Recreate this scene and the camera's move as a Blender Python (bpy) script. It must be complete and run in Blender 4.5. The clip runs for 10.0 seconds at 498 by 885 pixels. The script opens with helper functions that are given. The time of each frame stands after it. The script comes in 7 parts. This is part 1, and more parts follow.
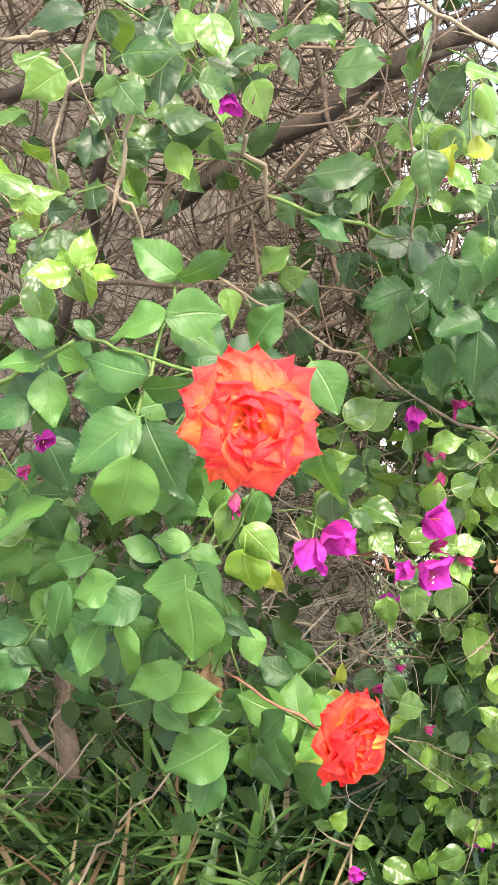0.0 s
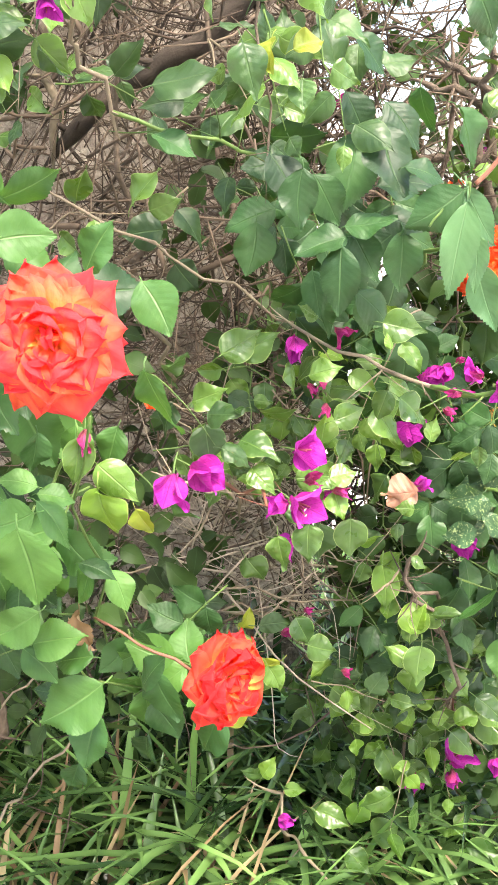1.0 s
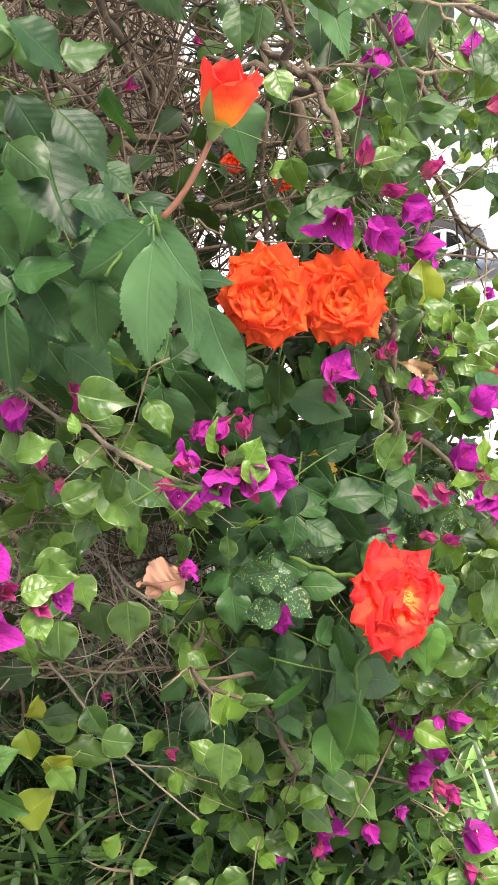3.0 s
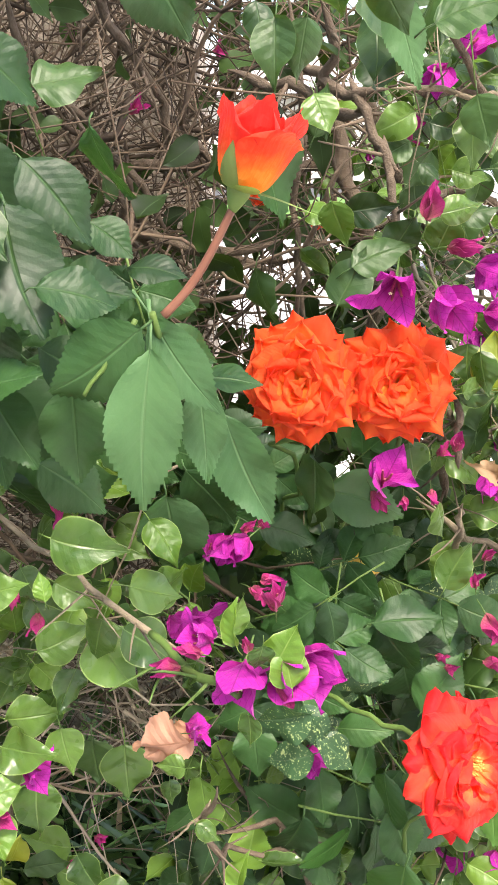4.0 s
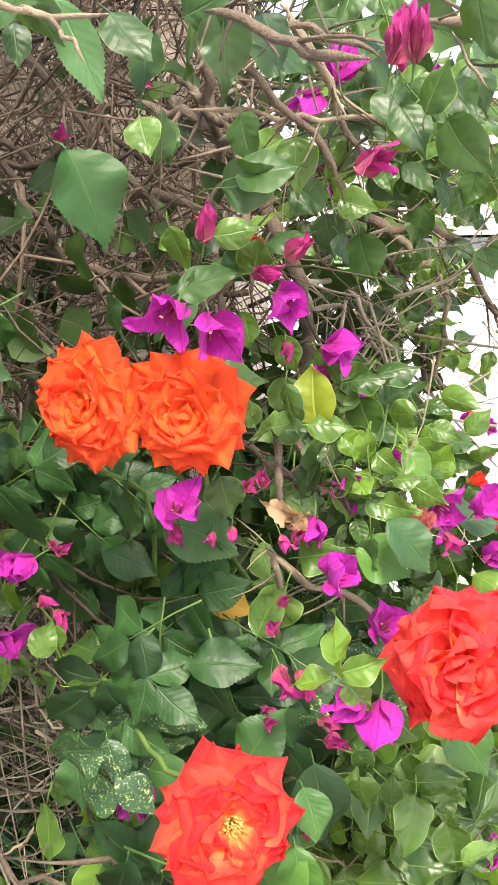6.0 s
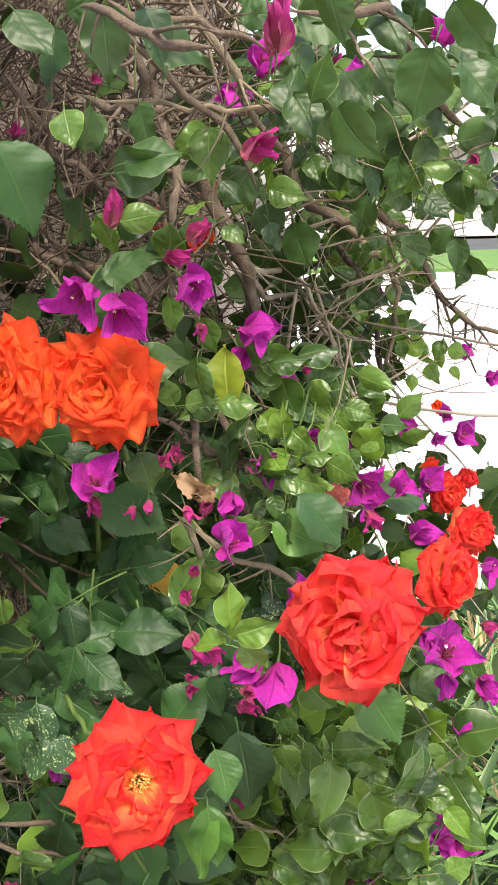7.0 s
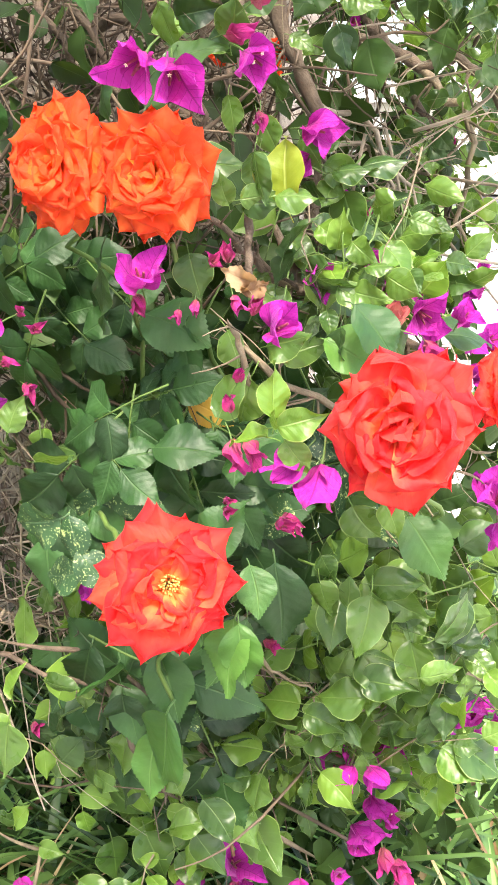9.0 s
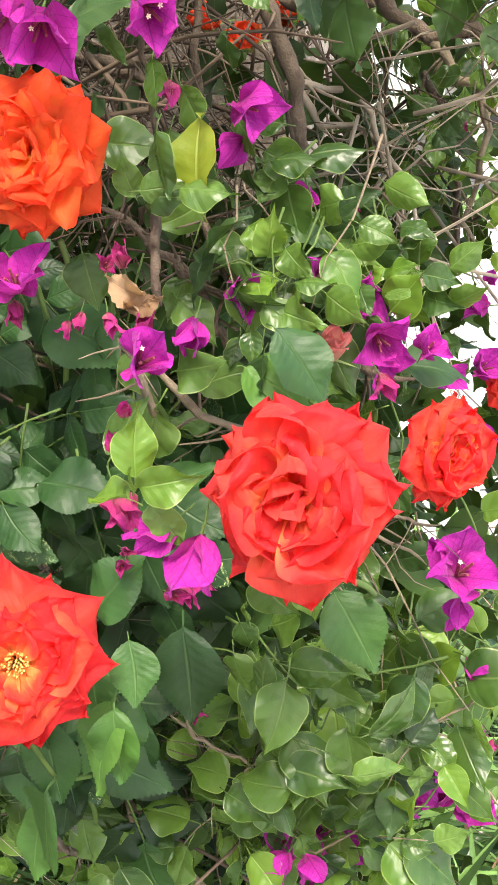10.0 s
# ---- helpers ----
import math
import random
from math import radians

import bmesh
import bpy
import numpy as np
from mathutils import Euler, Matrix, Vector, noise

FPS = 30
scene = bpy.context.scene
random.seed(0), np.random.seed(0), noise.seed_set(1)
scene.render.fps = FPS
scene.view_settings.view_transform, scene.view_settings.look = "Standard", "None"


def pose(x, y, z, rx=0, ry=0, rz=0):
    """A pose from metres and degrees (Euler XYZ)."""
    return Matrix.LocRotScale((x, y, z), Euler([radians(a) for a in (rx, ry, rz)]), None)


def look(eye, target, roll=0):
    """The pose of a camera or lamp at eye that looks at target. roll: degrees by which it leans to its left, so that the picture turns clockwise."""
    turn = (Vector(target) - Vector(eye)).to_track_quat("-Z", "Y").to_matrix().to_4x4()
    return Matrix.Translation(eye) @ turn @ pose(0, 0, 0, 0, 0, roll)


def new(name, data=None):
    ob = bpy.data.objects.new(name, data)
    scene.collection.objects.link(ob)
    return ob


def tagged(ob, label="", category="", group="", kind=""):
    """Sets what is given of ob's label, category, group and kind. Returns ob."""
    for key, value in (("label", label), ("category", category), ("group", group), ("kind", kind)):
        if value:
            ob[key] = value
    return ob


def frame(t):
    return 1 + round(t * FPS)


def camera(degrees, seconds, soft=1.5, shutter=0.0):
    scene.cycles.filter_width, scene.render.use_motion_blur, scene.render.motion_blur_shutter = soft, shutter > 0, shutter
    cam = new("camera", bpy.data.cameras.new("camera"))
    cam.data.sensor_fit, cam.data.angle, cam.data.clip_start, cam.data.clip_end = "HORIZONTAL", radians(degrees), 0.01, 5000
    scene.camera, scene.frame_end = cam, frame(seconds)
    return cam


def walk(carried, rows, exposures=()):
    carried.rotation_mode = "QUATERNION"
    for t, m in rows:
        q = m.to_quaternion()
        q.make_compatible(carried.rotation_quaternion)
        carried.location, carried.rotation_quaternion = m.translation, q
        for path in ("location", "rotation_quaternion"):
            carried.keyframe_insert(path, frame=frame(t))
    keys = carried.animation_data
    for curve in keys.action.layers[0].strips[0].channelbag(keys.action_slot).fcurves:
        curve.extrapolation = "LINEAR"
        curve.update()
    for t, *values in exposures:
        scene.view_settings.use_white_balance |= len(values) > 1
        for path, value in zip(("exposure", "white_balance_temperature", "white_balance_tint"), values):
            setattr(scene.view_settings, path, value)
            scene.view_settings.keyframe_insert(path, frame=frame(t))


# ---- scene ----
cam = camera(30.4, 10.0, 1.6)
PATH = [
    (0, (0.016, -0.048, 1.148), (-0.039, 1.903, 0.713), 1.9),
    (0.5, (0.063, -0.03, 1.126), (0.024, 1.912, 0.65), 0.4),
    (1, (0.105, -0.019, 1.121), (0.077, 1.914, 0.608), -0.3),
    (1.5, (0.188, -0.004, 1.123), (0.147, 1.92, 0.578), -1.4),
    (2, (0.257, 0.025, 1.12), (0.215, 1.943, 0.553), -2.6),
    (2.2, (0.279, 0.032, 1.124), (0.237, 1.95, 0.559), -2.8),
    (3.3, (0.293, 0.193, 1.17), (0.247, 2.095, 0.553), -2.5),
    (3.5, (0.289, 0.224, 1.175), (0.227, 2.125, 0.556), -2.5),
    (4, (0.288, 0.285, 1.185), (0.2, 2.187, 0.574), -2.4),
    (4.5, (0.323, 0.298, 1.189), (0.202, 2.212, 0.62), -2.5),
    (5, (0.371, 0.32, 1.171), (0.142, 2.233, 0.635), -2.2),
    (5.5, (0.453, 0.33, 1.169), (0.043, 2.221, 0.664), -1.6),
    (6.8, (0.543, 0.318, 1.156), (0.001, 2.176, 0.651), -1.8),
    (7, (0.564, 0.319, 1.155), (0.003, 2.173, 0.657), -1.9),
    (7.5, (0.573, 0.318, 1.138), (0.005, 2.169, 0.638), -2.3),
    (8, (0.55, 0.308, 1.089), (-0.044, 2.137, 0.539), -1.8),
    (8.5, (0.546, 0.308, 1.079), (-0.094, 2.116, 0.512), 0.8),
    (9, (0.564, 0.325, 1.071), (-0.1, 2.115, 0.475), 0.6),
    (9.5, (0.581, 0.357, 1.075), (-0.1, 2.137, 0.47), 0.8),
    (10, (0.598, 0.447, 1.076), (-0.189, 2.168, 0.43), 3.0),
]
EXPOSURES = [(0.0, 2.5, 7000, 10), (0.5, 2.6, 7000, 10), (1.5, 2.73, 7000, 10), (2.2, 2.28, 7000, 10), (3.5, 1.78, 7000, 10), (4.5, 2.18, 7000, 10), (5.0, 1.93, 7000, 10), (5.5, 2.11, 7000, 10), (7.0, 1.52, 7000, 10), (7.6, 1.03, 7000, 10), (8.2, 2.05, 7000, 10), (9.0, 2.44, 7000, 10), (10.0, 1.87, 7000, 10)]
walk(cam, [(t, look(eye, target, roll)) for t, eye, target, roll in PATH], EXPOSURES)

# ---- light: bright overcast day ----
sky_world = bpy.data.worlds.new("sky")
scene.world = sky_world
sky_world.use_nodes = True
wn, wl = sky_world.node_tree.nodes, sky_world.node_tree.links
sky_tex = wn.new("ShaderNodeTexSky")
sky_tex.sky_type = "NISHITA"
sky_tex.sun_disc = False
sky_tex.sun_elevation = radians(60)
sky_tex.sun_rotation = radians(150)
sky_tex.air_density = 1.0
sky_tex.dust_density = 3.0
sky_tex.ozone_density = 0.5
wl.new(sky_tex.outputs["Color"], wn["Background"].inputs["Color"])
wn["Background"].inputs["Strength"].default_value = 0.15
sun_data = bpy.data.lights.new("sun", "SUN")
sun_data.energy, sun_data.angle, sun_data.color = 1.5, radians(12), (1.0, 0.95, 0.88)
sun = new("sun", sun_data)
SUN_AZ = radians(150)
sun.matrix_world = look((4 * math.sin(SUN_AZ), 4 * math.cos(SUN_AZ), 7.5), (0.3, 0.8, 0.6))


# ---- materials ----
def nodes_of(name):
    m = bpy.data.materials.new(name)
    m.use_nodes = True
    nt = m.node_tree
    return m, nt, nt.nodes["Principled BSDF"], nt.nodes["Material Output"]


def add(nt, kind, **sockets):
    n = nt.nodes.new(kind)
    for k, v in sockets.items():
        n.inputs[k.replace("_", " ")].default_value = v
    return n


def math_node(nt, op, a, b=None):
    n = nt.nodes.new("ShaderNodeMath")
    n.operation = op
    for i, v in enumerate((a, b)):
        if v is None:
            continue
        if isinstance(v, (int, float)):
            n.inputs[i].default_value = v
        else:
            nt.links.new(v, n.inputs[i])
    return n.outputs[0]


def mix_rgb(nt, fac, a, b, mode="MIX"):
    n = nt.nodes.new("ShaderNodeMix")
    n.data_type, n.blend_type = "RGBA", mode
    for sock, v in ((n.inputs[0], fac), (n.inputs[6], a), (n.inputs[7], b)):
        if isinstance(v, (int, float)):
            sock.default_value = v
        elif isinstance(v, tuple):
            sock.default_value = (*v, 1) if len(v) == 3 else v
        else:
            nt.links.new(v, sock)
    return n.outputs[2]


def ramp(nt, fac, stops):
    n = nt.nodes.new("ShaderNodeValToRGB")
    el = n.color_ramp.elements
    while len(el) < len(stops):
        el.new(0.5)
    for e, (p, c) in zip(el, stops):
        e.position, e.color = p, (*c, 1) if len(c) == 3 else c
    nt.links.new(fac, n.inputs[0])
    return n.outputs[0]


def noise_tex(nt, coords, scale, detail=4.0, rough=0.55):
    n = add(nt, "ShaderNodeTexNoise", Scale=scale, Detail=detail, Roughness=rough)
    if coords is not None:
        nt.links.new(coords, n.inputs["Vector"])
    return n.outputs["Fac"]


def bump(nt, height, strength, distance, bsdf):
    n = add(nt, "ShaderNodeBump", Strength=strength, Distance=distance)
    nt.links.new(height, n.inputs["Height"])
    nt.links.new(n.outputs[0], bsdf.inputs["Normal"])
    return n


def thin(nt, bsdf, out, color, share):
    """Let some light through a thin blade: the face mixed with a translucent one."""
    tr = nt.nodes.new("ShaderNodeBsdfTranslucent")
    nt.links.new(color, tr.inputs["Color"])
    mx = nt.nodes.new("ShaderNodeMixShader")
    mx.inputs[0].default_value = share
    nt.links.new(bsdf.outputs[0], mx.inputs[1])
    nt.links.new(tr.outputs[0], mx.inputs[2])
    nt.links.new(mx.outputs[0], out.inputs["Surface"])


def leaf_material(name, dark, light, vein, rough, share=0.24, side_veins=9.0, spots=None, rim=None, rim_at=0.985, joined=False, quilted=0.1):
    """A leaf whose UV runs across (u, midrib at 0.5) and from stalk to tip (v)."""
    m, nt, b, out = nodes_of(name)
    L = nt.links
    info = nt.nodes.new("ShaderNodeNewGeometry" if joined else "ShaderNodeObjectInfo")
    rnd = info.outputs["Random Per Island" if joined else "Random"]
    sep = nt.nodes.new("ShaderNodeSeparateXYZ")
    L.new(nt.nodes.new("ShaderNodeUVMap").outputs["UV"], sep.inputs[0])
    across = math_node(nt, "ABSOLUTE", math_node(nt, "SUBTRACT", math_node(nt, "MULTIPLY", sep.outputs[0], 2.0), 1.0))
    mid = math_node(nt, "SUBTRACT", 1.0, math_node(nt, "MINIMUM", math_node(nt, "MULTIPLY", across, 16.0), 1.0))
    wave = math_node(nt, "SUBTRACT", sep.outputs[1], math_node(nt, "MULTIPLY", across, 0.22))
    fr = math_node(nt, "ABSOLUTE", math_node(nt, "SUBTRACT", math_node(nt, "FRACT", math_node(nt, "MULTIPLY", wave, side_veins)), 0.5))
    side = math_node(nt, "SUBTRACT", 1.0, math_node(nt, "MINIMUM", math_node(nt, "MULTIPLY", fr, 9.0), 1.0))
    blot0 = noise_tex(nt, nt.nodes.new("ShaderNodeTexCoord").outputs["Object"], 5.0 if not joined else 90.0, 2)
    lines = math_node(nt, "MAXIMUM", mid, math_node(nt, "MULTIPLY", math_node(nt, "MULTIPLY", side, 0.2), blot0))
    geo = nt.nodes.new("ShaderNodeTexCoord").outputs["Object"]
    shift = nt.nodes.new("ShaderNodeVectorMath")
    L.new(geo, shift.inputs[0])
    cmb = nt.nodes.new("ShaderNodeCombineXYZ")
    L.new(math_node(nt, "MULTIPLY", rnd, 37.0), cmb.inputs[0])
    L.new(cmb.outputs[0], shift.inputs[1])
    blot = noise_tex(nt, shift.outputs[0], 2.2 if not joined else 60.0, 2)
    fine = noise_tex(nt, shift.outputs[0], 40.0 if not joined else 900.0, 2)
    tone = ramp(nt, math_node(nt, "ADD", math_node(nt, "MULTIPLY", rnd, 0.7), math_node(nt, "MULTIPLY", blot, 0.45)), [(0.15, dark), (1.0, light)])
    tone = mix_rgb(nt, math_node(nt, "MULTIPLY", fine, 0.15), tone, tuple(c * 0.6 for c in dark))
    col = mix_rgb(nt, math_node(nt, "MULTIPLY", lines, 0.42), tone, vein)
    if rim:
        edge = math_node(nt, "GREATER_THAN", math_node(nt, "ADD", across, math_node(nt, "MULTIPLY", blot, 0.06)), rim_at)
        col = mix_rgb(nt, math_node(nt, "MULTIPLY", edge, 0.6), col, rim)
    if spots:
        sp = noise_tex(nt, shift.outputs[0], 7.0, 6, 0.75)
        col = mix_rgb(nt, math_node(nt, "GREATER_THAN", sp, 0.59), col, spots)
        dots = noise_tex(nt, shift.outputs[0], 30.0, 2, 0.5)
        col = mix_rgb(nt, math_node(nt, "GREATER_THAN", dots, 0.66), col, tuple(min(1, c * 1.5) for c in spots))
    L.new(col, b.inputs["Base Color"])
    L.new(math_node(nt, "ADD", math_node(nt, "MULTIPLY", blot, 0.3), rough - 0.06), b.inputs["Roughness"])
    b.inputs["Specular IOR Level"].default_value = 0.25 if joined else 0.52
    quilt = math_node(nt, "MULTIPLY", math_node(nt, "SUBTRACT", 0.5, fr), math_node(nt, "SUBTRACT", blot0, 0.15))
    h = math_node(nt, "ADD", math_node(nt, "ADD", math_node(nt, "MULTIPLY", mid, -0.5), math_node(nt, "MULTIPLY", quilt, -quilted)), math_node(nt, "ADD", math_node(nt, "MULTIPLY", blot, 0.3), math_node(nt, "MULTIPLY", fine, 0.012)))
    bump(nt, h, 0.36, 0.02 if not joined else 0.0008, b)
    thin(nt, b, out, mix_rgb(nt, 0.5, col, (light[0] * 2.0, light[1] * 1.6, light[2] * 0.5)), share)
    return m


def petal_material(name, base, body, edge, share=0.56, vein=0.0, rough=0.55, stops=(0.08, 0.55, 1.0)):
    """A petal: local y runs from base (0) to edge (1)."""
    m, nt, b, out = nodes_of(name)
    L = nt.links
    tc = nt.nodes.new("ShaderNodeTexCoord")
    rnd = nt.nodes.new("ShaderNodeObjectInfo").outputs["Random"]
    sep = nt.nodes.new("ShaderNodeSeparateXYZ")
    L.new(tc.outputs["Object"], sep.inputs[0])
    blot = noise_tex(nt, tc.outputs["Object"], 2.5, 3)
    stretch = add(nt, "ShaderNodeMapping")
    stretch.inputs["Scale"].default_value = (16, 2.0, 2.0)
    L.new(tc.outputs["Object"], stretch.inputs["Vector"])
    streak = noise_tex(nt, stretch.outputs[0], 1.0, 3)
    # distance out from the base, wider at the sides
    r = math_node(nt, "ADD", sep.outputs[1], math_node(nt, "MULTIPLY", math_node(nt, "ABSOLUTE", sep.outputs[0]), 0.55))
    f = math_node(nt, "ADD", r, math_node(nt, "ADD", math_node(nt, "MULTIPLY", math_node(nt, "SUBTRACT", blot, 0.5), 0.6), math_node(nt, "MULTIPLY", math_node(nt, "SUBTRACT", rnd, 0.5), 0.42)))
    col = ramp(nt, f, [(stops[0], base), (stops[1], body), (stops[2], edge)])
    col = mix_rgb(nt, math_node(nt, "MULTIPLY", streak, 0.16), col, tuple(c * 0.75 for c in edge))
    if vein:
        ax = math_node(nt, "ABSOLUTE", sep.outputs[0])
        fr = math_node(nt, "FRACT", math_node(nt, "MULTIPLY", math_node(nt, "SUBTRACT", sep.outputs[1], math_node(nt, "MULTIPLY", ax, 0.9)), 6.0))
        lines = math_node(nt, "MAXIMUM", math_node(nt, "LESS_THAN", ax, 0.013), math_node(nt, "LESS_THAN", fr, 0.07))
        col = mix_rgb(nt, math_node(nt, "MULTIPLY", lines, vein), col, tuple(c * 0.35 for c in body))
    L.new(col, b.inputs["Base Color"])
    b.inputs["Roughness"].default_value = rough
    b.inputs["Specular IOR Level"].default_value = 0.25
    b.inputs["Sheen Weight"].default_value = 0.1
    bump(nt, math_node(nt, "ADD", math_node(nt, "MULTIPLY", streak, 0.3), blot), 0.25, 0.03, b)
    thin(nt, b, out, col, share)
    return m


def bark_material(name, dark, light, scale=60.0, rough=0.85, relief=0.0015):
    m, nt, b, out = nodes_of(name)
    tc = nt.nodes.new("ShaderNodeTexCoord").outputs["Object"]
    rnd = nt.nodes.new("ShaderNodeNewGeometry").outputs["Random Per Island"]
    a = noise_tex(nt, tc, scale, 5)
    c = noise_tex(nt, tc, scale * 6, 3)
    f = math_node(nt, "ADD", math_node(nt, "MULTIPLY", rnd, 0.45), math_node(nt, "MULTIPLY", a, 0.6))
    nt.links.new(ramp(nt, f, [(0.2, dark), (0.85, light)]), b.inputs["Base Color"])
    b.inputs["Roughness"].default_value = rough
    b.inputs["Specular IOR Level"].default_value = 0.25
    bump(nt, math_node(nt, "ADD", a, c), 0.5, relief, b)
    return m


def blade_material(name, dark, light, rough):
    """Strap leaves that differ from blade to blade, with a pale keel and light showing through."""
    m, nt, b, out = nodes_of(name)
    tc = nt.nodes.new("ShaderNodeTexCoord").outputs["Object"]
    rnd = nt.nodes.new("ShaderNodeNewGeometry").outputs["Random Per Island"]
    f = math_node(nt, "ADD", math_node(nt, "MULTIPLY", math_node(nt, "POWER", rnd, 1.4), 0.85), math_node(nt, "MULTIPLY", noise_tex(nt, tc, 9.0, 3), 0.3))
    col = ramp(nt, f, [(0.1, dark), (0.95, light)])
    nt.links.new(col, b.inputs["Base Color"])
    b.inputs["Roughness"].default_value = rough
    b.inputs["Specular IOR Level"].default_value = 0.5
    bump(nt, noise_tex(nt, tc, 160.0, 2), 0.3, 0.0006, b)
    thin(nt, b, out, col, 0.2)
    return m


def ground_material(name, stops, scale, rough=0.9, relief=0.02, fine=8.0):
    m, nt, b, out = nodes_of(name)
    tc = nt.nodes.new("ShaderNodeTexCoord").outputs["Object"]
    a = noise_tex(nt, tc, scale, 6, 0.6)
    c = noise_tex(nt, tc, scale * fine, 5, 0.65)
    f = math_node(nt, "ADD", math_node(nt, "MULTIPLY", a, 0.6), math_node(nt, "MULTIPLY", c, 0.4))
    nt.links.new(ramp(nt, f, stops), b.inputs["Base Color"])
    b.inputs["Roughness"].default_value = rough
    bump(nt, f, 0.7, relief, b)
    return m


def plain_material(name, color, rough=0.5, metal=0.0, coat=0.0):
    m, nt, b, out = nodes_of(name)
    tc = nt.nodes.new("ShaderNodeTexCoord").outputs["Object"]
    n = noise_tex(nt, tc, 6.0, 4)
    nt.links.new(mix_rgb(nt, math_node(nt, "MULTIPLY", n, 0.2), color, tuple(c * 0.7 for c in color)), b.inputs["Base Color"])
    b.inputs["Roughness"].default_value = rough
    b.inputs["Metallic"].default_value = metal
    b.inputs["Coat Weight"].default_value = coat
    return m


M_ROSE_LEAF = leaf_material("rose_leaf", (0.007, 0.028, 0.008), (0.044, 0.13, 0.027), (0.115, 0.22, 0.07), 0.42, quilted=0.1)
M_ROSE_PALE = leaf_material("rose_leaf_pale", (0.026, 0.09, 0.018), (0.095, 0.225, 0.036), (0.21, 0.36, 0.11), 0.44, quilted=0.09)
# leaf green greyed in its base colour for the sky's sheen
M_ROSE_GREY_SHEEN = leaf_material("rose_leaf_grey_sheen", (0.034, 0.105, 0.036), (0.1, 0.22, 0.075), (0.2, 0.33, 0.15), 0.44, quilted=0.09)
M_ROSE_SPECK = leaf_material("rose_leaf_speckled", (0.02, 0.065, 0.026), (0.06, 0.15, 0.052), (0.16, 0.28, 0.13), 0.36, spots=(0.42, 0.52, 0.2))
M_BOUG_LEAF = leaf_material("bougainvillea_leaf", (0.022, 0.064, 0.014), (0.135, 0.25, 0.042), (0.25, 0.38, 0.1), 0.22, side_veins=6.0, rim=(0.3, 0.4, 0.12), quilted=0.17)
# deep green leaves, and a shaded copy of the leaf for overhead growth
M_BOUG_DARK_SHADED = leaf_material("bougainvillea_leaf_dark_shaded", (0.011, 0.034, 0.009), (0.062, 0.135, 0.03), (0.12, 0.2, 0.07), 0.36, side_veins=6.0, rim=(0.12, 0.2, 0.06), rim_at=1.0, quilted=0.17)
M_YOUNG = leaf_material("young_leaf", (0.062, 0.155, 0.016), (0.17, 0.3, 0.034), (0.33, 0.47, 0.12), 0.3, side_veins=6.0, rim=(0.33, 0.42, 0.11), quilted=0.17)
M_YELLOW = leaf_material("yellowing_leaf", (0.13, 0.22, 0.02), (0.3, 0.33, 0.03), (0.4, 0.42, 0.1), 0.36, side_veins=6.0, rim=(0.4, 0.32, 0.08))
M_AUTUMN = leaf_material("autumn_leaf", (0.5, 0.27, 0.03), (0.6, 0.38, 0.05), (0.5, 0.3, 0.06), 0.5, side_veins=6.0, share=0.28)
M_DEAD_BRACT = leaf_material("withered_bract", (0.3, 0.13, 0.08), (0.56, 0.32, 0.22), (0.26, 0.09, 0.06), 0.8, side_veins=6.0, share=0.3, quilted=0.5)
M_DRY = leaf_material("dry_leaf", (0.16, 0.085, 0.04), (0.46, 0.32, 0.19), (0.24, 0.13, 0.07), 0.8, side_veins=6.0, share=0.2)
# near-black green: the shade of the hedge's gaps is put into this colour
M_SHADED_FOLIAGE = leaf_material("inner_foliage", (0.004, 0.012, 0.004), (0.06, 0.12, 0.026), (0.07, 0.13, 0.045), 0.42, joined=True)
M_BICOLOUR = petal_material("petal_bicolour", (1.0, 0.52, 0.07), (0.96, 0.24, 0.09), (0.87, 0.06, 0.07), stops=(0.3, 0.62, 0.9))
M_ORANGE = petal_material("petal_orange", (1.0, 0.42, 0.05), (0.95, 0.175, 0.035), (0.92, 0.1, 0.028), stops=(0.26, 0.64, 1.0))
M_RED = petal_material("petal_red", (1.0, 0.36, 0.13), (0.93, 0.1, 0.07), (0.84, 0.04, 0.05), stops=(0.34, 0.66, 0.96))
M_SCARLET = petal_material("petal_scarlet", (1.0, 0.42, 0.12), (0.94, 0.11, 0.055), (0.85, 0.03, 0.036), stops=(0.3, 0.64, 0.94))
M_FLAME = petal_material("petal_flame", (1.0, 0.52, 0.1), (0.95, 0.13, 0.055), (0.86, 0.035, 0.04), stops=(0.3, 0.62, 0.92))
M_BUD = petal_material("petal_bud", (1.0, 0.42, 0.05), (0.94, 0.13, 0.04), (0.86, 0.055, 0.04), stops=(0.12, 0.6, 1.0))
M_BRACT = petal_material("bract_magenta", (0.4, 0.018, 0.22), (0.47, 0.02, 0.33), (0.5, 0.024, 0.37), share=0.35, vein=0.6, rough=0.6)
M_BRACT_PINK = petal_material("bract_pink", (0.34, 0.09, 0.1), (0.4, 0.03, 0.14), (0.46, 0.02, 0.21), share=0.3, vein=0.5, rough=0.6)
M_BUDPALE = petal_material("bud_pale", (0.45, 0.3, 0.16), (0.6, 0.28, 0.2), (0.5, 0.12, 0.12))
M_WHITE_FLOWER = plain_material("tube_flower", (0.8, 0.68, 0.5), 0.6)
M_STAMEN = plain_material("stamen", (0.72, 0.4, 0.1), 0.7)
M_SEPAL = leaf_material("sepal", (0.13, 0.23, 0.05), (0.25, 0.36, 0.11), (0.3, 0.44, 0.15), 0.5)
M_STEM = bark_material("green_stem", (0.05, 0.1, 0.022), (0.13, 0.2, 0.05), 90, 0.5, 0.0002)
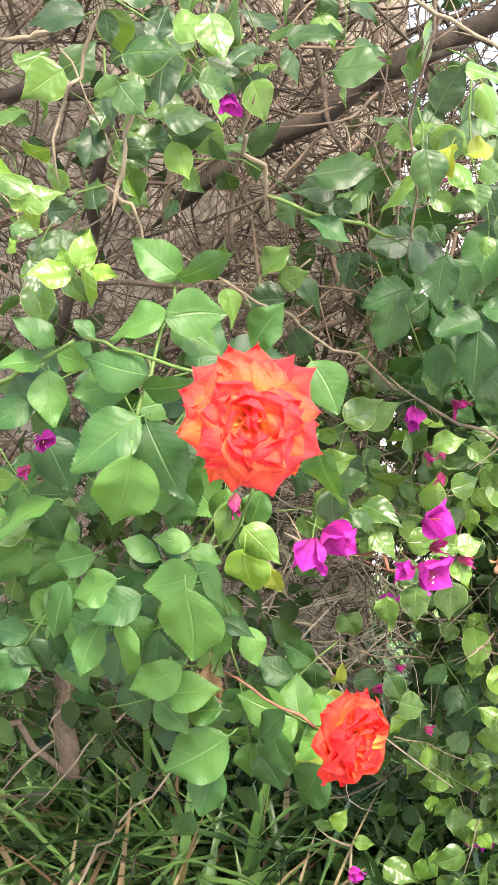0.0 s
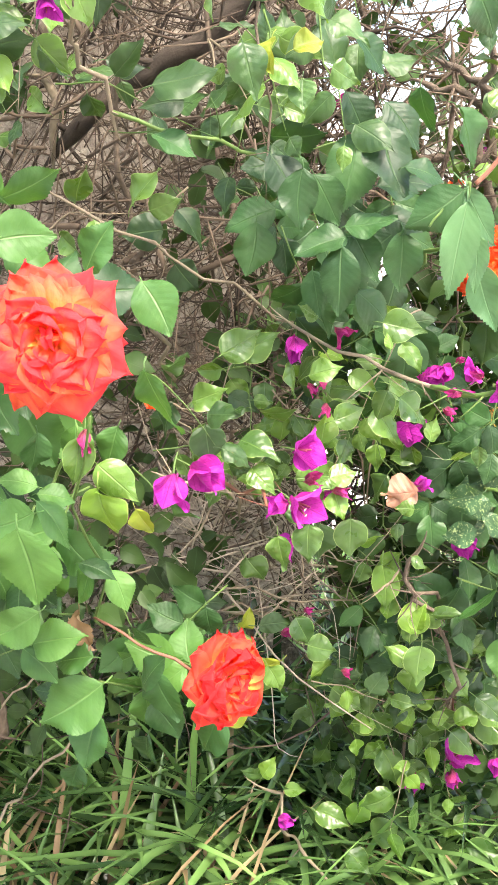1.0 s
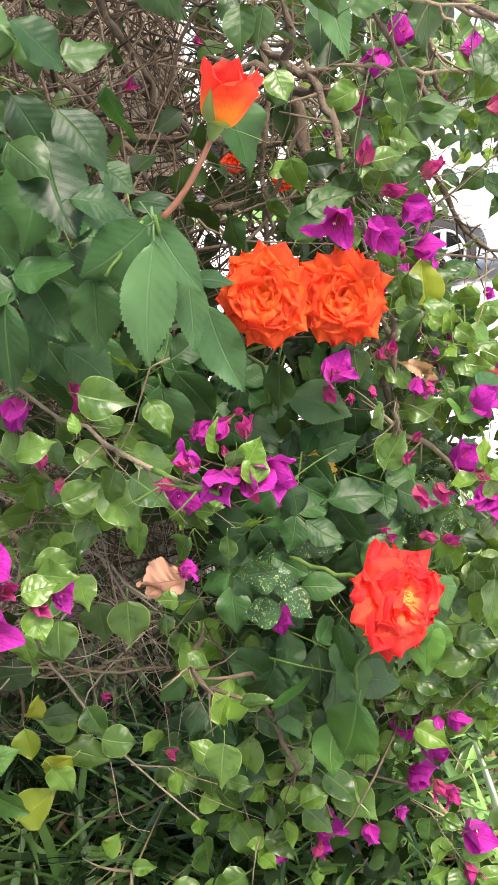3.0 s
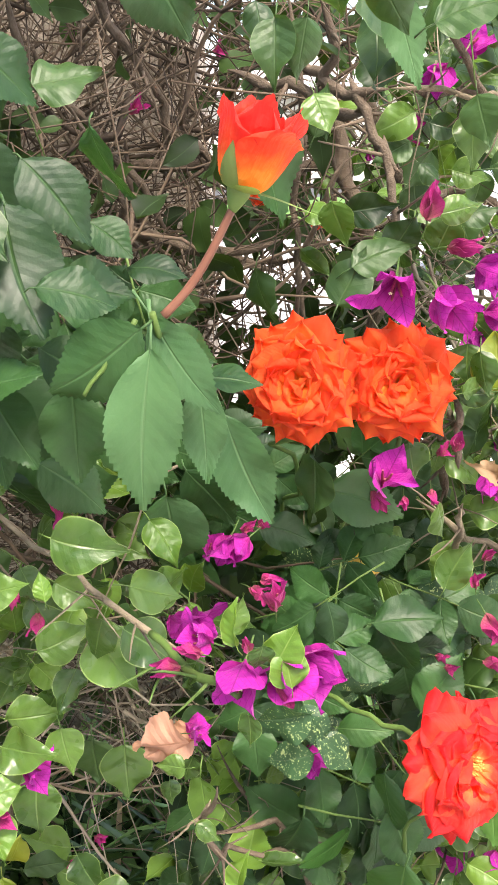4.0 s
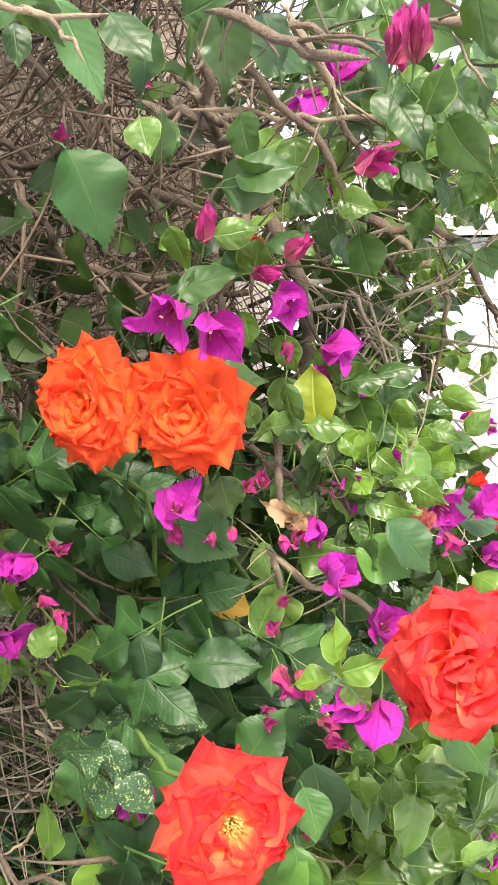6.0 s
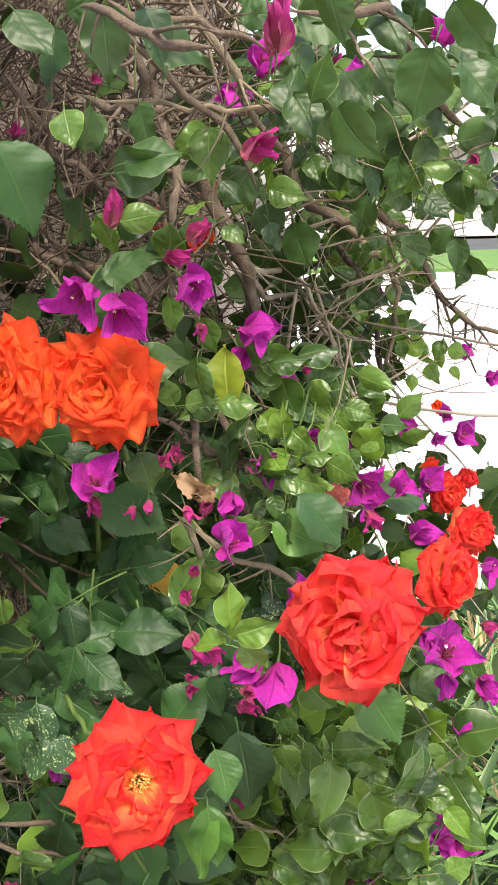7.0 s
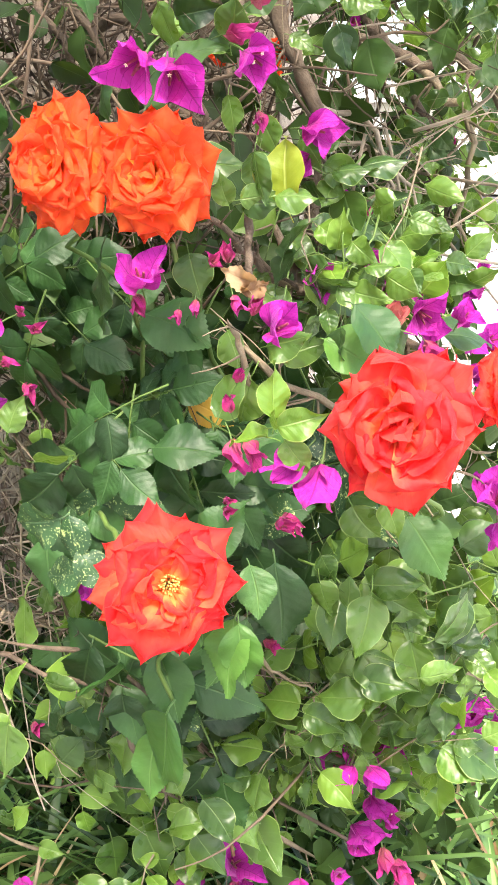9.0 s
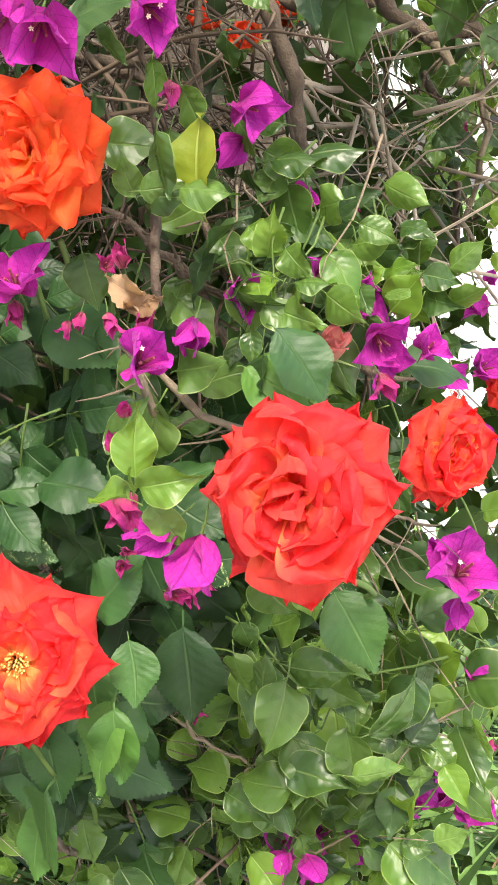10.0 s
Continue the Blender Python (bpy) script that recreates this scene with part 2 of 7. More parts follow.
M_REDSTEM = bark_material("red_stem", (0.16, 0.06, 0.04), (0.24, 0.11, 0.07), 90, 0.5, 0.0002)
M_WOOD = bark_material("woody_branch", (0.035, 0.026, 0.018), (0.22, 0.165, 0.12), 130.0, 0.9, 0.003)
M_TANWOOD = bark_material("tan_branch", (0.11, 0.085, 0.055), (0.31, 0.25, 0.17), 110.0, 0.9, 0.002)
# dark bark, with the shade on the back limbs put into its colour
M_SHADED_DARKWOOD = bark_material("shaded_dark_limb", (0.016, 0.012, 0.009), (0.085, 0.065, 0.048), 90.0, 0.9, 0.003)
M_PALETWIG = bark_material("pale_twig", (0.2, 0.16, 0.11), (0.5, 0.42, 0.33), 60.0)
M_TWIG = bark_material("dry_twig", (0.018, 0.012, 0.009), (0.2, 0.145, 0.1), 30)
M_GRASS = blade_material("grass_blade", (0.005, 0.024, 0.008), (0.24, 0.43, 0.12), 0.26)
M_STRAW = blade_material("dry_grass_blade", (0.19, 0.11, 0.045), (0.52, 0.41, 0.22), 0.6)
M_STUCCO = ground_material("stucco", [(0.36, (0.12, 0.095, 0.07)), (0.5, (0.33, 0.27, 0.21)), (0.62, (0.53, 0.45, 0.36))], 14.0, 0.95, 0.03, 7.0)
M_SOIL = ground_material("soil", [(0.3, (0.02, 0.014, 0.01)), (0.7, (0.09, 0.065, 0.042))], 14.0, 0.95, 0.03)
M_CONCRETE = ground_material("concrete", [(0.3, (0.6, 0.57, 0.54)), (0.7, (0.76, 0.73, 0.7))], 1.4, 0.85, 0.003, 40.0)
M_LAWN = ground_material("lawn", [(0.3, (0.07, 0.16, 0.03)), (0.7, (0.16, 0.28, 0.06))], 3.0, 0.9, 0.03, 30.0)
M_ASPHALT = ground_material("asphalt", [(0.3, (0.05, 0.05, 0.05)), (0.7, (0.1, 0.1, 0.1))], 2.0, 0.9, 0.005, 60.0)
M_CARPAINT = plain_material("car_paint_white", (0.75, 0.75, 0.76), 0.3, 0.0, 0.8)
M_GLASSDARK = plain_material("car_window", (0.02, 0.025, 0.03), 0.08)
M_TYRE = plain_material("tyre_rubber", (0.02, 0.02, 0.02), 0.8)
M_RIM = plain_material("alloy_rim", (0.6, 0.6, 0.62), 0.3, 0.9)
M_HOUSE = plain_material("house_render", (0.7, 0.66, 0.6), 0.9)
M_ROOF = plain_material("roof_tiles", (0.55, 0.52, 0.5), 0.9)


# ---- mesh helpers ----
def mesh_of(name, verts, faces, material, uvs=None, smooth=True):
    me = bpy.data.meshes.new(name)
    me.from_pydata(verts, [], faces)
    if uvs is not None:
        lay = me.uv_layers.new(name="UVMap")
        idx = np.empty(len(me.loops), dtype=np.int32)
        me.loops.foreach_get("vertex_index", idx)
        lay.data.foreach_set("uv", np.asarray(uvs, dtype=np.float32)[idx].ravel())
    if smooth:
        me.polygons.foreach_set("use_smooth", [True] * len(me.polygons))
    if material:
        me.materials.append(material)
    me.update()
    return me


def child(name, me, parent, m=None, label=""):
    """One mesh object under a thing or a part, at the pose m of its parent's space."""
    ob = new(name, me)
    ob.parent = parent
    if m is not None:
        ob.matrix_basis = m
    return tagged(ob, label)


def part(name, bm, material, parent, label=""):
    me = bpy.data.meshes.new(name)
    bm.to_mesh(me)
    bm.free()
    if material:
        me.materials.append(material)
    return child(name, me, parent, None, label)


def thing(name, label, category, group=""):
    return tagged(new(name), label, category, group)


def frame_of(tip, face, origin, s=1.0):
    """A pose whose y runs along tip and whose z looks along face."""
    y = Vector(tip).normalized()
    z = Vector(face)
    z = (z - z.dot(y) * y).normalized()
    x = y.cross(z)
    m = Matrix((x, y, z)).transposed().to_4x4()
    return Matrix.Translation(origin) @ m @ Matrix.Scale(s, 4)


def tube_arrays(pts, radii, sides=6):
    """Vertices and faces of a tapered tube along pts."""
    pts = [Vector(p) for p in pts]
    verts, faces = [], []
    ref = Vector((0.31, 0.77, 0.55))
    for i, p in enumerate(pts):
        d = (pts[min(i + 1, len(pts) - 1)] - pts[max(i - 1, 0)]).normalized()
        u = d.cross(ref).normalized()
        v = d.cross(u)
        for k in range(sides):
            a = 2 * math.pi * k / sides
            verts.append(p + radii[i] * (math.cos(a) * u + math.sin(a) * v))
    for i in range(len(pts) - 1):
        for k in range(sides):
            a, b = i * sides + k, i * sides + (k + 1) % sides
            faces.append((a, b, b + sides, a + sides))
    faces.append(tuple(range(sides))[::-1])
    faces.append(tuple(len(verts) - sides + k for k in range(sides)))
    return verts, faces


def bent(p0, p1, n, rng, wiggle, sag=0.0):
    """Points of a kinked line from p0 to p1, as twigs grow: short straight runs that change direction at the nodes."""
    p0, p1 = Vector(p0), Vector(p1)
    span = (p1 - p0).length
    m = max(2, min(9, n // 2))
    knots = [Vector((0, 0, 0))] + [Vector((rng.gauss(0, 0.75), rng.gauss(0, 0.75), rng.gauss(0, 0.75))) for _ in range(m - 1)] + [Vector((0, 0, 0))]
    bow = Vector((rng.gauss(0, 0.8), rng.gauss(0, 0.8), rng.gauss(0, 0.8)))
    out = []
    for i in range(n + 1):
        t = i / n
        env = math.sin(math.pi * t)
        k = min(m - 1, int(t * m))
        off = knots[k].lerp(knots[k + 1], t * m - k) * 0.9 + bow * env
        out.append(p0.lerp(p1, t) + off * (wiggle * span) + Vector((0, 0, -sag * span * env)))
    return out


RNG = random.Random(7)


def branch(bush, p0, p1, r0, r1, wiggle=0.03, sag=0.0, material=None, name="branch", spurs=0):
    """A tapering stem from p0 to p1 with knuckles and, if asked, short dry spurs."""
    span = (Vector(p1) - Vector(p0)).length
    n = max(12, int(span / 0.012))
    pts = bent(p0, p1, n, RNG, wiggle * 1.2, sag)
    rough = 0.15 if name == "cane" else 0.7
    if name == "cane" and r1 > 0.0019:
        r0, r1 = r0 * 0.6, r1 * 0.6
    if name == "branch":
        r0, r1 = r0 * (0.68 if r0 > 0.0025 else 0.85), r1 * (0.68 if r1 > 0.0025 else 0.85)
    radii = [(r0 + (r1 - r0) * i / n) * (1 + rough * (0.1 * math.sin(i * 1.7) + RNG.uniform(-0.07, 0.07))) for i in range(n + 1)]
    if name == "branch" and material not in (M_STEM, M_REDSTEM):
        # both ends run on, bend away and thin out
        for end in (0, -1):
            d = (pts[end] - pts[1 if end == 0 else -2]).normalized()
            turn = Vector((RNG.gauss(0, 0.25), RNG.uniform(0.0, 0.5), RNG.gauss(0, 0.25)))
            p, r = pts[end], radii[end]
            for k in range(1, 6):
                p = p + (d + turn * 0.2 * k).normalized() * min(0.014, span * 0.06)
                q = r * (1 - 0.17 * k)
                if end == 0:
                    pts.insert(0, p)
                    radii.insert(0, q)
                else:
                    pts.append(p)
                    radii.append(q)
        n += 10
    verts, faces = tube_arrays(pts, radii, 8 if r0 > 0.003 else 6)
    for _ in range(2 * spurs):
        i = RNG.randrange(1, n)
        q = pts[i] + Vector((RNG.uniform(-1, 1), RNG.uniform(-0.8, 0.5), RNG.uniform(-1, 0.6))).normalized() * RNG.uniform(0.012, 0.045)
        v2, f2 = tube_arrays(bent(pts[i], q, 3, RNG, 0.05), [radii[i] * 0.45, radii[i] * 0.36, radii[i] * 0.3, radii[i] * 0.16], 5)
        k = len(verts)
        verts += v2
        faces += [tuple(a + k for a in f) for f in f2]
    return child(name, mesh_of(name, verts, faces, material or M_WOOD), bush)


def limb(bush, pts, r0, r1, spurs, material=None):
    """A gnarled limb that runs through the points given and tapers from r0 to r1, with dry spurs."""
    line, radii = [], []
    for a, b in zip(pts, pts[1:]):
        n = max(3, int((Vector(b) - Vector(a)).length / 0.006))
        line += bent(a, b, n, RNG, 0.06)[:-1]
    line.append(Vector(pts[-1]))
    for i in range(len(line)):
        radii.append((r0 + (r1 - r0) * i / (len(line) - 1)) * (1 + 0.1 * math.sin(i * 1.3) + RNG.uniform(-0.1, 0.12)))
    verts, faces = tube_arrays(line, radii, 8)
    for _ in range(spurs):
        i = RNG.randrange(1, len(line) - 1)
        q = line[i] + Vector((RNG.uniform(-1, 1), RNG.uniform(-0.9, 0.4), RNG.uniform(-1, 0.7))).normalized() * RNG.uniform(0.012, 0.05)
        r = min(radii[i] * 0.5, 0.0012)
        v2, f2 = tube_arrays(bent(line[i], q, 4, RNG, 0.12), [r, r * 0.9, r * 0.8, r * 0.7, r * 0.4], 5)
        k = len(verts)
        verts += v2
        faces += [tuple(a + k for a in f) for f in f2]
    return child("branch", mesh_of("branch", verts, faces, material or M_WOOD), bush)


# ---- leaves ----
def leaf_shape(seed, half, belly, fold, curl, serrate, wave, point, nv=12, nu=3, dome=0.0, twist=0.0, drip=0.0):
    """Grid of a leaf blade: stalk at y = 0, tip at y = 1; nu columns each side. dome: edges bent down; twist: turn of the tip in radians; drip: how drawn-out the tip is. Vertices, faces and UVs."""
    rng = random.Random(seed)
    verts, faces, uvs = [], [], []
    skew = rng.uniform(-0.06, 0.06)
    ph, ph2 = rng.uniform(0, 6.28), rng.uniform(0, 6.28)
    w = 2 * nu + 1
    for i in range(nv + 1):
        t = i / nv
        prof = half * (math.sin(math.pi * t ** belly) ** 0.8) * (1 - point * t ** 3) * (1 - drip * max(0.0, (t - 0.62) / 0.38) ** 0.8)
        if i in (0, nv):
            prof = 0.004
        tooth = serrate * (1 if i % 2 else -1) if 0 < i < nv else 0
        a = curl * t * t
        ct, st = math.cos(twist * t * t), math.sin(twist * t * t)
        for j in range(-nu, nu + 1):
            s = j / nu
            x = s * (prof + (tooth if abs(j) == nu else 0))
            y = t + (0.02 * abs(s) if serrate and i % 2 else 0)
            z = fold * abs(s) * prof - dome * s * s * prof + wave * (math.sin(ph + t * 8 + (2.2 if s > 0 else 0)) + 0.4 * math.sin(ph2 + t * 17 - (1.3 if s > 0 else 0))) * abs(s) ** 1.6 * half
            verts.append((x * ct - z * st + skew * math.sin(math.pi * t), y, x * st + z * ct - a))
            uvs.append((s * 0.5 + 0.5, t))
    for i in range(nv):
        for j in range(w - 1):
            a = i * w + j
            faces.append((a, a + 1, a + w + 1, a + w))
    return verts, faces, uvs


def leaf_set(seed, n, half, belly, fold, curl, serrate, wave, point, nv, nu, dome, twist, drip):
    """n different blades; half, fold, curl, wave and dome are given as (least, most)."""
    rng = random.Random(seed)
    return [leaf_shape(seed + k, rng.uniform(*half), belly, rng.uniform(*fold), rng.uniform(*curl), serrate, rng.uniform(*wave), point, nv, nu, rng.uniform(*dome), rng.uniform(-twist, twist), drip) for k in range(n)]


ROSE_SHAPES = leaf_set(11, 8, (0.32, 0.42), 0.84, (0.05, 0.42), (0.02, 0.32), 0.006, (0.06, 0.18), 0.1, 42, 3, (0.0, 0.35), 0.35, 0.32)
LANCE_SHAPES = leaf_set(24, 4, (0.21, 0.25), 0.86, (0.1, 0.35), (0.05, 0.2), 0.006, (0.06, 0.14), 0.1, 42, 3, (0.0, 0.3), 0.25, 0.3)
BOUG_SHAPES = leaf_set(31, 12, (0.3, 0.43), 0.68, (0.0, 0.6), (-0.1, 0.45), 0, (0.05, 0.24), 0.22, 18, 4, (0.0, 0.6), 0.55, 0.6)
ROUND_SHAPES = leaf_set(61, 2, (0.42, 0.46), 0.8, (0.3, 0.5), (0.1, 0.2), 0, (0.15, 0.25), 0.05, 16, 4, (0.0, 0.1), 0.2, 0.1)
DRY_SHAPES = [leaf_shape(51 + k, 0.3, 0.8, 0.9, 0.5, 0.02, 0.8, 0.2, nv=14) for k in range(2)]
DEAD_SHAPES = [leaf_shape(131 + k, 0.4, 0.78, 0.1, (0.1, 0.2)[k], 0.012, 0.4, 0.1, 24, 7, 0.75, 0.3, 0.2) for k in range(2)]
LEAF_MATS = {
    "withered": (DEAD_SHAPES, M_DEAD_BRACT),
    "rose": (ROSE_SHAPES, M_ROSE_LEAF), "lance": (LANCE_SHAPES, M_ROSE_GREY_SHEEN), "pale": (ROSE_SHAPES, M_ROSE_PALE), "speck": (ROSE_SHAPES, M_ROSE_SPECK),
    "boug": (BOUG_SHAPES, M_BOUG_LEAF), "dark": (BOUG_SHAPES, M_BOUG_DARK_SHADED), "young": (BOUG_SHAPES, M_YOUNG),
    "yellow": (ROUND_SHAPES, M_YELLOW), "autumn": (ROSE_SHAPES, M_AUTUMN), "dry": (DRY_SHAPES, M_DRY),
}
def with_stalk(shape, reach):
    """The blade and its short curved stalk."""
    v, f, uv = shape
    sv, sf = tube_arrays([(0, 0.03, -0.004), (0, -reach * 0.5, -0.03), (0.01, -reach, -0.1)], [0.012, 0.011, 0.014], 4)
    k = len(v)
    return list(v) + [tuple(p) for p in sv], list(f) + [tuple(a + k for a in q) for q in sf], list(uv) + [(0.5, 0.02)] * len(sv)


LEAVES = {k: [mesh_of("leaf", s[0], s[1], mat, s[2]) for s in [with_stalk(q, 0.12 if shapes is ROSE_SHAPES else 0.26) for q in shapes]] for k, (shapes, mat) in LEAF_MATS.items()}
LEAF_LABEL = {"withered": "withered pale peach bract", "autumn": "dull orange-yellow dying leaf", "yellow": "yellowing leaf", "dry": "dry curled brown leaf", "young": "fresh yellow-green leaf", "speck": "dark green leaf with pale yellow specks"}


def leaf_pose(x, y, z, size, ang, tilt, yaw):
    """A leaf centred on x, y, z, its tip at ang degrees from the right-hand level, up being 90."""
    a = radians(ang)
    tip = Vector((math.cos(a), -math.sin(radians(tilt)), math.sin(a)))
    side = Vector((-math.sin(a), 0, math.cos(a)))
    face = Vector((0, -1, 0.55)) + side * math.tan(radians(yaw))
    c = Vector((x, y, z)) - tip.normalized() * size * 0.5
    return frame_of(tip, face, c, size)


def lf(bush, kind, x, y, z, size, ang, tilt=None, yaw=None):
    tilt = RNG.uniform(-18, 32) if tilt is None else tilt
    yaw = RNG.gauss(0, 28) if yaw is None else max(-60, min(60, yaw))
    return child("leaf", RNG.choice(LEAVES[kind]), bush, leaf_pose(x, y, z, size, ang, tilt, yaw), LEAF_LABEL.get(kind, ""))


def stalk_mesh():
    pts = [(0, 0.0, 0), (0.01, 0.25, 0.012), (0.0, 0.5, 0.015), (0, 0.7, 0.0)]
    return mesh_of("leaf_stalk", *tube_arrays(pts, [0.009, 0.008, 0.007, 0.005], 6), M_STEM)


STALK = stalk_mesh()


def spray(bush, kind, x, y, z, size, ang, tilt=None, yaw=None, pairs=2):
    """A rose's compound leaf centred on x, y, z: stalk with an end leaflet and pairs of leaflets."""
    tilt = RNG.uniform(-12, 25) if tilt is None else tilt
    yaw = RNG.uniform(-25, 25) if yaw is None else yaw
    st = child("leaf_stalk", STALK, bush, leaf_pose(x, y, z, size, ang, tilt, yaw))

    def leaflet(px, py, s, turn, droop):
        m = pose(px, py, RNG.uniform(-0.01, 0.02), droop, RNG.uniform(-22, 22), turn) @ Matrix.Scale(s, 4)
        child("leaflet", RNG.choice(LEAVES[kind]), st, m)

    leaflet(0, 0.68, RNG.uniform(0.46, 0.52), RNG.uniform(-8, 8), RNG.uniform(-18, 5))
    for i in range(pairs):
        py = 0.56 - 0.28 * i
        for sgn in (-1, 1):
            leaflet(0.012 * sgn, py + RNG.uniform(-0.02, 0.02), RNG.uniform(0.36, 0.44) - 0.05 * i, -sgn * RNG.uniform(52, 72), RNG.uniform(-20, 8))
    return st


# ---- rose blooms ----
def petal_shape(seed, half, rise, reflex, cup, point, ripple, nv=10, nu=4):
    """A petal from y = 0 to about 1: rise and reflex are the slopes at its base and edge, in degrees; point: 0 round, 1 sharp."""
    rng = random.Random(seed)
    verts, faces = [], []
    y = z = 0.0
    w = 2 * nu + 1
    ph, ph2 = rng.uniform(0, 6.28), rng.uniform(0, 6.28)
    for i in range(nv + 1):
        t = i / nv
        if t < 0.58:
            prof = half * (0.25 + 0.75 * math.sin(math.pi * t / 0.58 / 2))
        else:
            q = (t - 0.58) / 0.42
            prof = half * (point * (1 - q ** 1.25) + (1 - point) * math.sqrt(max(0.0, 1 - q * q))) + 0.004
        for j in range(-nu, nu + 1):
            s = j / nu
            back = -0.62 * half * abs(s) ** 2.4 * t ** 2 * point
            zz = z + cup * s * s * half * (1 - 0.4 * t) + back + ripple * math.sin(ph + 4.5 * s + 3 * t) * t + 0.4 * ripple * math.sin(ph2 + 9 * s - 5 * t) * t
            verts.append((s * prof, y - (0.05 + 0.14 * point) * abs(s) ** 1.4 * t * t, zz))
        a = radians(rise + (reflex - rise) * t ** 1.4)
        y += math.cos(a) / nv
        z += math.sin(a) / nv
    for i in range(nv):
        for j in range(w - 1):
            a = i * w + j
            faces.append((a, a + 1, a + w + 1, a + w))
    return verts, faces


RINGS = {
    "outer": [petal_shape(71 + k, 0.54, 14, -12 - 9 * k, 0.24, 0.78 - 0.1 * k, 0.06, nv=12, nu=5) for k in range(4)],
    "spiked": [petal_shape(171 + k, 0.54, 12, -4 - 8 * k, 0.2, 0.82 - 0.1 * k, 0.06, nv=14, nu=5) for k in range(4)],
    "middle": [petal_shape(81 + k, 0.56, 20, 4 - 12 * k, 0.4, 0.66 - 0.14 * k, 0.08, nv=12, nu=5) for k in range(4)],
    "round": [petal_shape(185 + k, 0.62, 18, 2 + 14 * k, 0.46, 0.22, 0.1, nv=12, nu=5) for k in range(4)],
    "wavy": [petal_shape(88 + k, 0.6, 20, 8 - 16 * k, 0.4, 0.4, 0.14, nv=14, nu=7) for k in range(5)],
    "inner": [petal_shape(91 + k, 0.5, 26, 50 + 12 * k, 0.8, 0.15, 0.05) for k in range(2)],
    "wrap": [petal_shape(95 + k, 0.46, 4, 2 - 24 * k, 0.95, 0.25, 0.03) for k in range(3)],
}
PETALS = {}


def petals(mat, ring):
    key = (mat.name, ring)
    if key not in PETALS:
        PETALS[key] = [mesh_of("petal", *s, mat) for s in RINGS[ring]]
    return PETALS[key]


def heart_mesh(stamens):
    """The bloom's base: green hip, five sepals folded back and, if open, a tuft of stamens."""
    rng = random.Random(5)
    bm = bmesh.new()
    bmesh.ops.create_uvsphere(bm, u_segments=10, v_segments=6, radius=0.14, matrix=Matrix.Translation((0, 0, -0.14)) @ Matrix.Diagonal((1, 1, 1.3, 1)))
    for k in range(5):
        a = k * 1.2566
        d = Vector((math.cos(a), math.sin(a), 0))
        s = Vector((-d.y, d.x, 0))
        base = d * 0.1 + Vector((0, 0, -0.06))
        vs = [bm.verts.new(base + s * 0.08), bm.verts.new(base - s * 0.08), bm.verts.new(base + d * 0.25 - s * 0.06 + Vector((0, 0, -0.03))), bm.verts.new(base + d * 0.25 + s * 0.06 + Vector((0, 0, -0.03))), bm.verts.new(base + d * 0.55 + Vector((0, 0, -0.16)))]
        bm.faces.new((vs[0], vs[1], vs[2], vs[3]))
        bm.faces.new((vs[3], vs[2], vs[4]))
    me = bpy.data.meshes.new("rose_bloom")
    n0 = len(bm.faces)
    if stamens:
        for k in range(80):
            a, r = rng.uniform(0, 6.28), 0.13 * math.sqrt(rng.random())
            p0 = Vector((math.cos(a) * r * 0.4, math.sin(a) * r * 0.4, 0.0))
            p1 = Vector((math.cos(a) * r, math.sin(a) * r, rng.uniform(0.2, 0.31)))
            v, f = tube_arrays([p0, p0.lerp(p1, 0.6), p1 - Vector((0, 0, 0.016)), p1], [0.005, 0.005, 0.016, 0.012], 4)
            vs = [bm.verts.new(q) for q in v]
            for q in f:
                bm.faces.new([vs[i] for i in q])
    bm.faces.ensure_lookup_table()
    for i, f in enumerate(bm.faces):
        f.smooth = True
        f.material_index = 1 if i >= n0 else 0
    bm.to_mesh(me)
    bm.free()
    me.materials.append(M_SEPAL)
    me.materials.append(M_STAMEN)
    return me


def goblet(t):
    """Radius of a half-open bud at height t of its petals."""
    return 0.25 + 0.22 * min(1.0, t * 1.6) ** 0.6 + 0.05 * max(0.0, t - 0.6) / 0.4


def goblet_petal(seed, span, inner, tall, flare):
    """One petal of a half-open bud, wrapped round the goblet; y is up, z is out."""
    rng = random.Random(seed)
    verts, faces = [], []
    nv, nu = 12, 8
    ph = [rng.uniform(0, 6.28) for _ in range(4)]
    for i in range(nv + 1):
        t = i / nv
        for j in range(2 * nu + 1):
            s = j / nu - 1
            a = s * radians(span) * (0.62 + 0.38 * math.sin(math.pi * min(t, 0.75) / 1.5)) * math.sqrt(1 - 0.8 * (max(0.0, t - 0.6) / 0.4) ** 2)
            rag = t ** 3 * (0.05 * math.sin(ph[0] + 3 * s) + 0.022 * math.sin(ph[1] + 9 * s) + 0.008 * math.sin(ph[2] + 19 * s))
            lip = max(0.0, t - 0.8) / 0.2
            r = (goblet(t) + flare * lip ** 1.5 * (1 + 0.6 * math.sin(ph[3] + 4 * s))) * inner + 0.015 * abs(s) ** 4 * t
            verts.append((r * math.sin(a), tall * (t - 0.2 * s * s * t * t - 0.05 * lip * flare * 6 + rag), r * math.cos(a)))
    w = 2 * nu + 1
    for i in range(nv):
        for j in range(w - 1):
            k = i * w + j
            faces.append((k, k + 1, k + w + 1, k + w))
    return verts, faces


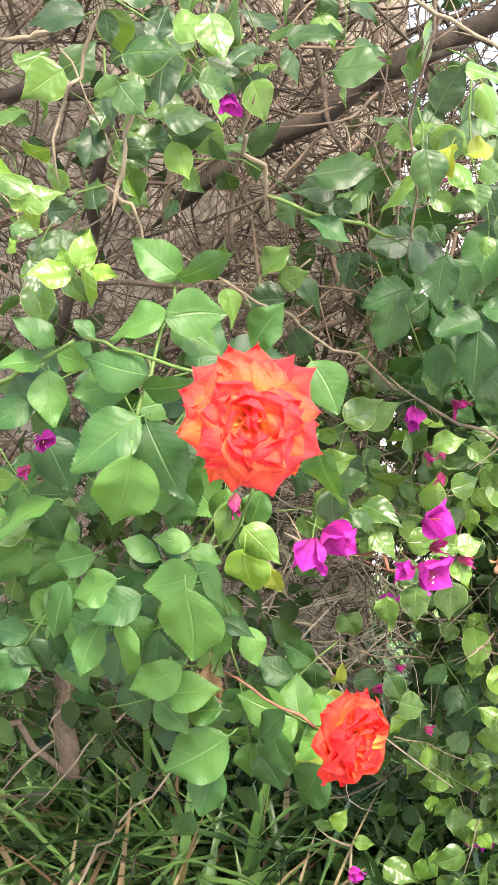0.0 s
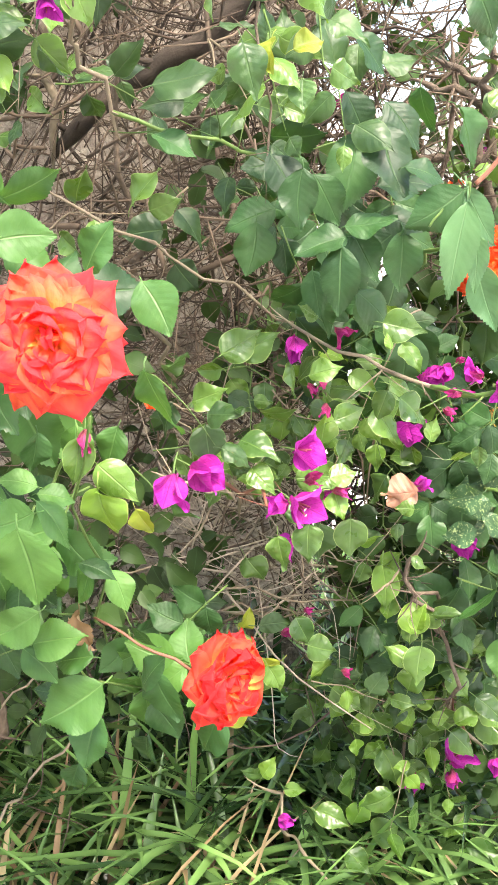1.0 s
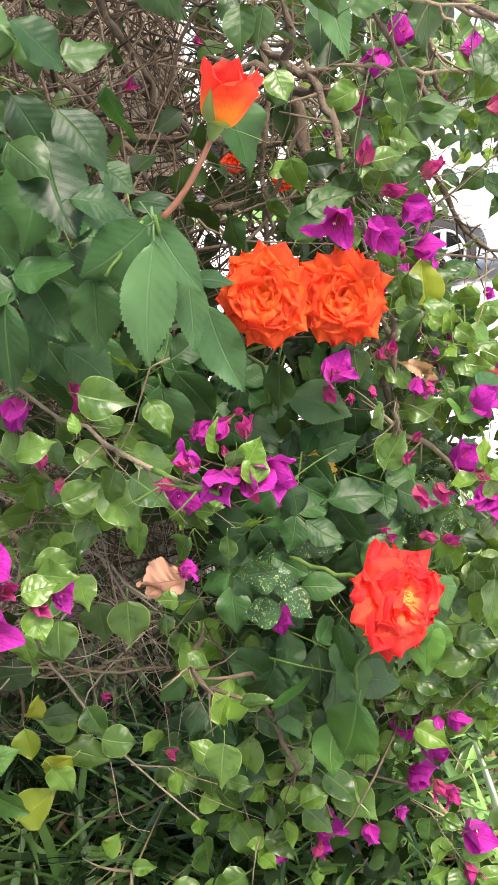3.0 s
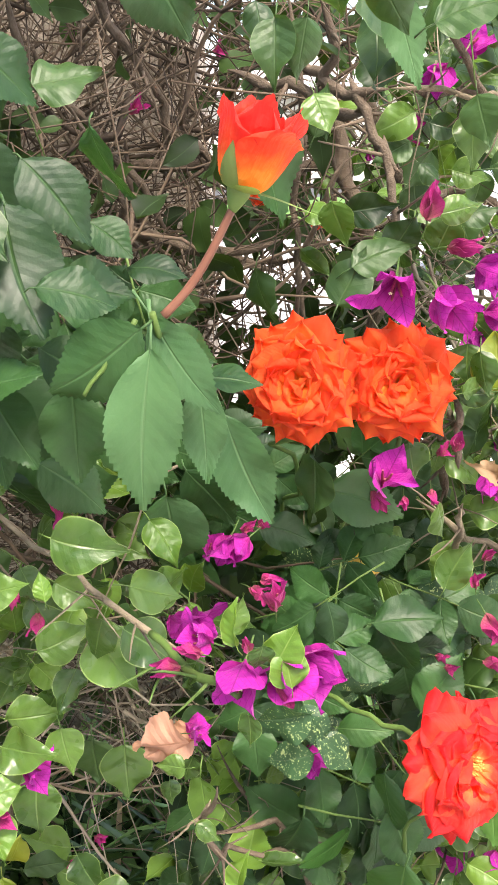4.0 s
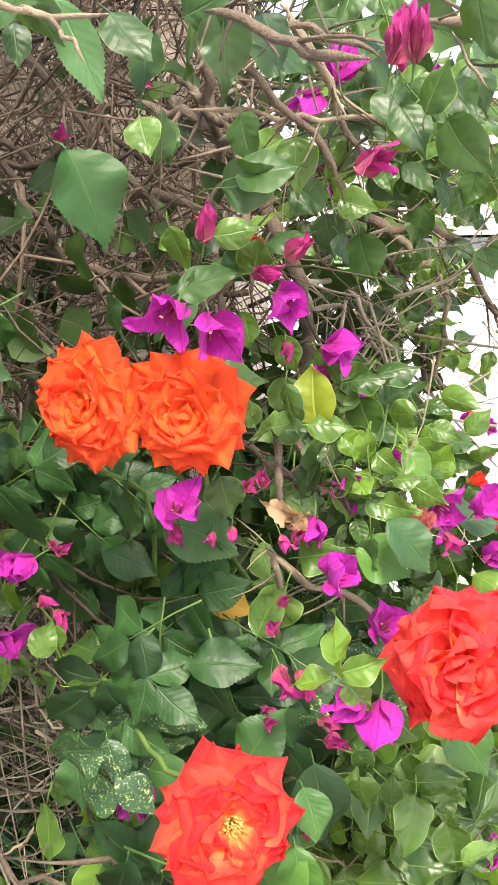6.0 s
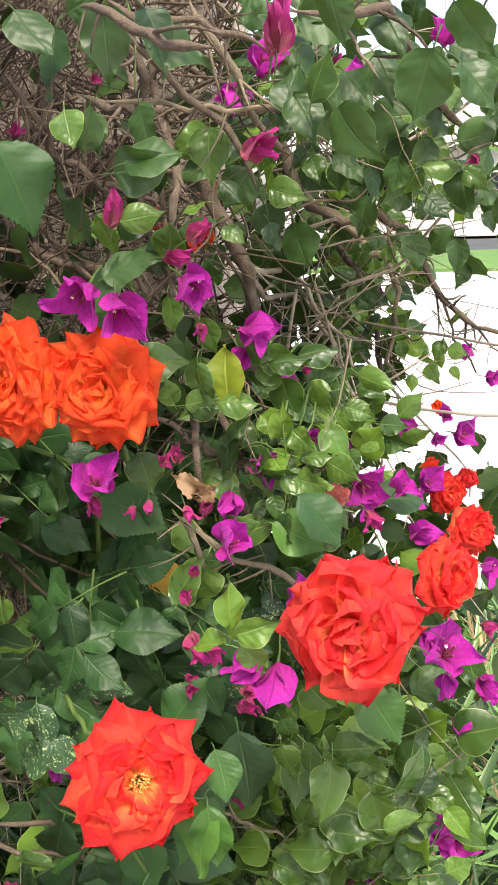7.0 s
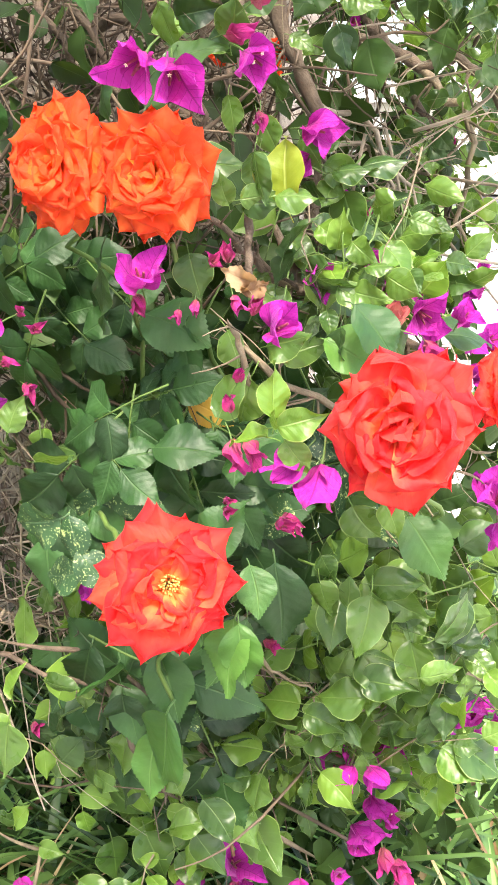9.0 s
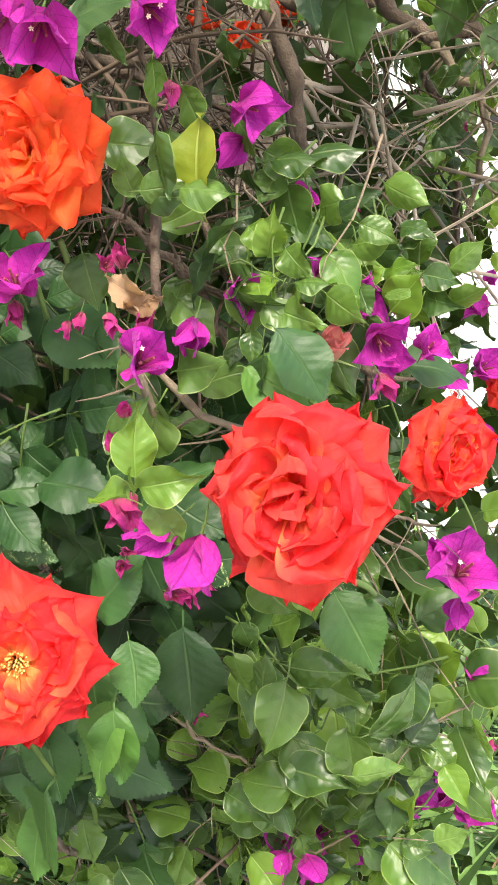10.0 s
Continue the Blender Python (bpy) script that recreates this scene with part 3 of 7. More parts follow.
# half span, size of the ring, height, flare, turn
GOBLET = ((64, 1.13, 0.98, 0.08, 40), (60, 1.09, 1.04, 0.05, -50), (70, 1.02, 1.1, 0.05, 115), (66, 0.96, 1.06, 0.05, 200), (70, 0.88, 1.14, 0.05, -5), (70, 0.81, 1.18, 0.02, 85), (70, 0.74, 1.14, 0.04, 190), (80, 0.6, 1.14, 0.02, 30), (80, 0.5, 1.16, 0.0, 170), (90, 0.34, 1.1, 0.0, 260))


def bud_heart_mesh():
    """A bud's base: a tapering green hip and sepals that clasp the petals."""
    hs = [-0.36, -0.3, -0.22, -0.13, -0.05, 0.02]
    verts, faces = tube_arrays([(0, 0, h) for h in hs], [0.055, 0.085, 0.12, 0.155, 0.17, 0.15], 14)
    # direction, height, how far it stands off at the tip, half width
    for a, up, off, wide in ((240, 0.62, 0.02, 0.24), (290, 0.24, 0.16, 0.25), (5, 0.06, 0.85, 0.1), (130, 0.6, 0.05, 0.17), (75, 0.5, 0.12, 0.15)):
        base = len(verts)
        n = 8
        for i in range(n + 1):
            t = i / n
            w = wide * ((1 - t) ** 0.8) * (0.75 + 1.3 * t * (1 - t)) + 0.003
            for j in (-2, -1, 0, 1, 2):
                r = goblet(up * t / 1.15) * 1.1 + 0.012 + off * t ** 1.5 - 0.012 * abs(j) * (1 - t)
                ang = radians(a) + j / 2 * w / r
                verts.append(Vector((r * math.cos(ang), r * math.sin(ang), -0.02 + up * t - (0.08 * t * t if up < 0.3 else 0))))
        for i in range(n):
            for j in range(4):
                b = base + 5 * i + j
                faces.append((b, b + 1, b + 6, b + 5))
    return mesh_of("rose_bloom", verts, faces, M_SEPAL, [(0.1, 0.5)] * len(verts))


HEART_OPEN, HEART_FULL, HEART_SHUT = heart_mesh(True), heart_mesh(False), bud_heart_mesh()
# rings of petals: kind, how many, length, height of the base, slope in degrees, base radius
STYLES = {
    "rosette": [("spiked", 11, 1.0, 0.0, -3, 0.04), ("spiked", 10, 0.92, 0.03, 4, 0.04), ("outer", 9, 0.8, 0.06, 11, 0.05), ("outer", 8, 0.68, 0.08, 20, 0.06), ("wavy", 6, 0.56, 0.1, 30, 0.08), ("wavy", 5, 0.44, 0.11, 44, 0.07), ("inner", 4, 0.36, 0.1, 60, 0.03), ("inner", 3, 0.28, 0.09, 74, 0.0)],
    "open": [("spiked", 10, 1.02, 0.0, -3, 0.04), ("spiked", 9, 0.94, 0.02, 4, 0.05), ("outer", 8, 0.8, 0.05, 11, 0.06), ("middle", 7, 0.66, 0.08, 19, 0.07), ("wavy", 6, 0.54, 0.1, 30, 0.09), ("wavy", 5, 0.4, 0.11, 42, 0.13)],
    "full": [("spiked", 9, 1.02, 0.0, -2, 0.04), ("spiked", 9, 0.98, 0.03, 5, 0.04), ("outer", 9, 0.88, 0.06, 13, 0.05), ("middle", 9, 0.79, 0.09, 20, 0.05), ("middle", 8, 0.67, 0.12, 29, 0.05), ("middle", 7, 0.55, 0.14, 38, 0.05), ("middle", 5, 0.43, 0.16, 48, 0.05), ("inner", 3, 0.3, 0.18, 66, 0.03)],
    "loose": [("spiked", 9, 1.03, 0.0, 0, 0.04), ("outer", 8, 0.98, 0.03, 7, 0.05), ("wavy", 7, 0.9, 0.07, 14, 0.05), ("wavy", 7, 0.78, 0.1, 23, 0.06), ("wavy", 6, 0.64, 0.12, 34, 0.07), ("wavy", 5, 0.5, 0.14, 44, 0.06), ("inner", 4, 0.4, 0.15, 58, 0.04), ("inner", 3, 0.3, 0.16, 74, 0.02)],
    "bud": [("wrap", 3, 1.05, 0.0, 70, 0.13), ("wrap", 3, 1.14, 0.03, 75, 0.11), ("wrap", 3, 1.18, 0.03, 80, 0.08), ("wrap", 3, 1.14, 0.05, 85, 0.05), ("wrap", 2, 1.05, 0.05, 88, 0.03)],
    "cup": [("middle", 5, 1.0, 0.0, 42, 0.06), ("wrap", 5, 1.0, 0.02, 58, 0.07), ("wrap", 5, 0.95, 0.03, 70, 0.06), ("wrap", 4, 0.85, 0.03, 80, 0.04), ("inner", 4, 0.7, 0.04, 82, 0.02)],
}
# how unevenly the petals stand: turn, slope and roll in degrees, and their breadth
UNEVEN = {"rosette": (10, 8, 16, 0.86), "open": (9, 8, 15, 0.88), "full": (12, 8, 12, 0.94), "loose": (17, 11, 22, 1.0), "bud": (8, 3, 3, 1.0), "cup": (10, 8, 8, 0.9)}


def rose(bush, mat, style, x, y, z, radius, axis, spin=0, label="", stretch=1.0):
    """A bloom: petals on rings round its heart, its axis towards the sky side it opens to."""
    ax = Vector(axis).normalized()
    ref = Vector((0, 0, 1)) if abs(ax.z) < 0.9 else Vector((0, 1, 0))
    m = frame_of(ref - ref.dot(ax) * ax, ax, (x, y, z), radius) @ Matrix.Diagonal((1, stretch, 1, 1)) @ pose(0, 0, 0, 0, 0, spin)
    bloom = child("rose_bloom", HEART_OPEN if style == "open" else HEART_FULL if style in ("full", "loose", "rosette") else HEART_SHUT, bush, m, label)
    rng = random.Random(int(abs(x * 7919 + z * 104729) * 1000))
    if style == "bud":
        if mat.name not in PETALS:
            PETALS[mat.name] = [mesh_of("petal", *goblet_petal(300 + k, *g[:4]), mat) for k, g in enumerate(GOBLET)]
        for me, g in zip(PETALS[mat.name], GOBLET):
            child("petal", me, bloom, pose(0, 0, 0, 0, 0, g[4]) @ pose(0, 0, 0, 90, 0, 0))
        return bloom
    turn, tip, roll, broad = UNEVEN[style]
    for ri, (ring, n, size, h, slope, r0) in enumerate(STYLES[style]):
        ms = petals(mat, ring)
        for k in range(n):
            a = 360 * (k + 0.5 * (ri % 2)) / n + rng.uniform(-turn, turn)
            s = size * rng.uniform(0.88, 1.08)
            lm = pose(0, 0, 0, 0, 0, a) @ pose(0, r0, h + 0.012 * (k % 3), slope + rng.uniform(-tip, tip), rng.uniform(-roll, roll), 0) @ Matrix.Diagonal((s * broad * rng.uniform(0.88, 1.1), s, s, 1))
            child("petal", rng.choice(ms), bloom, lm)
    return bloom


# ---- bougainvillea bracts ----
BRACT_SHAPES = [leaf_shape(111 + k, (0.47, 0.43, 0.5, 0.45)[k], 0.7, (0.3, 0.5, 0.15, 0.4)[k], (-0.12, 0.1, -0.2, 0.22)[k], 0, (0.12, 0.2, 0.16, 0.25)[k], 0.3, nv=12, nu=4) for k in range(4)]
BRACTS = {k: [mesh_of("bract", s[0], s[1], mat, s[2]) for s in BRACT_SHAPES] for k, mat in (("magenta", M_BRACT), ("pink", M_BRACT_PINK))}


def tube_flower_mesh(stars):
    """Pedicel, three tubes between the bracts and a small white star on one of them."""
    bm = bmesh.new()
    parts = [([(0, 0, -0.5), (0.02, 0, -0.2), (0, 0, 0)], [0.018, 0.022, 0.03], 0)]
    for k in range(3):
        a = k * 2.094 + 0.5
        parts.append(([(0, 0, 0), (0.06 * math.cos(a), 0.06 * math.sin(a), 0.25), (0.13 * math.cos(a), 0.13 * math.sin(a), 0.5)], [0.025, 0.035, 0.025], 1))
    for pts, rad, mi in parts:
        v, f = tube_arrays(pts, rad, 6)
        vs = [bm.verts.new(q) for q in v]
        for q in f:
            bm.faces.new([vs[i] for i in q]).material_index = mi
    for k in range(stars):
        a = k * 2.094 + 0.5
        c = Vector((0.13 * math.cos(a), 0.13 * math.sin(a), 0.51))
        for j in range(5):
            b0, b1, b2 = j * 1.2566, j * 1.2566 + 0.5, j * 1.2566 - 0.5
            vs = [bm.verts.new(c), bm.verts.new(c + Vector((0.03 * math.cos(b1), 0.03 * math.sin(b1), 0.01))), bm.verts.new(c + Vector((0.05 * math.cos(b0), 0.05 * math.sin(b0), 0.02))), bm.verts.new(c + Vector((0.03 * math.cos(b2), 0.03 * math.sin(b2), 0.01)))]
            bm.faces.new(vs).material_index = 2
    me = bpy.data.meshes.new("bougainvillea_flower")
    bm.to_mesh(me)
    bm.free()
    for mm in (M_STEM, M_BRACT_PINK, M_WHITE_FLOWER):
        me.materials.append(mm)
    return me


TUBES = [tube_flower_mesh(k) for k in (0, 0, 0, 1, 2)]


def bracts(bush, kind, x, y, z, size, ang=-90, open_to=40, lean=0.6, n=3):
    """Three papery bracts round a flower, centred on x, y, z. ang: the way they point; open_to: how far they spread; lean: how far they face forwards."""
    a = radians(ang)
    ax = Vector((math.cos(a), -lean, math.sin(a))).normalized()
    ref = Vector((0, 0, 1)) if abs(ax.z) < 0.9 else Vector((1, 0, 0))
    m = frame_of(ref - ref.dot(ax) * ax, ax, Vector((x, y, z)) - ax * size * 0.35, size)
    cl = child("bougainvillea_flower", RNG.choice(TUBES if kind == "magenta" else TUBES[:1]), bush, m @ pose(0, 0, 0, 0, 0, RNG.uniform(0, 120)))
    if kind == "pink":
        tagged(cl, "small dull pink young bracts")
    for k in range(n):
        lm = pose(0, 0, 0, 0, 0, 360 / n * k + RNG.uniform(-12, 12)) @ pose(0, 0.03, 0, 90 - open_to + RNG.uniform(-10, 10), RNG.uniform(-8, 8), 0) @ Matrix.Scale(RNG.uniform(0.85, 1.08), 4) @ Matrix.Diagonal((0.6 if kind == "pink" else 1.0, 1, 1, 1))
        child("bract", RNG.choice(BRACTS[kind]), cl, lm)
    return cl


# ---- drifts of leaves ----
def drift(bush, kinds, cx, cz, rx, rz, y0, y1, n, size=0.036, hang=-70):
    """n separate leaves strewn through an oval of the shrub's face, between two depths."""
    kinds = kinds.split()
    left = n
    while left > 0:
        m = min(left, RNG.choice((4, 5, 6, 7)))
        left -= m
        a, r = RNG.uniform(0, 6.28), math.sqrt(RNG.random())
        ang = RNG.gauss(hang, 50)
        d = Vector((math.cos(radians(ang)), RNG.uniform(-0.5, 0.1), math.sin(radians(ang)))).normalized()
        span = size * (0.42 * m + 0.5)
        c = Vector((cx + rx * r * math.cos(a), RNG.uniform(y0, y1), cz + rz * r * math.sin(a)))
        pts = bent(c - d * span * 0.7, c + d * span * 0.4, 8, RNG, 0.06, -0.08)
        child("shoot", mesh_of("shoot", *tube_arrays(pts, [size * 0.028 * (1 - 0.08 * i) for i in range(9)], 5), M_STEM if RNG.random() < 0.6 else M_TANWOOD), bush)
        for k in range(m):
            p = pts[8 - min(7, int(k * 8 / m))]
            s = size * RNG.uniform(0.72, 1.2) * (0.75 if k == 0 else 1.0)
            la = ang + (RNG.gauss(0, 15) if k == 0 else (1 if k % 2 else -1) * RNG.uniform(35, 85))
            q = p + Vector((math.cos(radians(la)), RNG.uniform(-0.3, 0.1), math.sin(radians(la)))) * s * 0.7
            child("leaf", RNG.choice(LEAVES[RNG.choice(kinds)]), bush, leaf_pose(q.x, q.y, q.z, s, la, RNG.gauss(12, 30), max(-65, min(65, RNG.gauss(0, 38)))))


def rose_drift(bush, kinds, cx, cz, rx, rz, y0, y1, n, size=0.1):
    """n compound rose leaves strewn through an oval of the bush's face."""
    kinds = kinds.split()
    for _ in range(n):
        a, r = RNG.uniform(0, 6.28), math.sqrt(RNG.random())
        spray(bush, RNG.choice(kinds), cx + rx * r * math.cos(a), RNG.uniform(y0, y1), cz + rz * r * math.sin(a), size * RNG.uniform(0.8, 1.15), RNG.gauss(-80, 60), pairs=RNG.choice((1, 2, 2)))


def foliage(name, label, ovals, seed):
    """Inner leaves, coloured dark for the hedge's shade, too many to count, one mesh: ovals of (cx, cz, rx, rz, y0, y1,
    n).
    """
    rng = random.Random(seed)
    shapes = [leaf_shape(201 + k, 0.33, 0.76, 0.35, 0.2, 0, 0.2, 0.22, nv=5, nu=1) for k in range(4)]
    V, F, U = [], [], []
    for cx, cz, rx, rz, y0, y1, n in ovals:
        for _ in range(n):
            a, r = rng.uniform(0, 6.28), math.sqrt(rng.random())
            s = 0.03 * rng.uniform(0.6, 1.25)
            m = leaf_pose(cx + rx * r * math.cos(a), rng.uniform(y0, y1), cz + rz * r * math.sin(a), s, rng.gauss(-80, 70), rng.gauss(5, 30), rng.gauss(0, 45))
            vs, fs, us = rng.choice(shapes)
            k = len(V)
            V += [tuple(m @ Vector(v)) for v in vs]
            U += us
            F += [tuple(i + k for i in f) for f in fs]
    return tagged(new(name, mesh_of(name, V, F, M_SHADED_FOLIAGE, U)), label, "foliage", kind="stuff")


def tangle(name, label, boxes, seed, material):
    """Fine dry twigs too many to count, one mesh: boxes of (x0, x1, y0, y1, z0, z1, n, radius)."""
    rng = random.Random(seed)
    V, F = [], []
    for x0, x1, y0, y1, z0, z1, n, rad in boxes:
        for _ in range(n):
            p = Vector((rng.uniform(x0, x1), rng.uniform(y0, y1), rng.uniform(z0, z1)))
            d = Vector((rng.gauss(0, 1), rng.gauss(0, 0.35), rng.gauss(0, 0.8))).normalized()
            span = rng.uniform(0.05, 0.26)
            r = rad * rng.choice((0.35, 0.45, 0.5, 0.6, 0.8, 1.3))
            v, f = tube_arrays(bent(p, p + d * span, 7, rng, 0.09, rng.uniform(-0.1, 0.25)), [r, r, r * 0.95, r * 0.85, r * 0.75, r * 0.65, r * 0.5, r * 0.35], 4)
            k = len(V)
            V += v
            F += [tuple(i + k for i in q) for q in f]
    return tagged(new(name, mesh_of(name, V, F, material)), label, "twigs", kind="stuff")


def blades(name, label, spots, seed, material, width=0.0065):
    """Strap-leaved grass, one mesh: spots of (x0, x1, y0, y1, tufts, blades a tuft, length)."""
    rng = random.Random(seed)
    V, F = [], []
    for x0, x1, y0, y1, tufts, per, length in spots:
        for _ in range(tufts):
            c = Vector((rng.uniform(x0, x1), rng.uniform(y0, y1), 0.0))
            for _ in range(per):
                a = rng.uniform(0, 6.28)
                d = Vector((math.cos(a), math.sin(a), 0))
                s = Vector((-d.y, d.x, 0))
                ln = length * rng.uniform(0.6, 1.2)
                rise, arch = rng.uniform(45, 90), rng.uniform(30, 125)
                p = c + d * rng.uniform(0, 0.03)
                w = width * rng.uniform(0.6, 1.2)
                k, n = len(V), 7
                for i in range(n + 1):
                    t = i / n
                    ww = w * (1 - t ** 3) + 0.0003
                    g = Vector((0, 0, ww * 0.25))
                    V += [tuple(p - s * ww * 0.5 + g), tuple(p), tuple(p + s * ww * 0.5 + g)]
                    e = radians(rise - arch * t)
                    p = p + (d * math.cos(e) + Vector((0, 0, math.sin(e)))) * ln / n
                    p.z = max(p.z, 0.01)
                for i in range(n):
                    b = k + 3 * i
                    F += [(b, b + 1, b + 4, b + 3), (b + 1, b + 2, b + 5, b + 4)]
    return tagged(new(name, mesh_of(name, V, F, material)), label, "grass", kind="stuff")


# ---- setting ----
def slab(name, x0, x1, y0, y1, z0, z1, material, label, category, nx=1, ny=1):
    bm = bmesh.new()
    bmesh.ops.create_cube(bm, size=1.0, matrix=Matrix.Translation(((x0 + x1) / 2, (y0 + y1) / 2, (z0 + z1) / 2)) @ Matrix.Diagonal((x1 - x0, y1 - y0, z1 - z0, 1)))
    edges = [e for e in bm.edges]
    bmesh.ops.bevel(bm, geom=edges, offset=min(0.008, (z1 - z0) * 0.3), segments=2, affect="EDGES")
    me = bpy.data.meshes.new(name)
    bm.to_mesh(me)
    bm.free()
    me.materials.append(material)
    return tagged(new(name, me), label, category, kind="structure")


def soil_ground():
    n = 60
    verts = []
    for i in range(n + 1):
        for j in range(n + 1):
            u, v = 2 * i / n - 1, 2 * j / n - 1
            x, y = 0.3 + 900 * u ** 5 + 2.5 * u, 0.9 + 900 * v ** 5 + 2.5 * v
            near = math.exp(-((x - 0.3) ** 2 + (y - 0.9) ** 2) / 3)
            out = max(0.0, min(1.0, max((x - 0.9) / 0.12, (y - 2.25) / 0.12, (-0.75 - y) / 0.3)))
            verts.append((x, y, -0.012 - 0.17 * out + near * 0.012 * noise.noise(Vector((x * 5, y * 5, 0)))))
    faces = [(i * (n + 1) + j, (i + 1) * (n + 1) + j, (i + 1) * (n + 1) + j + 1, i * (n + 1) + j + 1) for i in range(n) for j in range(n)]
    return tagged(new("ground", mesh_of("ground", verts, faces, M_SOIL)), "dark brown garden soil under the hedge and grass", "ground", kind="structure")


soil_ground()
slab("wall_garden", -3.0, 0.19, 1.42, 1.62, -0.05, 2.6, M_STUCCO, "rough brown-grey stucco garden wall behind the twigs", "wall")
slab("pavement", 0.95, 30.0, -8.0, 17.5, -0.3, -0.1, M_CONCRETE, "pale concrete driveway, sunlit and nearly white", "driveway")
slab("pavement_path", -20.0, 0.95, 2.4, 17.5, -0.3, -0.104, M_CONCRETE, "pale concrete paving behind the hedge", "driveway")
# never in view: a pale reflector that lifts the lower leaves
slab("bounce_slab", -8.0, 0.94, -1.7, -0.15, -0.3, 0.004, M_CONCRETE, "unseen pale slab added to bounce light up into the hedge", "path")
slab("lawn", -30.0, 40.0, 17.5, 24.0, -0.3, -0.05, M_LAWN, "short bright green lawn strip beyond the driveway", "lawn")
slab("road", -60.0, 80.0, 24.0, 32.0, -0.3, -0.104, M_ASPHALT, "grey asphalt street", "road")
# added behind the camera, out of view: keeps low sky light off the hedge
slab("wall_sky_block", -9.0, 9.0, -3.6, -3.4, -0.3, 3.0, M_HOUSE, "unseen plain wall added to block low sky light from the hedge", "wall")


# ---- plants ----
rose_left = thing("rose_bush", "rose bush with red and yellow bicoloured blooms and toothed leaves", "rose bush", "rose bushes")
rose_mid = thing("rose_bush", "rose bush with orange twin blooms and one bud, dark leaves", "rose bush", "rose bushes")
rose_right = thing("rose_bush", "rose bush with large red-orange blooms beside the driveway", "rose bush", "rose bushes")
boug_left = thing("bougainvillea_shrub", "bougainvillea shrub with fresh green leaves and few magenta bracts", "bougainvillea", "bougainvilleas")
boug_mid = thing("bougainvillea_shrub", "bougainvillea shrub with magenta bracts among glossy green leaves", "bougainvillea", "bougainvilleas")
boug_right = thing("bougainvillea_shrub", "bougainvillea shrub dense with magenta bracts at the hedge end", "bougainvillea", "bougainvilleas")
boug_low = thing("bougainvillea_shrub", "low bougainvillea shoots with pale glossy leaves over the grass", "bougainvillea", "bougainvilleas")
boug_top = thing("bougainvillea_shrub", "bare woody bougainvillea limbs with sparse hanging leaves", "bougainvillea", "bougainvilleas")

# blooms
rose(rose_left, M_BICOLOUR, "rosette", 0.003, 0.425, 1.056, 0.0410, (.05, -1, .15), 10, "open red-edged rose bloom with yellow heart")
rose(rose_left, M_ORANGE, "cup", 0.026, 0.600, 0.987, 0.0100, (.6, -.8, .2), 0, "small half-hidden orange rose")
rose(rose_left, M_FLAME, "loose", 0.077, 0.560, 0.797, 0.0345, (.7, -.7, .0), 20, "red-orange rose bloom turned sideways", 1.12)
rose(rose_mid, M_BUD, "bud", 0.274, 0.605, 1.173, 0.0249, (.40, -.15, 1), 0, "half-open orange rose bud with green sepals")
rose(rose_mid, M_ORANGE, "full", 0.295, 0.764, 1.065, 0.0345, (-.15, -1, .12), 0, "full orange rose bloom, one of a touching pair", 1.12)
rose(rose_mid, M_ORANGE, "full", 0.347, 0.770, 1.062, 0.0345, (.15, -1, .12), 40, "full orange rose bloom, one of a touching pair", 1.1)
rose(rose_right, M_SCARLET, "open", 0.377, 0.710, 0.862, 0.0405, (.5, -.75, .35), 15, "open red rose bloom with golden stamens")
rose(rose_right, M_RED, "loose", 0.488, 0.736, 0.951, 0.0355, (.1, -1, .15), 70, "large full red rose bloom", 1.24)
rose(rose_right, M_FLAME, "loose", 0.529, 0.773, 0.966, 0.0195, (.75, -.6, .15), 70, "red-orange rose bloom turned sideways", 1.2)
rose(rose_right, M_BUD, "bud", 0.484, 1.098, 0.926, 0.0148, (.9, -.3, .5), 30, "small orange rose bud")
rose(rose_right, M_SCARLET, "full", 0.512, 1.020, 0.933, 0.0188, (.6, -.6, .3), 30, "distant orange-red rose")
rose(rose_right, M_SCARLET, "full", 0.533, 1.000, 0.910, 0.0205, (.5, -.7, .3), 30, "distant orange-red rose")
rose(rose_right, M_RED, "cup", 0.523, 1.050, 0.935, 0.0137, (.5, -.7, .3), 30, "distant red rose")
rose(rose_right, M_BUDPALE, "bud", 0.461, 0.827, 0.981, 0.0125, (.3, -.3, .9), 10, "pale pink closed rose bud")
rose(rose_right, M_ORANGE, "cup", 0.480, 1.300, 0.937, 0.0122, (.3, -.7, .5), 10, "distant orange rose")
rose(rose_right, M_ORANGE, "cup", 0.315, 1.030, 1.128, 0.0164, (.2, -.8, .5), 10, "orange rose deep in the twigs")
rose(rose_mid, M_ORANGE, "cup", 0.266, 1.070, 1.144, 0.0184, (.2, -.8, .4), 10, "orange rose deep in the twigs")
rose(rose_mid, M_ORANGE, "cup", 0.272, 1.200, 1.161, 0.0197, (.2, -.8, .4), 10, "orange rose deep in the hedge")

# bracts
bracts(boug_left, "magenta", -0.022, 0.570, 1.232, 0.0180, -80, 20, .6)
bracts(boug_left, "magenta", 0.044, 0.565, 0.934, 0.0297, -100, 18, .5)
bracts(boug_left, "magenta", 0.063, 0.600, 0.935, 0.0292, -20, 18, .5)
bracts(boug_left, "magenta", -0.140, 0.550, 1.009, 0.0171, 0, 25, .7)
bracts(boug_left, "pink", -0.152, 0.550, 0.990, 0.0123, -150, 25, .7)
bracts(boug_left, "pink", -0.009, 0.550, 0.973, 0.0172, -90, 20, .4)
bracts(boug_left, "pink", 0.008, 0.580, 0.916, 0.0131, -90, 20, .4)
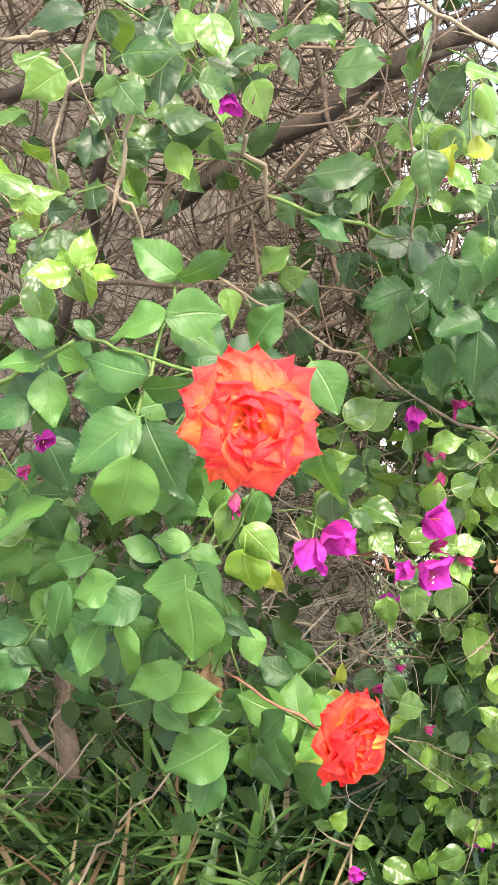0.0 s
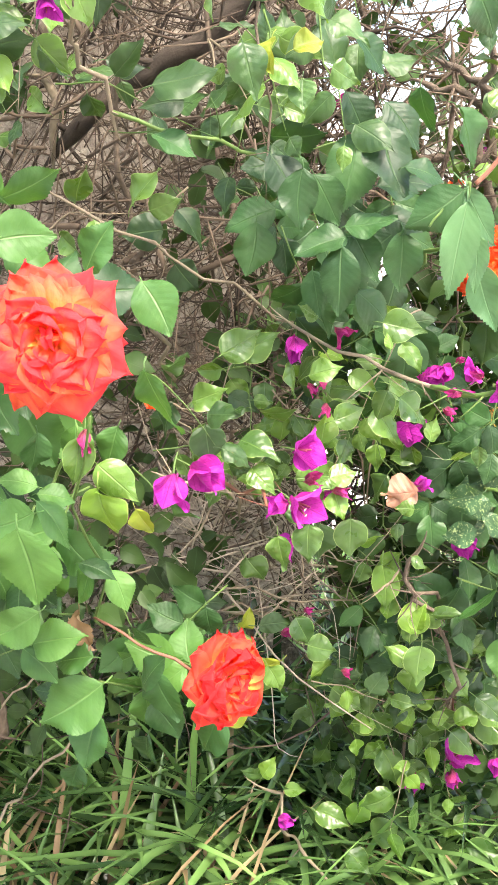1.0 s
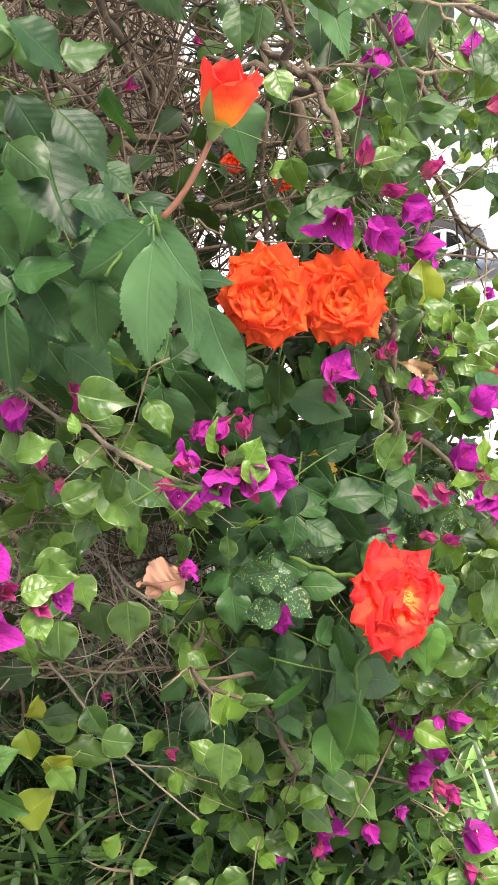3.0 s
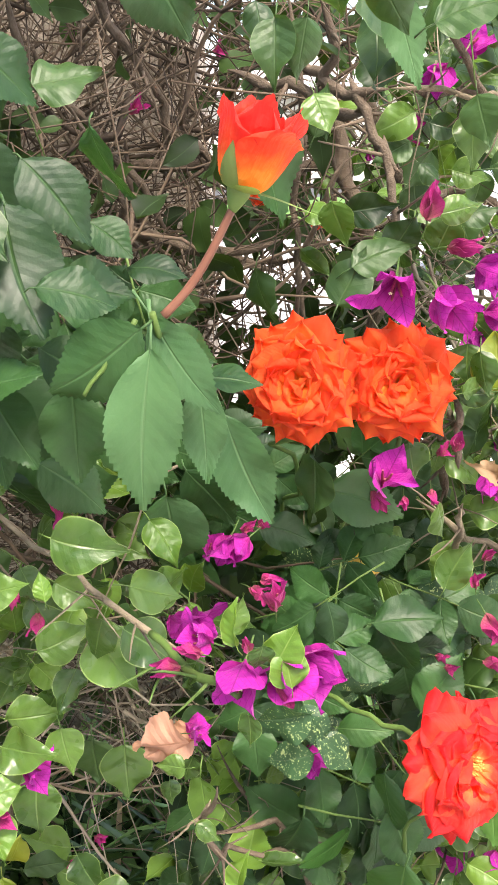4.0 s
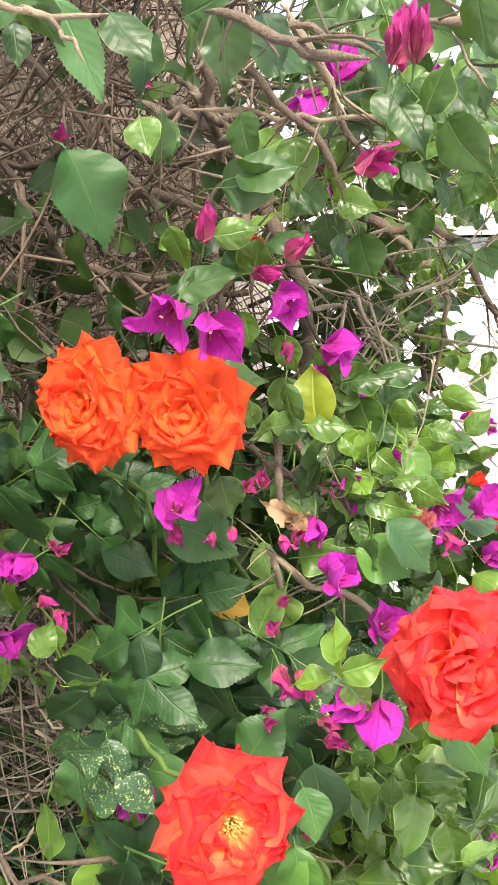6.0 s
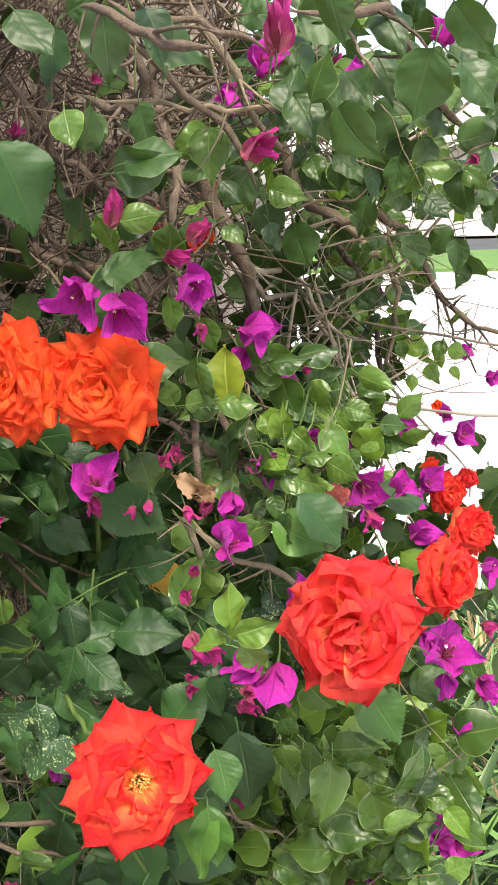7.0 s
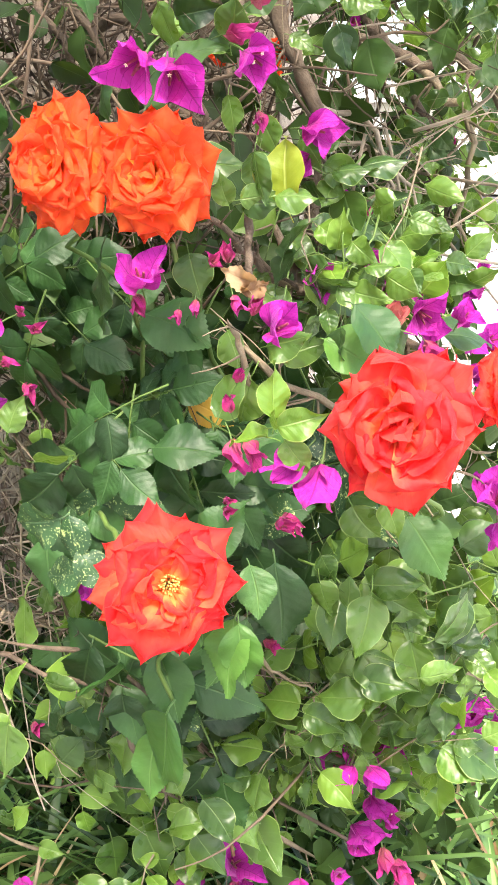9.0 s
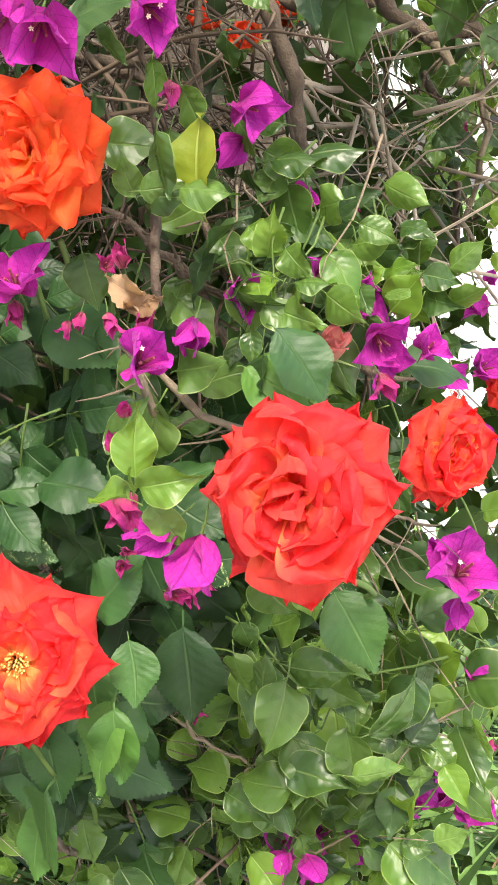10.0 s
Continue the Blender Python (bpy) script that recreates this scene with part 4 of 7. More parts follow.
bracts(boug_left, "magenta", 0.002, 0.720, 0.678, 0.0157, 180, 25, .6)
bracts(boug_mid, "magenta", 0.132, 0.705, 1.008, 0.0235, -90, 25, .5)
bracts(boug_mid, "pink", 0.144, 0.700, 0.975, 0.0132, -60, 25, .5)
bracts(boug_mid, "pink", 0.157, 0.700, 0.958, 0.0132, -80, 25, .5)
bracts(boug_mid, "magenta", 0.135, 0.600, 0.950, 0.0248, 0, 30, .8)
bracts(boug_mid, "magenta", 0.133, 0.588, 0.913, 0.0288, -25, 30, .8)
bracts(boug_mid, "magenta", 0.118, 0.595, 0.914, 0.0187, 170, 25, .6)
bracts(boug_mid, "pink", 0.140, 0.610, 0.926, 0.0144, 20, 25, .6)
bracts(boug_mid, "pink", 0.160, 0.600, 0.921, 0.0159, 0, 25, .6)
bracts(boug_mid, "pink", 0.287, 0.930, 0.456, 0.0243, 60, 30, .6)
bracts(boug_mid, "magenta", 0.243, 0.750, 0.974, 0.0182, 60, 30, .6)
bracts(boug_mid, "magenta", 0.233, 0.760, 0.924, 0.0237, 0, 30, .6)
bracts(boug_mid, "magenta", 0.293, 0.790, 0.808, 0.0291, -60, 15, .4)
lf(boug_mid, "withered", 0.217, 0.690, 0.890, 0.0310, 186, 5, 38)
lf(boug_mid, "withered", 0.219, 0.697, 0.887, 0.0290, 205, 15, -40)
bracts(boug_mid, "magenta", 0.234, 0.700, 0.895, 0.0139, 0, 20, .5)
bracts(boug_mid, "magenta", 0.331, 0.930, 0.487, 0.0318, 60, 35, .7)
bracts(boug_mid, "magenta", 0.288, 0.930, 0.455, 0.0227, -90, 30, .7)
bracts(boug_mid, "pink", 0.329, 0.930, 0.461, 0.0227, -90, 30, .7)
bracts(boug_mid, "magenta", 0.285, 0.575, 1.003, 0.0215, 20, 32, 1.2)
bracts(boug_mid, "magenta", 0.267, 0.575, 1.001, 0.0225, -120, 32, 1.4)
bracts(boug_mid, "magenta", 0.296, 0.585, 0.998, 0.0180, -10, 30, .6)
bracts(boug_mid, "magenta", 0.251, 0.600, 1.004, 0.0162, 140, 25, .6)
bracts(boug_mid, "pink", 0.281, 0.600, 1.020, 0.0150, 90, 18, .4)
bracts(boug_mid, "magenta", 0.223, 0.750, 0.928, 0.0208, -20, 25, .6)
bracts(boug_mid, "magenta", 0.158, 0.660, 0.899, 0.0187, 0, 30, .6)
bracts(boug_mid, "pink", 0.128, 0.800, 0.712, 0.0159, 30, 25, .5)
bracts(boug_mid, "magenta", 0.340, 0.760, 1.010, 0.0249, 80, 30, .8)
bracts(boug_mid, "pink", 0.336, 0.765, 0.996, 0.0137, -60, 25, .6)
bracts(boug_mid, "pink", 0.367, 0.770, 0.995, 0.0101, -90, 20, .5)
bracts(boug_mid, "pink", 0.382, 0.780, 1.021, 0.0129, 90, 20, .5)
bracts(boug_mid, "magenta", 0.420, 0.820, 1.008, 0.0205, 0, 30, .7)
bracts(boug_mid, "magenta", 0.406, 0.800, 0.989, 0.0192, -90, 20, .5)
bracts(boug_mid, "magenta", 0.500, 1.000, 0.946, 0.0229, 30, 30, .7)
bracts(boug_mid, "magenta", 0.444, 0.820, 0.923, 0.0276, 60, 25, .6)
bracts(boug_mid, "pink", 0.466, 0.840, 0.903, 0.0207, 0, 25, .6)
bracts(boug_mid, "magenta", 0.422, 0.930, 0.614, 0.0435, 160, 35, .8)
bracts(boug_mid, "magenta", 0.453, 0.930, 0.628, 0.0340, 30, 30, .7)
bracts(boug_mid, "magenta", 0.446, 0.940, 0.572, 0.0253, -60, 30, .7)
bracts(boug_mid, "magenta", 0.435, 0.950, 0.534, 0.0310, -20, 20, .5)
bracts(boug_mid, "pink", 0.456, 0.950, 0.516, 0.0234, -60, 30, .7)
bracts(boug_mid, "pink", 0.470, 0.950, 0.503, 0.0195, -60, 30, .7)
bracts(boug_mid, "magenta", 0.335, 0.950, 0.473, 0.0263, 60, 35, .7)
bracts(boug_mid, "magenta", 0.333, 0.950, 0.445, 0.0199, -60, 30, .7)
bracts(boug_mid, "magenta", 0.285, 0.950, 0.438, 0.0226, -120, 30, .7)
bracts(boug_mid, "magenta", 0.384, 0.945, 0.465, 0.0236, -90, 15, .4)
bracts(boug_mid, "magenta", 0.418, 0.950, 0.486, 0.0170, 0, 30, .7)
bracts(boug_mid, "magenta", 0.496, 0.950, 0.457, 0.0395, 30, 30, .7)
bracts(boug_mid, "pink", 0.494, 0.950, 0.407, 0.0294, -40, 30, .7)
bracts(boug_mid, "magenta", 0.495, 0.960, 0.351, 0.0301, -90, 30, .7)
bracts(boug_mid, "magenta", 0.508, 0.970, 0.262, 0.0282, 0, 30, .7)
bracts(boug_mid, "magenta", 0.344, 0.755, 1.113, 0.0275, -105, 30, 1.2)
bracts(boug_mid, "magenta", 0.368, 0.745, 1.107, 0.0255, -60, 30, 1.0)
bracts(boug_mid, "magenta", 0.397, 0.777, 1.117, 0.0265, -25, 24, .6)
bracts(boug_mid, "magenta", 0.414, 0.831, 1.086, 0.0244, 0, 24, .5)
bracts(boug_mid, "pink", 0.383, 0.790, 1.131, 0.0203, 10, 18, .3)
bracts(boug_mid, "pink", 0.362, 0.760, 1.153, 0.0190, 75, 8, .2)
bracts(boug_mid, "pink", 0.405, 0.765, 1.143, 0.0192, 30, 8, .2)
bracts(boug_mid, "magenta", 0.403, 0.840, 1.068, 0.0171, -130, 20, .5)
bracts(boug_mid, "pink", 0.392, 0.800, 1.090, 0.0120, -80, 15, .5)
bracts(boug_mid, "magenta", 0.406, 0.900, 1.241, 0.0267, 60, 30, .7)
bracts(boug_mid, "magenta", 0.389, 0.900, 1.223, 0.0231, -120, 30, .7)
bracts(boug_mid, "magenta", 0.252, 0.740, 0.980, 0.0197, -120, 20, .5)
bracts(boug_mid, "pink", 0.169, 0.720, 1.017, 0.0178, -40, 25, .6)
bracts(boug_mid, "pink", 0.250, 0.585, 1.007, 0.0110, 150, 20, .4)
bracts(boug_mid, "pink", 0.238, 0.600, 0.991, 0.0141, 180, 25, .4)
bracts(boug_mid, "magenta", 0.295, 0.580, 1.006, 0.0168, -10, 25, .6)
bracts(boug_mid, "pink", 0.283, 0.575, 0.997, 0.0144, -40, 25, .6)
bracts(boug_mid, "pink", 0.271, 0.570, 1.018, 0.0084, 100, 12, .4)
bracts(boug_mid, "magenta", 0.236, 0.690, 0.897, 0.0131, 20, 20, .5)
bracts(boug_mid, "magenta", 0.124, 0.740, 0.827, 0.0223, -10, 30, .7)
bracts(boug_mid, "pink", 0.149, 0.800, 0.735, 0.0119, 0, 25, .6)
bracts(boug_mid, "pink", 0.153, 0.680, 0.984, 0.0104, -90, 20, .5)
bracts(boug_mid, "magenta", 0.296, 0.770, 0.818, 0.0163, -70, 15, .4)
bracts(boug_mid, "magenta", 0.462, 1.000, 1.200, 0.0152, 0, 25, .6)
bracts(boug_mid, "pink", 0.244, 1.000, 1.253, 0.0114, 0, 25, .6)
bracts(boug_mid, "pink", 0.328, 1.050, 1.178, 0.0077, 0, 25, .6)
bracts(boug_mid, "pink", 0.184, 0.980, 1.215, 0.0157, 30, 25, .6)
bracts(boug_right, "pink", 0.454, 0.742, 1.228, 0.0240, 75, 10, .3)
bracts(boug_right, "pink", 0.444, 0.745, 1.181, 0.0240, 20, 12, .4)
bracts(boug_right, "magenta", 0.443, 0.860, 1.012, 0.0167, 20, 30, .7)
bracts(boug_right, "magenta", 0.433, 0.715, 0.998, 0.0233, 40, 30, .7)
bracts(boug_right, "pink", 0.402, 0.740, 1.003, 0.0122, -60, 18, .5)
bracts(boug_right, "pink", 0.411, 0.740, 0.929, 0.0163, -50, 10, .4)
bracts(boug_right, "pink", 0.423, 0.770, 0.878, 0.0140, -30, 20, .5)
bracts(boug_right, "magenta", 0.260, 0.740, 0.981, 0.0181, -150, 22, .6)
bracts(boug_right, "pink", 0.272, 0.750, 0.988, 0.0101, 30, 20, .6)
bracts(boug_right, "pink", 0.274, 0.730, 0.964, 0.0115, 20, 20, .5)
bracts(boug_right, "pink", 0.433, 1.000, 1.247, 0.0152, 90, 20, .5)
bracts(boug_right, "magenta", 0.362, 1.100, 1.174, 0.0101, 0, 30, .7)
bracts(boug_right, "pink", 0.374, 0.780, 1.017, 0.0106, 40, 18, .5)
bracts(boug_right, "pink", 0.374, 0.990, 1.195, 0.0307, 0, 14, .5)
bracts(boug_right, "pink", 0.466, 0.700, 1.221, 0.0202, 80, 8, .3)
bracts(boug_right, "magenta", 0.462, 0.900, 1.224, 0.0237, 100, 22, .5)
bracts(boug_right, "magenta", 0.527, 0.950, 1.196, 0.0144, 0, 25, .6)
bracts(boug_right, "magenta", 0.514, 0.900, 1.248, 0.0179, 80, 25, .6)
bracts(boug_right, "pink", 0.530, 0.950, 1.181, 0.0109, -90, 25, .5)
bracts(boug_right, "magenta", 0.411, 0.900, 1.045, 0.0188, -20, 20, .5)
bracts(boug_right, "magenta", 0.445, 0.920, 0.991, 0.0233, 0, 35, .8)
bracts(boug_right, "magenta", 0.472, 0.870, 0.981, 0.0236, -30, 35, .8)
bracts(boug_right, "magenta", 0.495, 0.870, 0.983, 0.0184, 60, 30, .7)
bracts(boug_right, "pink", 0.478, 0.860, 0.965, 0.0148, -40, 25, .6)
bracts(boug_right, "magenta", 0.476, 1.080, 0.970, 0.0210, 180, 30, .7)
bracts(boug_right, "magenta", 0.482, 1.080, 0.988, 0.0114, 60, 30, .7)
bracts(boug_right, "magenta", 0.518, 1.120, 0.955, 0.0248, 0, 35, .7)
bracts(boug_right, "magenta", 0.501, 1.150, 0.966, 0.0144, 60, 35, .7)
bracts(boug_right, "magenta", 0.515, 1.156, 1.023, 0.0152, 0, 30, .7)
bracts(boug_right, "magenta", 0.540, 1.150, 1.001, 0.0171, 0, 30, .7)
bracts(boug_right, "magenta", 0.505, 0.900, 0.941, 0.0206, 20, 25, .6)
bracts(boug_right, "magenta", 0.498, 1.100, 0.954, 0.0146, 0, 30, .7)
bracts(boug_right, "magenta", 0.456, 0.950, 0.984, 0.0138, 60, 25, .6)
bracts(boug_right, "magenta", 0.422, 0.950, 1.006, 0.0155, -60, 25, .6)
bracts(boug_right, "pink", 0.405, 1.000, 1.032, 0.0104, 0, 25, .6)
bracts(boug_right, "magenta", 0.528, 0.858, 0.879, 0.0303, 60, 30, .7)
bracts(boug_right, "magenta", 0.517, 0.860, 0.885, 0.0179, 120, 12, .5)
bracts(boug_right, "magenta", 0.526, 0.870, 0.850, 0.0184, -90, 25, .6)
bracts(boug_right, "magenta", 0.537, 0.900, 0.806, 0.0242, 10, 25, .6)
bracts(boug_right, "magenta", 0.550, 0.930, 0.819, 0.0222, -20, 25, .6)
bracts(boug_right, "magenta", 0.549, 0.950, 0.901, 0.0193, 0, 30, .7)
bracts(boug_right, "pink", 0.549, 0.930, 0.864, 0.0159, 0, 30, .7)
bracts(boug_right, "pink", 0.422, 0.760, 0.882, 0.0146, 20, 22, .6)
bracts(boug_right, "pink", 0.382, 0.780, 0.877, 0.0101, 0, 22, .6)
bracts(boug_right, "pink", 0.391, 0.760, 0.945, 0.0126, 100, 12, .4)
bracts(boug_right, "magenta", 0.438, 0.722, 0.930, 0.0200, -130, 20, .5)
bracts(boug_right, "magenta", 0.452, 0.724, 0.922, 0.0270, -90, 15, .4)
bracts(boug_right, "pink", 0.399, 0.750, 0.924, 0.0192, -60, 8, .3)
bracts(boug_right, "magenta", 0.521, 1.000, 0.690, 0.0196, 0, 25, .6)
bracts(boug_right, "pink", 0.539, 1.000, 0.688, 0.0112, -90, 25, .6)
bracts(boug_right, "magenta", 0.513, 1.000, 0.638, 0.0286, 170, 30, .6)
bracts(boug_right, "magenta", 0.535, 1.000, 0.634, 0.0261, 20, 22, .6)
bracts(boug_right, "pink", 0.471, 0.970, 0.642, 0.0159, -90, 22, .6)
bracts(boug_right, "pink", 0.353, 0.780, 0.988, 0.0085, -90, 20, .5)
bracts(boug_right, "pink", 0.444, 1.100, 1.091, 0.0124, 0, 22, .6)
bracts(boug_right, "pink", 0.405, 0.760, 0.998, 0.0146, 60, 18, .5)
bracts(boug_right, "pink", 0.397, 0.760, 0.961, 0.0106, 60, 18, .5)
bracts(boug_right, "magenta", 0.438, 0.878, 0.645, 0.0190, -120, 25, .6)
bracts(boug_right, "magenta", 0.457, 0.876, 0.650, 0.0205, -40, 35, .8)
bracts(boug_right, "magenta", 0.432, 0.950, 0.524, 0.0262, 0, 25, .6)
bracts(boug_right, "magenta", 0.457, 0.950, 0.557, 0.0205, 60, 25, .6)
bracts(boug_right, "pink", 0.469, 0.950, 0.514, 0.0189, 0, 25, .6)
bracts(boug_right, "magenta", 0.500, 0.980, 0.645, 0.0230, -20, 25, .6)
bracts(boug_right, "pink", 0.466, 0.960, 0.634, 0.0164, 0, 25, .6)
bracts(boug_right, "magenta", 0.130, 0.900, 0.422, 0.0211, 0, 25, .6)
bracts(boug_right, "pink", 0.412, 0.800, 0.868, 0.0152, 0, 22, .6)
bracts(boug_right, "pink", 0.267, 0.760, 0.943, 0.0132, -10, 22, .6)
bracts(boug_right, "pink", 0.261, 0.780, 0.973, 0.0115, 40, 22, .6)
bracts(boug_right, "pink", 0.378, 0.790, 0.879, 0.0101, 0, 22, .6)
bracts(boug_right, "pink", 0.385, 0.850, 0.755, 0.0156, -20, 22, .6)
bracts(boug_right, "pink", 0.192, 0.850, 0.641, 0.0134, 0, 22, .6)
bracts(boug_right, "magenta", 0.513, 1.100, 0.582, 0.0214, 0, 22, .6)
bracts(boug_right, "pink", 0.451, 1.000, 0.647, 0.0096, 0, 22, .6)
bracts(boug_right, "magenta", 0.511, 0.950, 0.919, 0.0175, 0, 22, .6)
bracts(boug_right, "magenta", 0.474, 0.880, 0.973, 0.0196, -20, 35, .8)
bracts(boug_right, "magenta", 0.496, 0.920, 0.959, 0.0164, 0, 30, .7)
bracts(boug_right, "magenta", 0.444, 0.920, 0.991, 0.0183, 0, 35, .8)
bracts(boug_right, "magenta", 0.421, 0.930, 1.002, 0.0141, 20, 25, .6)
bracts(boug_right, "magenta", 0.451, 1.050, 0.681, 0.0104, 0, 22, .6)
bracts(boug_right, "magenta", 0.515, 1.100, 0.551, 0.0259, 0, 22, .6)
bracts(boug_right, "pink", 0.399, 1.100, 0.997, 0.0115, 0, 22, .6)

# rose leaves by the left blooms
lf(rose_left, "pale", -0.062, 0.535, 1.134, 0.0396, 140)
lf(rose_left, "pale", -0.032, 0.540, 1.130, 0.0421, 25)
lf(rose_left, "pale", -0.074, 0.530, 1.094, 0.0428, 200)
lf(rose_left, "pale", -0.037, 0.535, 1.099, 0.0412, 5)
lf(rose_left, "pale", -0.039, 0.560, 1.082, 0.0375, -20)
lf(rose_left, "pale", 0.007, 0.530, 1.094, 0.0373, 62)
lf(rose_left, "pale", -0.135, 0.520, 1.087, 0.0299, 135)
lf(rose_left, "pale", -0.147, 0.520, 1.068, 0.0302, 178)
lf(rose_left, "pale", -0.153, 0.520, 1.035, 0.0323, 200)
lf(rose_left, "pale", -0.126, 0.520, 1.045, 0.0375, -80)
lf(rose_left, "pale", -0.082, 0.500, 1.071, 0.0437, 165)
lf(rose_left, "pale", -0.094, 0.520, 1.051, 0.0410, 190)
lf(rose_left, "pale", -0.085, 0.480, 1.029, 0.0519, 212)
lf(rose_left, "rose", -0.054, 0.500, 1.014, 0.0523, -62)
lf(rose_left, "pale", -0.072, 0.470, 0.998, 0.0549, -103)
lf(rose_left, "pale", -0.050, 0.500, 1.056, 0.0343, 0)
lf(rose_left, "pale", 0.047, 0.480, 1.010, 0.0453, -72)
lf(rose_left, "pale", 0.045, 0.500, 1.062, 0.0374, -60)
lf(rose_left, "pale", -0.018, 0.560, 0.963, 0.0332, -95)
lf(rose_left, "pale", 0.004, 0.570, 0.961, 0.0317, -110)
lf(rose_left, "rose", -0.049, 0.580, 0.954, 0.0324, -100)
lf(rose_left, "pale", -0.121, 0.560, 1.064, 0.0265, -20)
lf(rose_left, "pale", -0.115, 0.570, 1.086, 0.0191, -30)
lf(rose_left, "rose", -0.138, 0.580, 0.988, 0.0442, -60)
lf(rose_left, "pale", -0.155, 0.550, 0.960, 0.0465, 200)
lf(rose_left, "pale", -0.169, 0.560, 0.975, 0.0235, 200)
lf(rose_left, "pale", -0.115, 0.520, 0.938, 0.0364, 200)
lf(rose_left, "pale", -0.098, 0.510, 0.922, 0.0349, 205)
lf(rose_left, "pale", -0.126, 0.520, 0.902, 0.0433, -112)
lf(rose_left, "rose", -0.081, 0.500, 0.914, 0.0355, 205)
lf(rose_left, "pale", -0.079, 0.500, 0.884, 0.0440, -98)
lf(rose_left, "pale", -0.102, 0.520, 0.875, 0.0418, -110)
lf(rose_left, "pale", -0.070, 0.530, 0.943, 0.0301, 150)
lf(rose_left, "pale", -0.049, 0.530, 0.949, 0.0263, 170)
lf(rose_left, "pale", -0.027, 0.540, 0.937, 0.0249, -12)
lf(rose_left, "pale", -0.046, 0.490, 0.938, 0.0381, 200)
lf(rose_left, "pale", -0.018, 0.500, 0.933, 0.0377, -50)
lf(rose_left, "pale", -0.032, 0.475, 0.914, 0.0554, -85)
lf(rose_left, "pale", -0.059, 0.530, 0.849, 0.0408, -150)
lf(rose_left, "rose", -0.005, 0.550, 0.883, 0.0285, -10)
lf(rose_left, "pale", 0.007, 0.570, 0.859, 0.0308, -60)
lf(rose_left, "pale", -0.017, 0.560, 0.867, 0.0303, -110)
lf(rose_left, "pale", -0.034, 0.570, 0.768, 0.0593, 214)
lf(rose_left, "rose", -0.026, 0.590, 0.726, 0.0419, -110)
lf(rose_left, "rose", 0.029, 0.620, 0.743, 0.0478, -70)
lf(rose_left, "rose", 0.020, 0.600, 0.779, 0.0373, 70)
lf(rose_left, "rose", 0.058, 0.680, 0.675, 0.0575, -112)
lf(rose_left, "rose", 0.006, 0.660, 0.672, 0.0367, -100)
lf(rose_left, "rose", 0.014, 0.620, 0.797, 0.0260, 140)
lf(rose_left, "pale", -0.031, 0.570, 0.807, 0.0355, 190)
lf(rose_left, "rose", 0.024, 0.660, 0.700, 0.0437, -60)
lf(rose_left, "rose", -0.046, 0.620, 0.674, 0.0280, -110)
lf(rose_left, "rose", -0.081, 0.580, 0.802, 0.0383, -60)
lf(rose_left, "rose", -0.123, 0.600, 0.796, 0.0263, 0)
lf(rose_left, "rose", -0.171, 0.600, 0.829, 0.0261, -20)
lf(rose_left, "dry", -0.022, 0.570, 0.827, 0.0311, -80)
lf(rose_left, "dry", -0.038, 0.590, 0.817, 0.0214, -120)
lf(rose_left, "rose", -0.059, 0.600, 0.763, 0.0221, 180)
lf(rose_left, "rose", 0.040, 0.700, 0.751, 0.0301, 20)
lf(rose_left, "pale", -0.074, 0.560, 0.866, 0.0364, -70)
lf(rose_left, "rose", -0.136, 0.580, 0.845, 0.0337, -60)
rose_drift(rose_left, "rose pale pale", -0.095, 1.008, 0.100, 0.062, .56, .66, 7, .1)
rose_drift(rose_left, "rose pale pale", -0.081, 0.861, 0.087, 0.057, .56, .66, 10, .1)
rose_drift(rose_left, "rose pale", -0.162, 0.900, 0.075, 0.056, .6, .75, 6, .1)
rose_drift(rose_left, "rose pale", -0.002, 0.748, 0.059, 0.064, .62, .75, 5, .09)

# dark leaves round the twin blooms
lf(rose_mid, "rose", 0.120, 0.630, 1.135, 0.0393, -60)
lf(rose_mid, "rose", 0.132, 0.620, 1.121, 0.0408, -92)
lf(rose_mid, "rose", 0.151, 0.640, 1.121, 0.0400, -60)
lf(rose_mid, "rose", 0.168, 0.660, 1.141, 0.0593, -102)
lf(rose_mid, "rose", 0.179, 0.620, 1.106, 0.0371, 10)
lf(rose_mid, "rose", 0.098, 0.660, 1.110, 0.0394, 195)
lf(rose_mid, "rose", 0.098, 0.650, 1.086, 0.0412, -100)
lf(rose_mid, "rose", 0.156, 0.610, 1.068, 0.0468, -98)
lf(rose_mid, "rose", 0.146, 0.620, 1.093, 0.0393, 190)
lf(rose_mid, "rose", 0.177, 0.630, 1.083, 0.0380, -60)
lf(rose_mid, "rose", 0.203, 0.630, 1.079, 0.0420, -90)
lf(rose_mid, "rose", 0.190, 0.670, 1.042, 0.0387, -40)
lf(rose_mid, "rose", 0.205, 0.640, 1.106, 0.0362, -20)
lf(rose_mid, "rose", 0.131, 0.680, 1.166, 0.0460, 0)
lf(rose_mid, "rose", 0.206, 0.680, 1.130, 0.0338, 0)
lf(rose_mid, "rose", 0.049, 0.600, 1.157, 0.0335, -20)
lf(rose_mid, "rose", 0.219, 0.600, 1.115, 0.0431, 212, 5, 20)
lf(rose_mid, "lance", 0.237, 0.600, 1.087, 0.0642, -95, 5, 15)
lf(rose_mid, "lance", 0.251, 0.610, 1.110, 0.0442, -58, 5, -10)
lf(rose_mid, "lance", 0.254, 0.630, 1.078, 0.0437, -88, 0, 10)
lf(rose_mid, "lance", 0.270, 0.660, 1.051, 0.0558, -70, 0, -10)
lf(rose_mid, "rose", 0.263, 0.670, 1.090, 0.0292, -5)
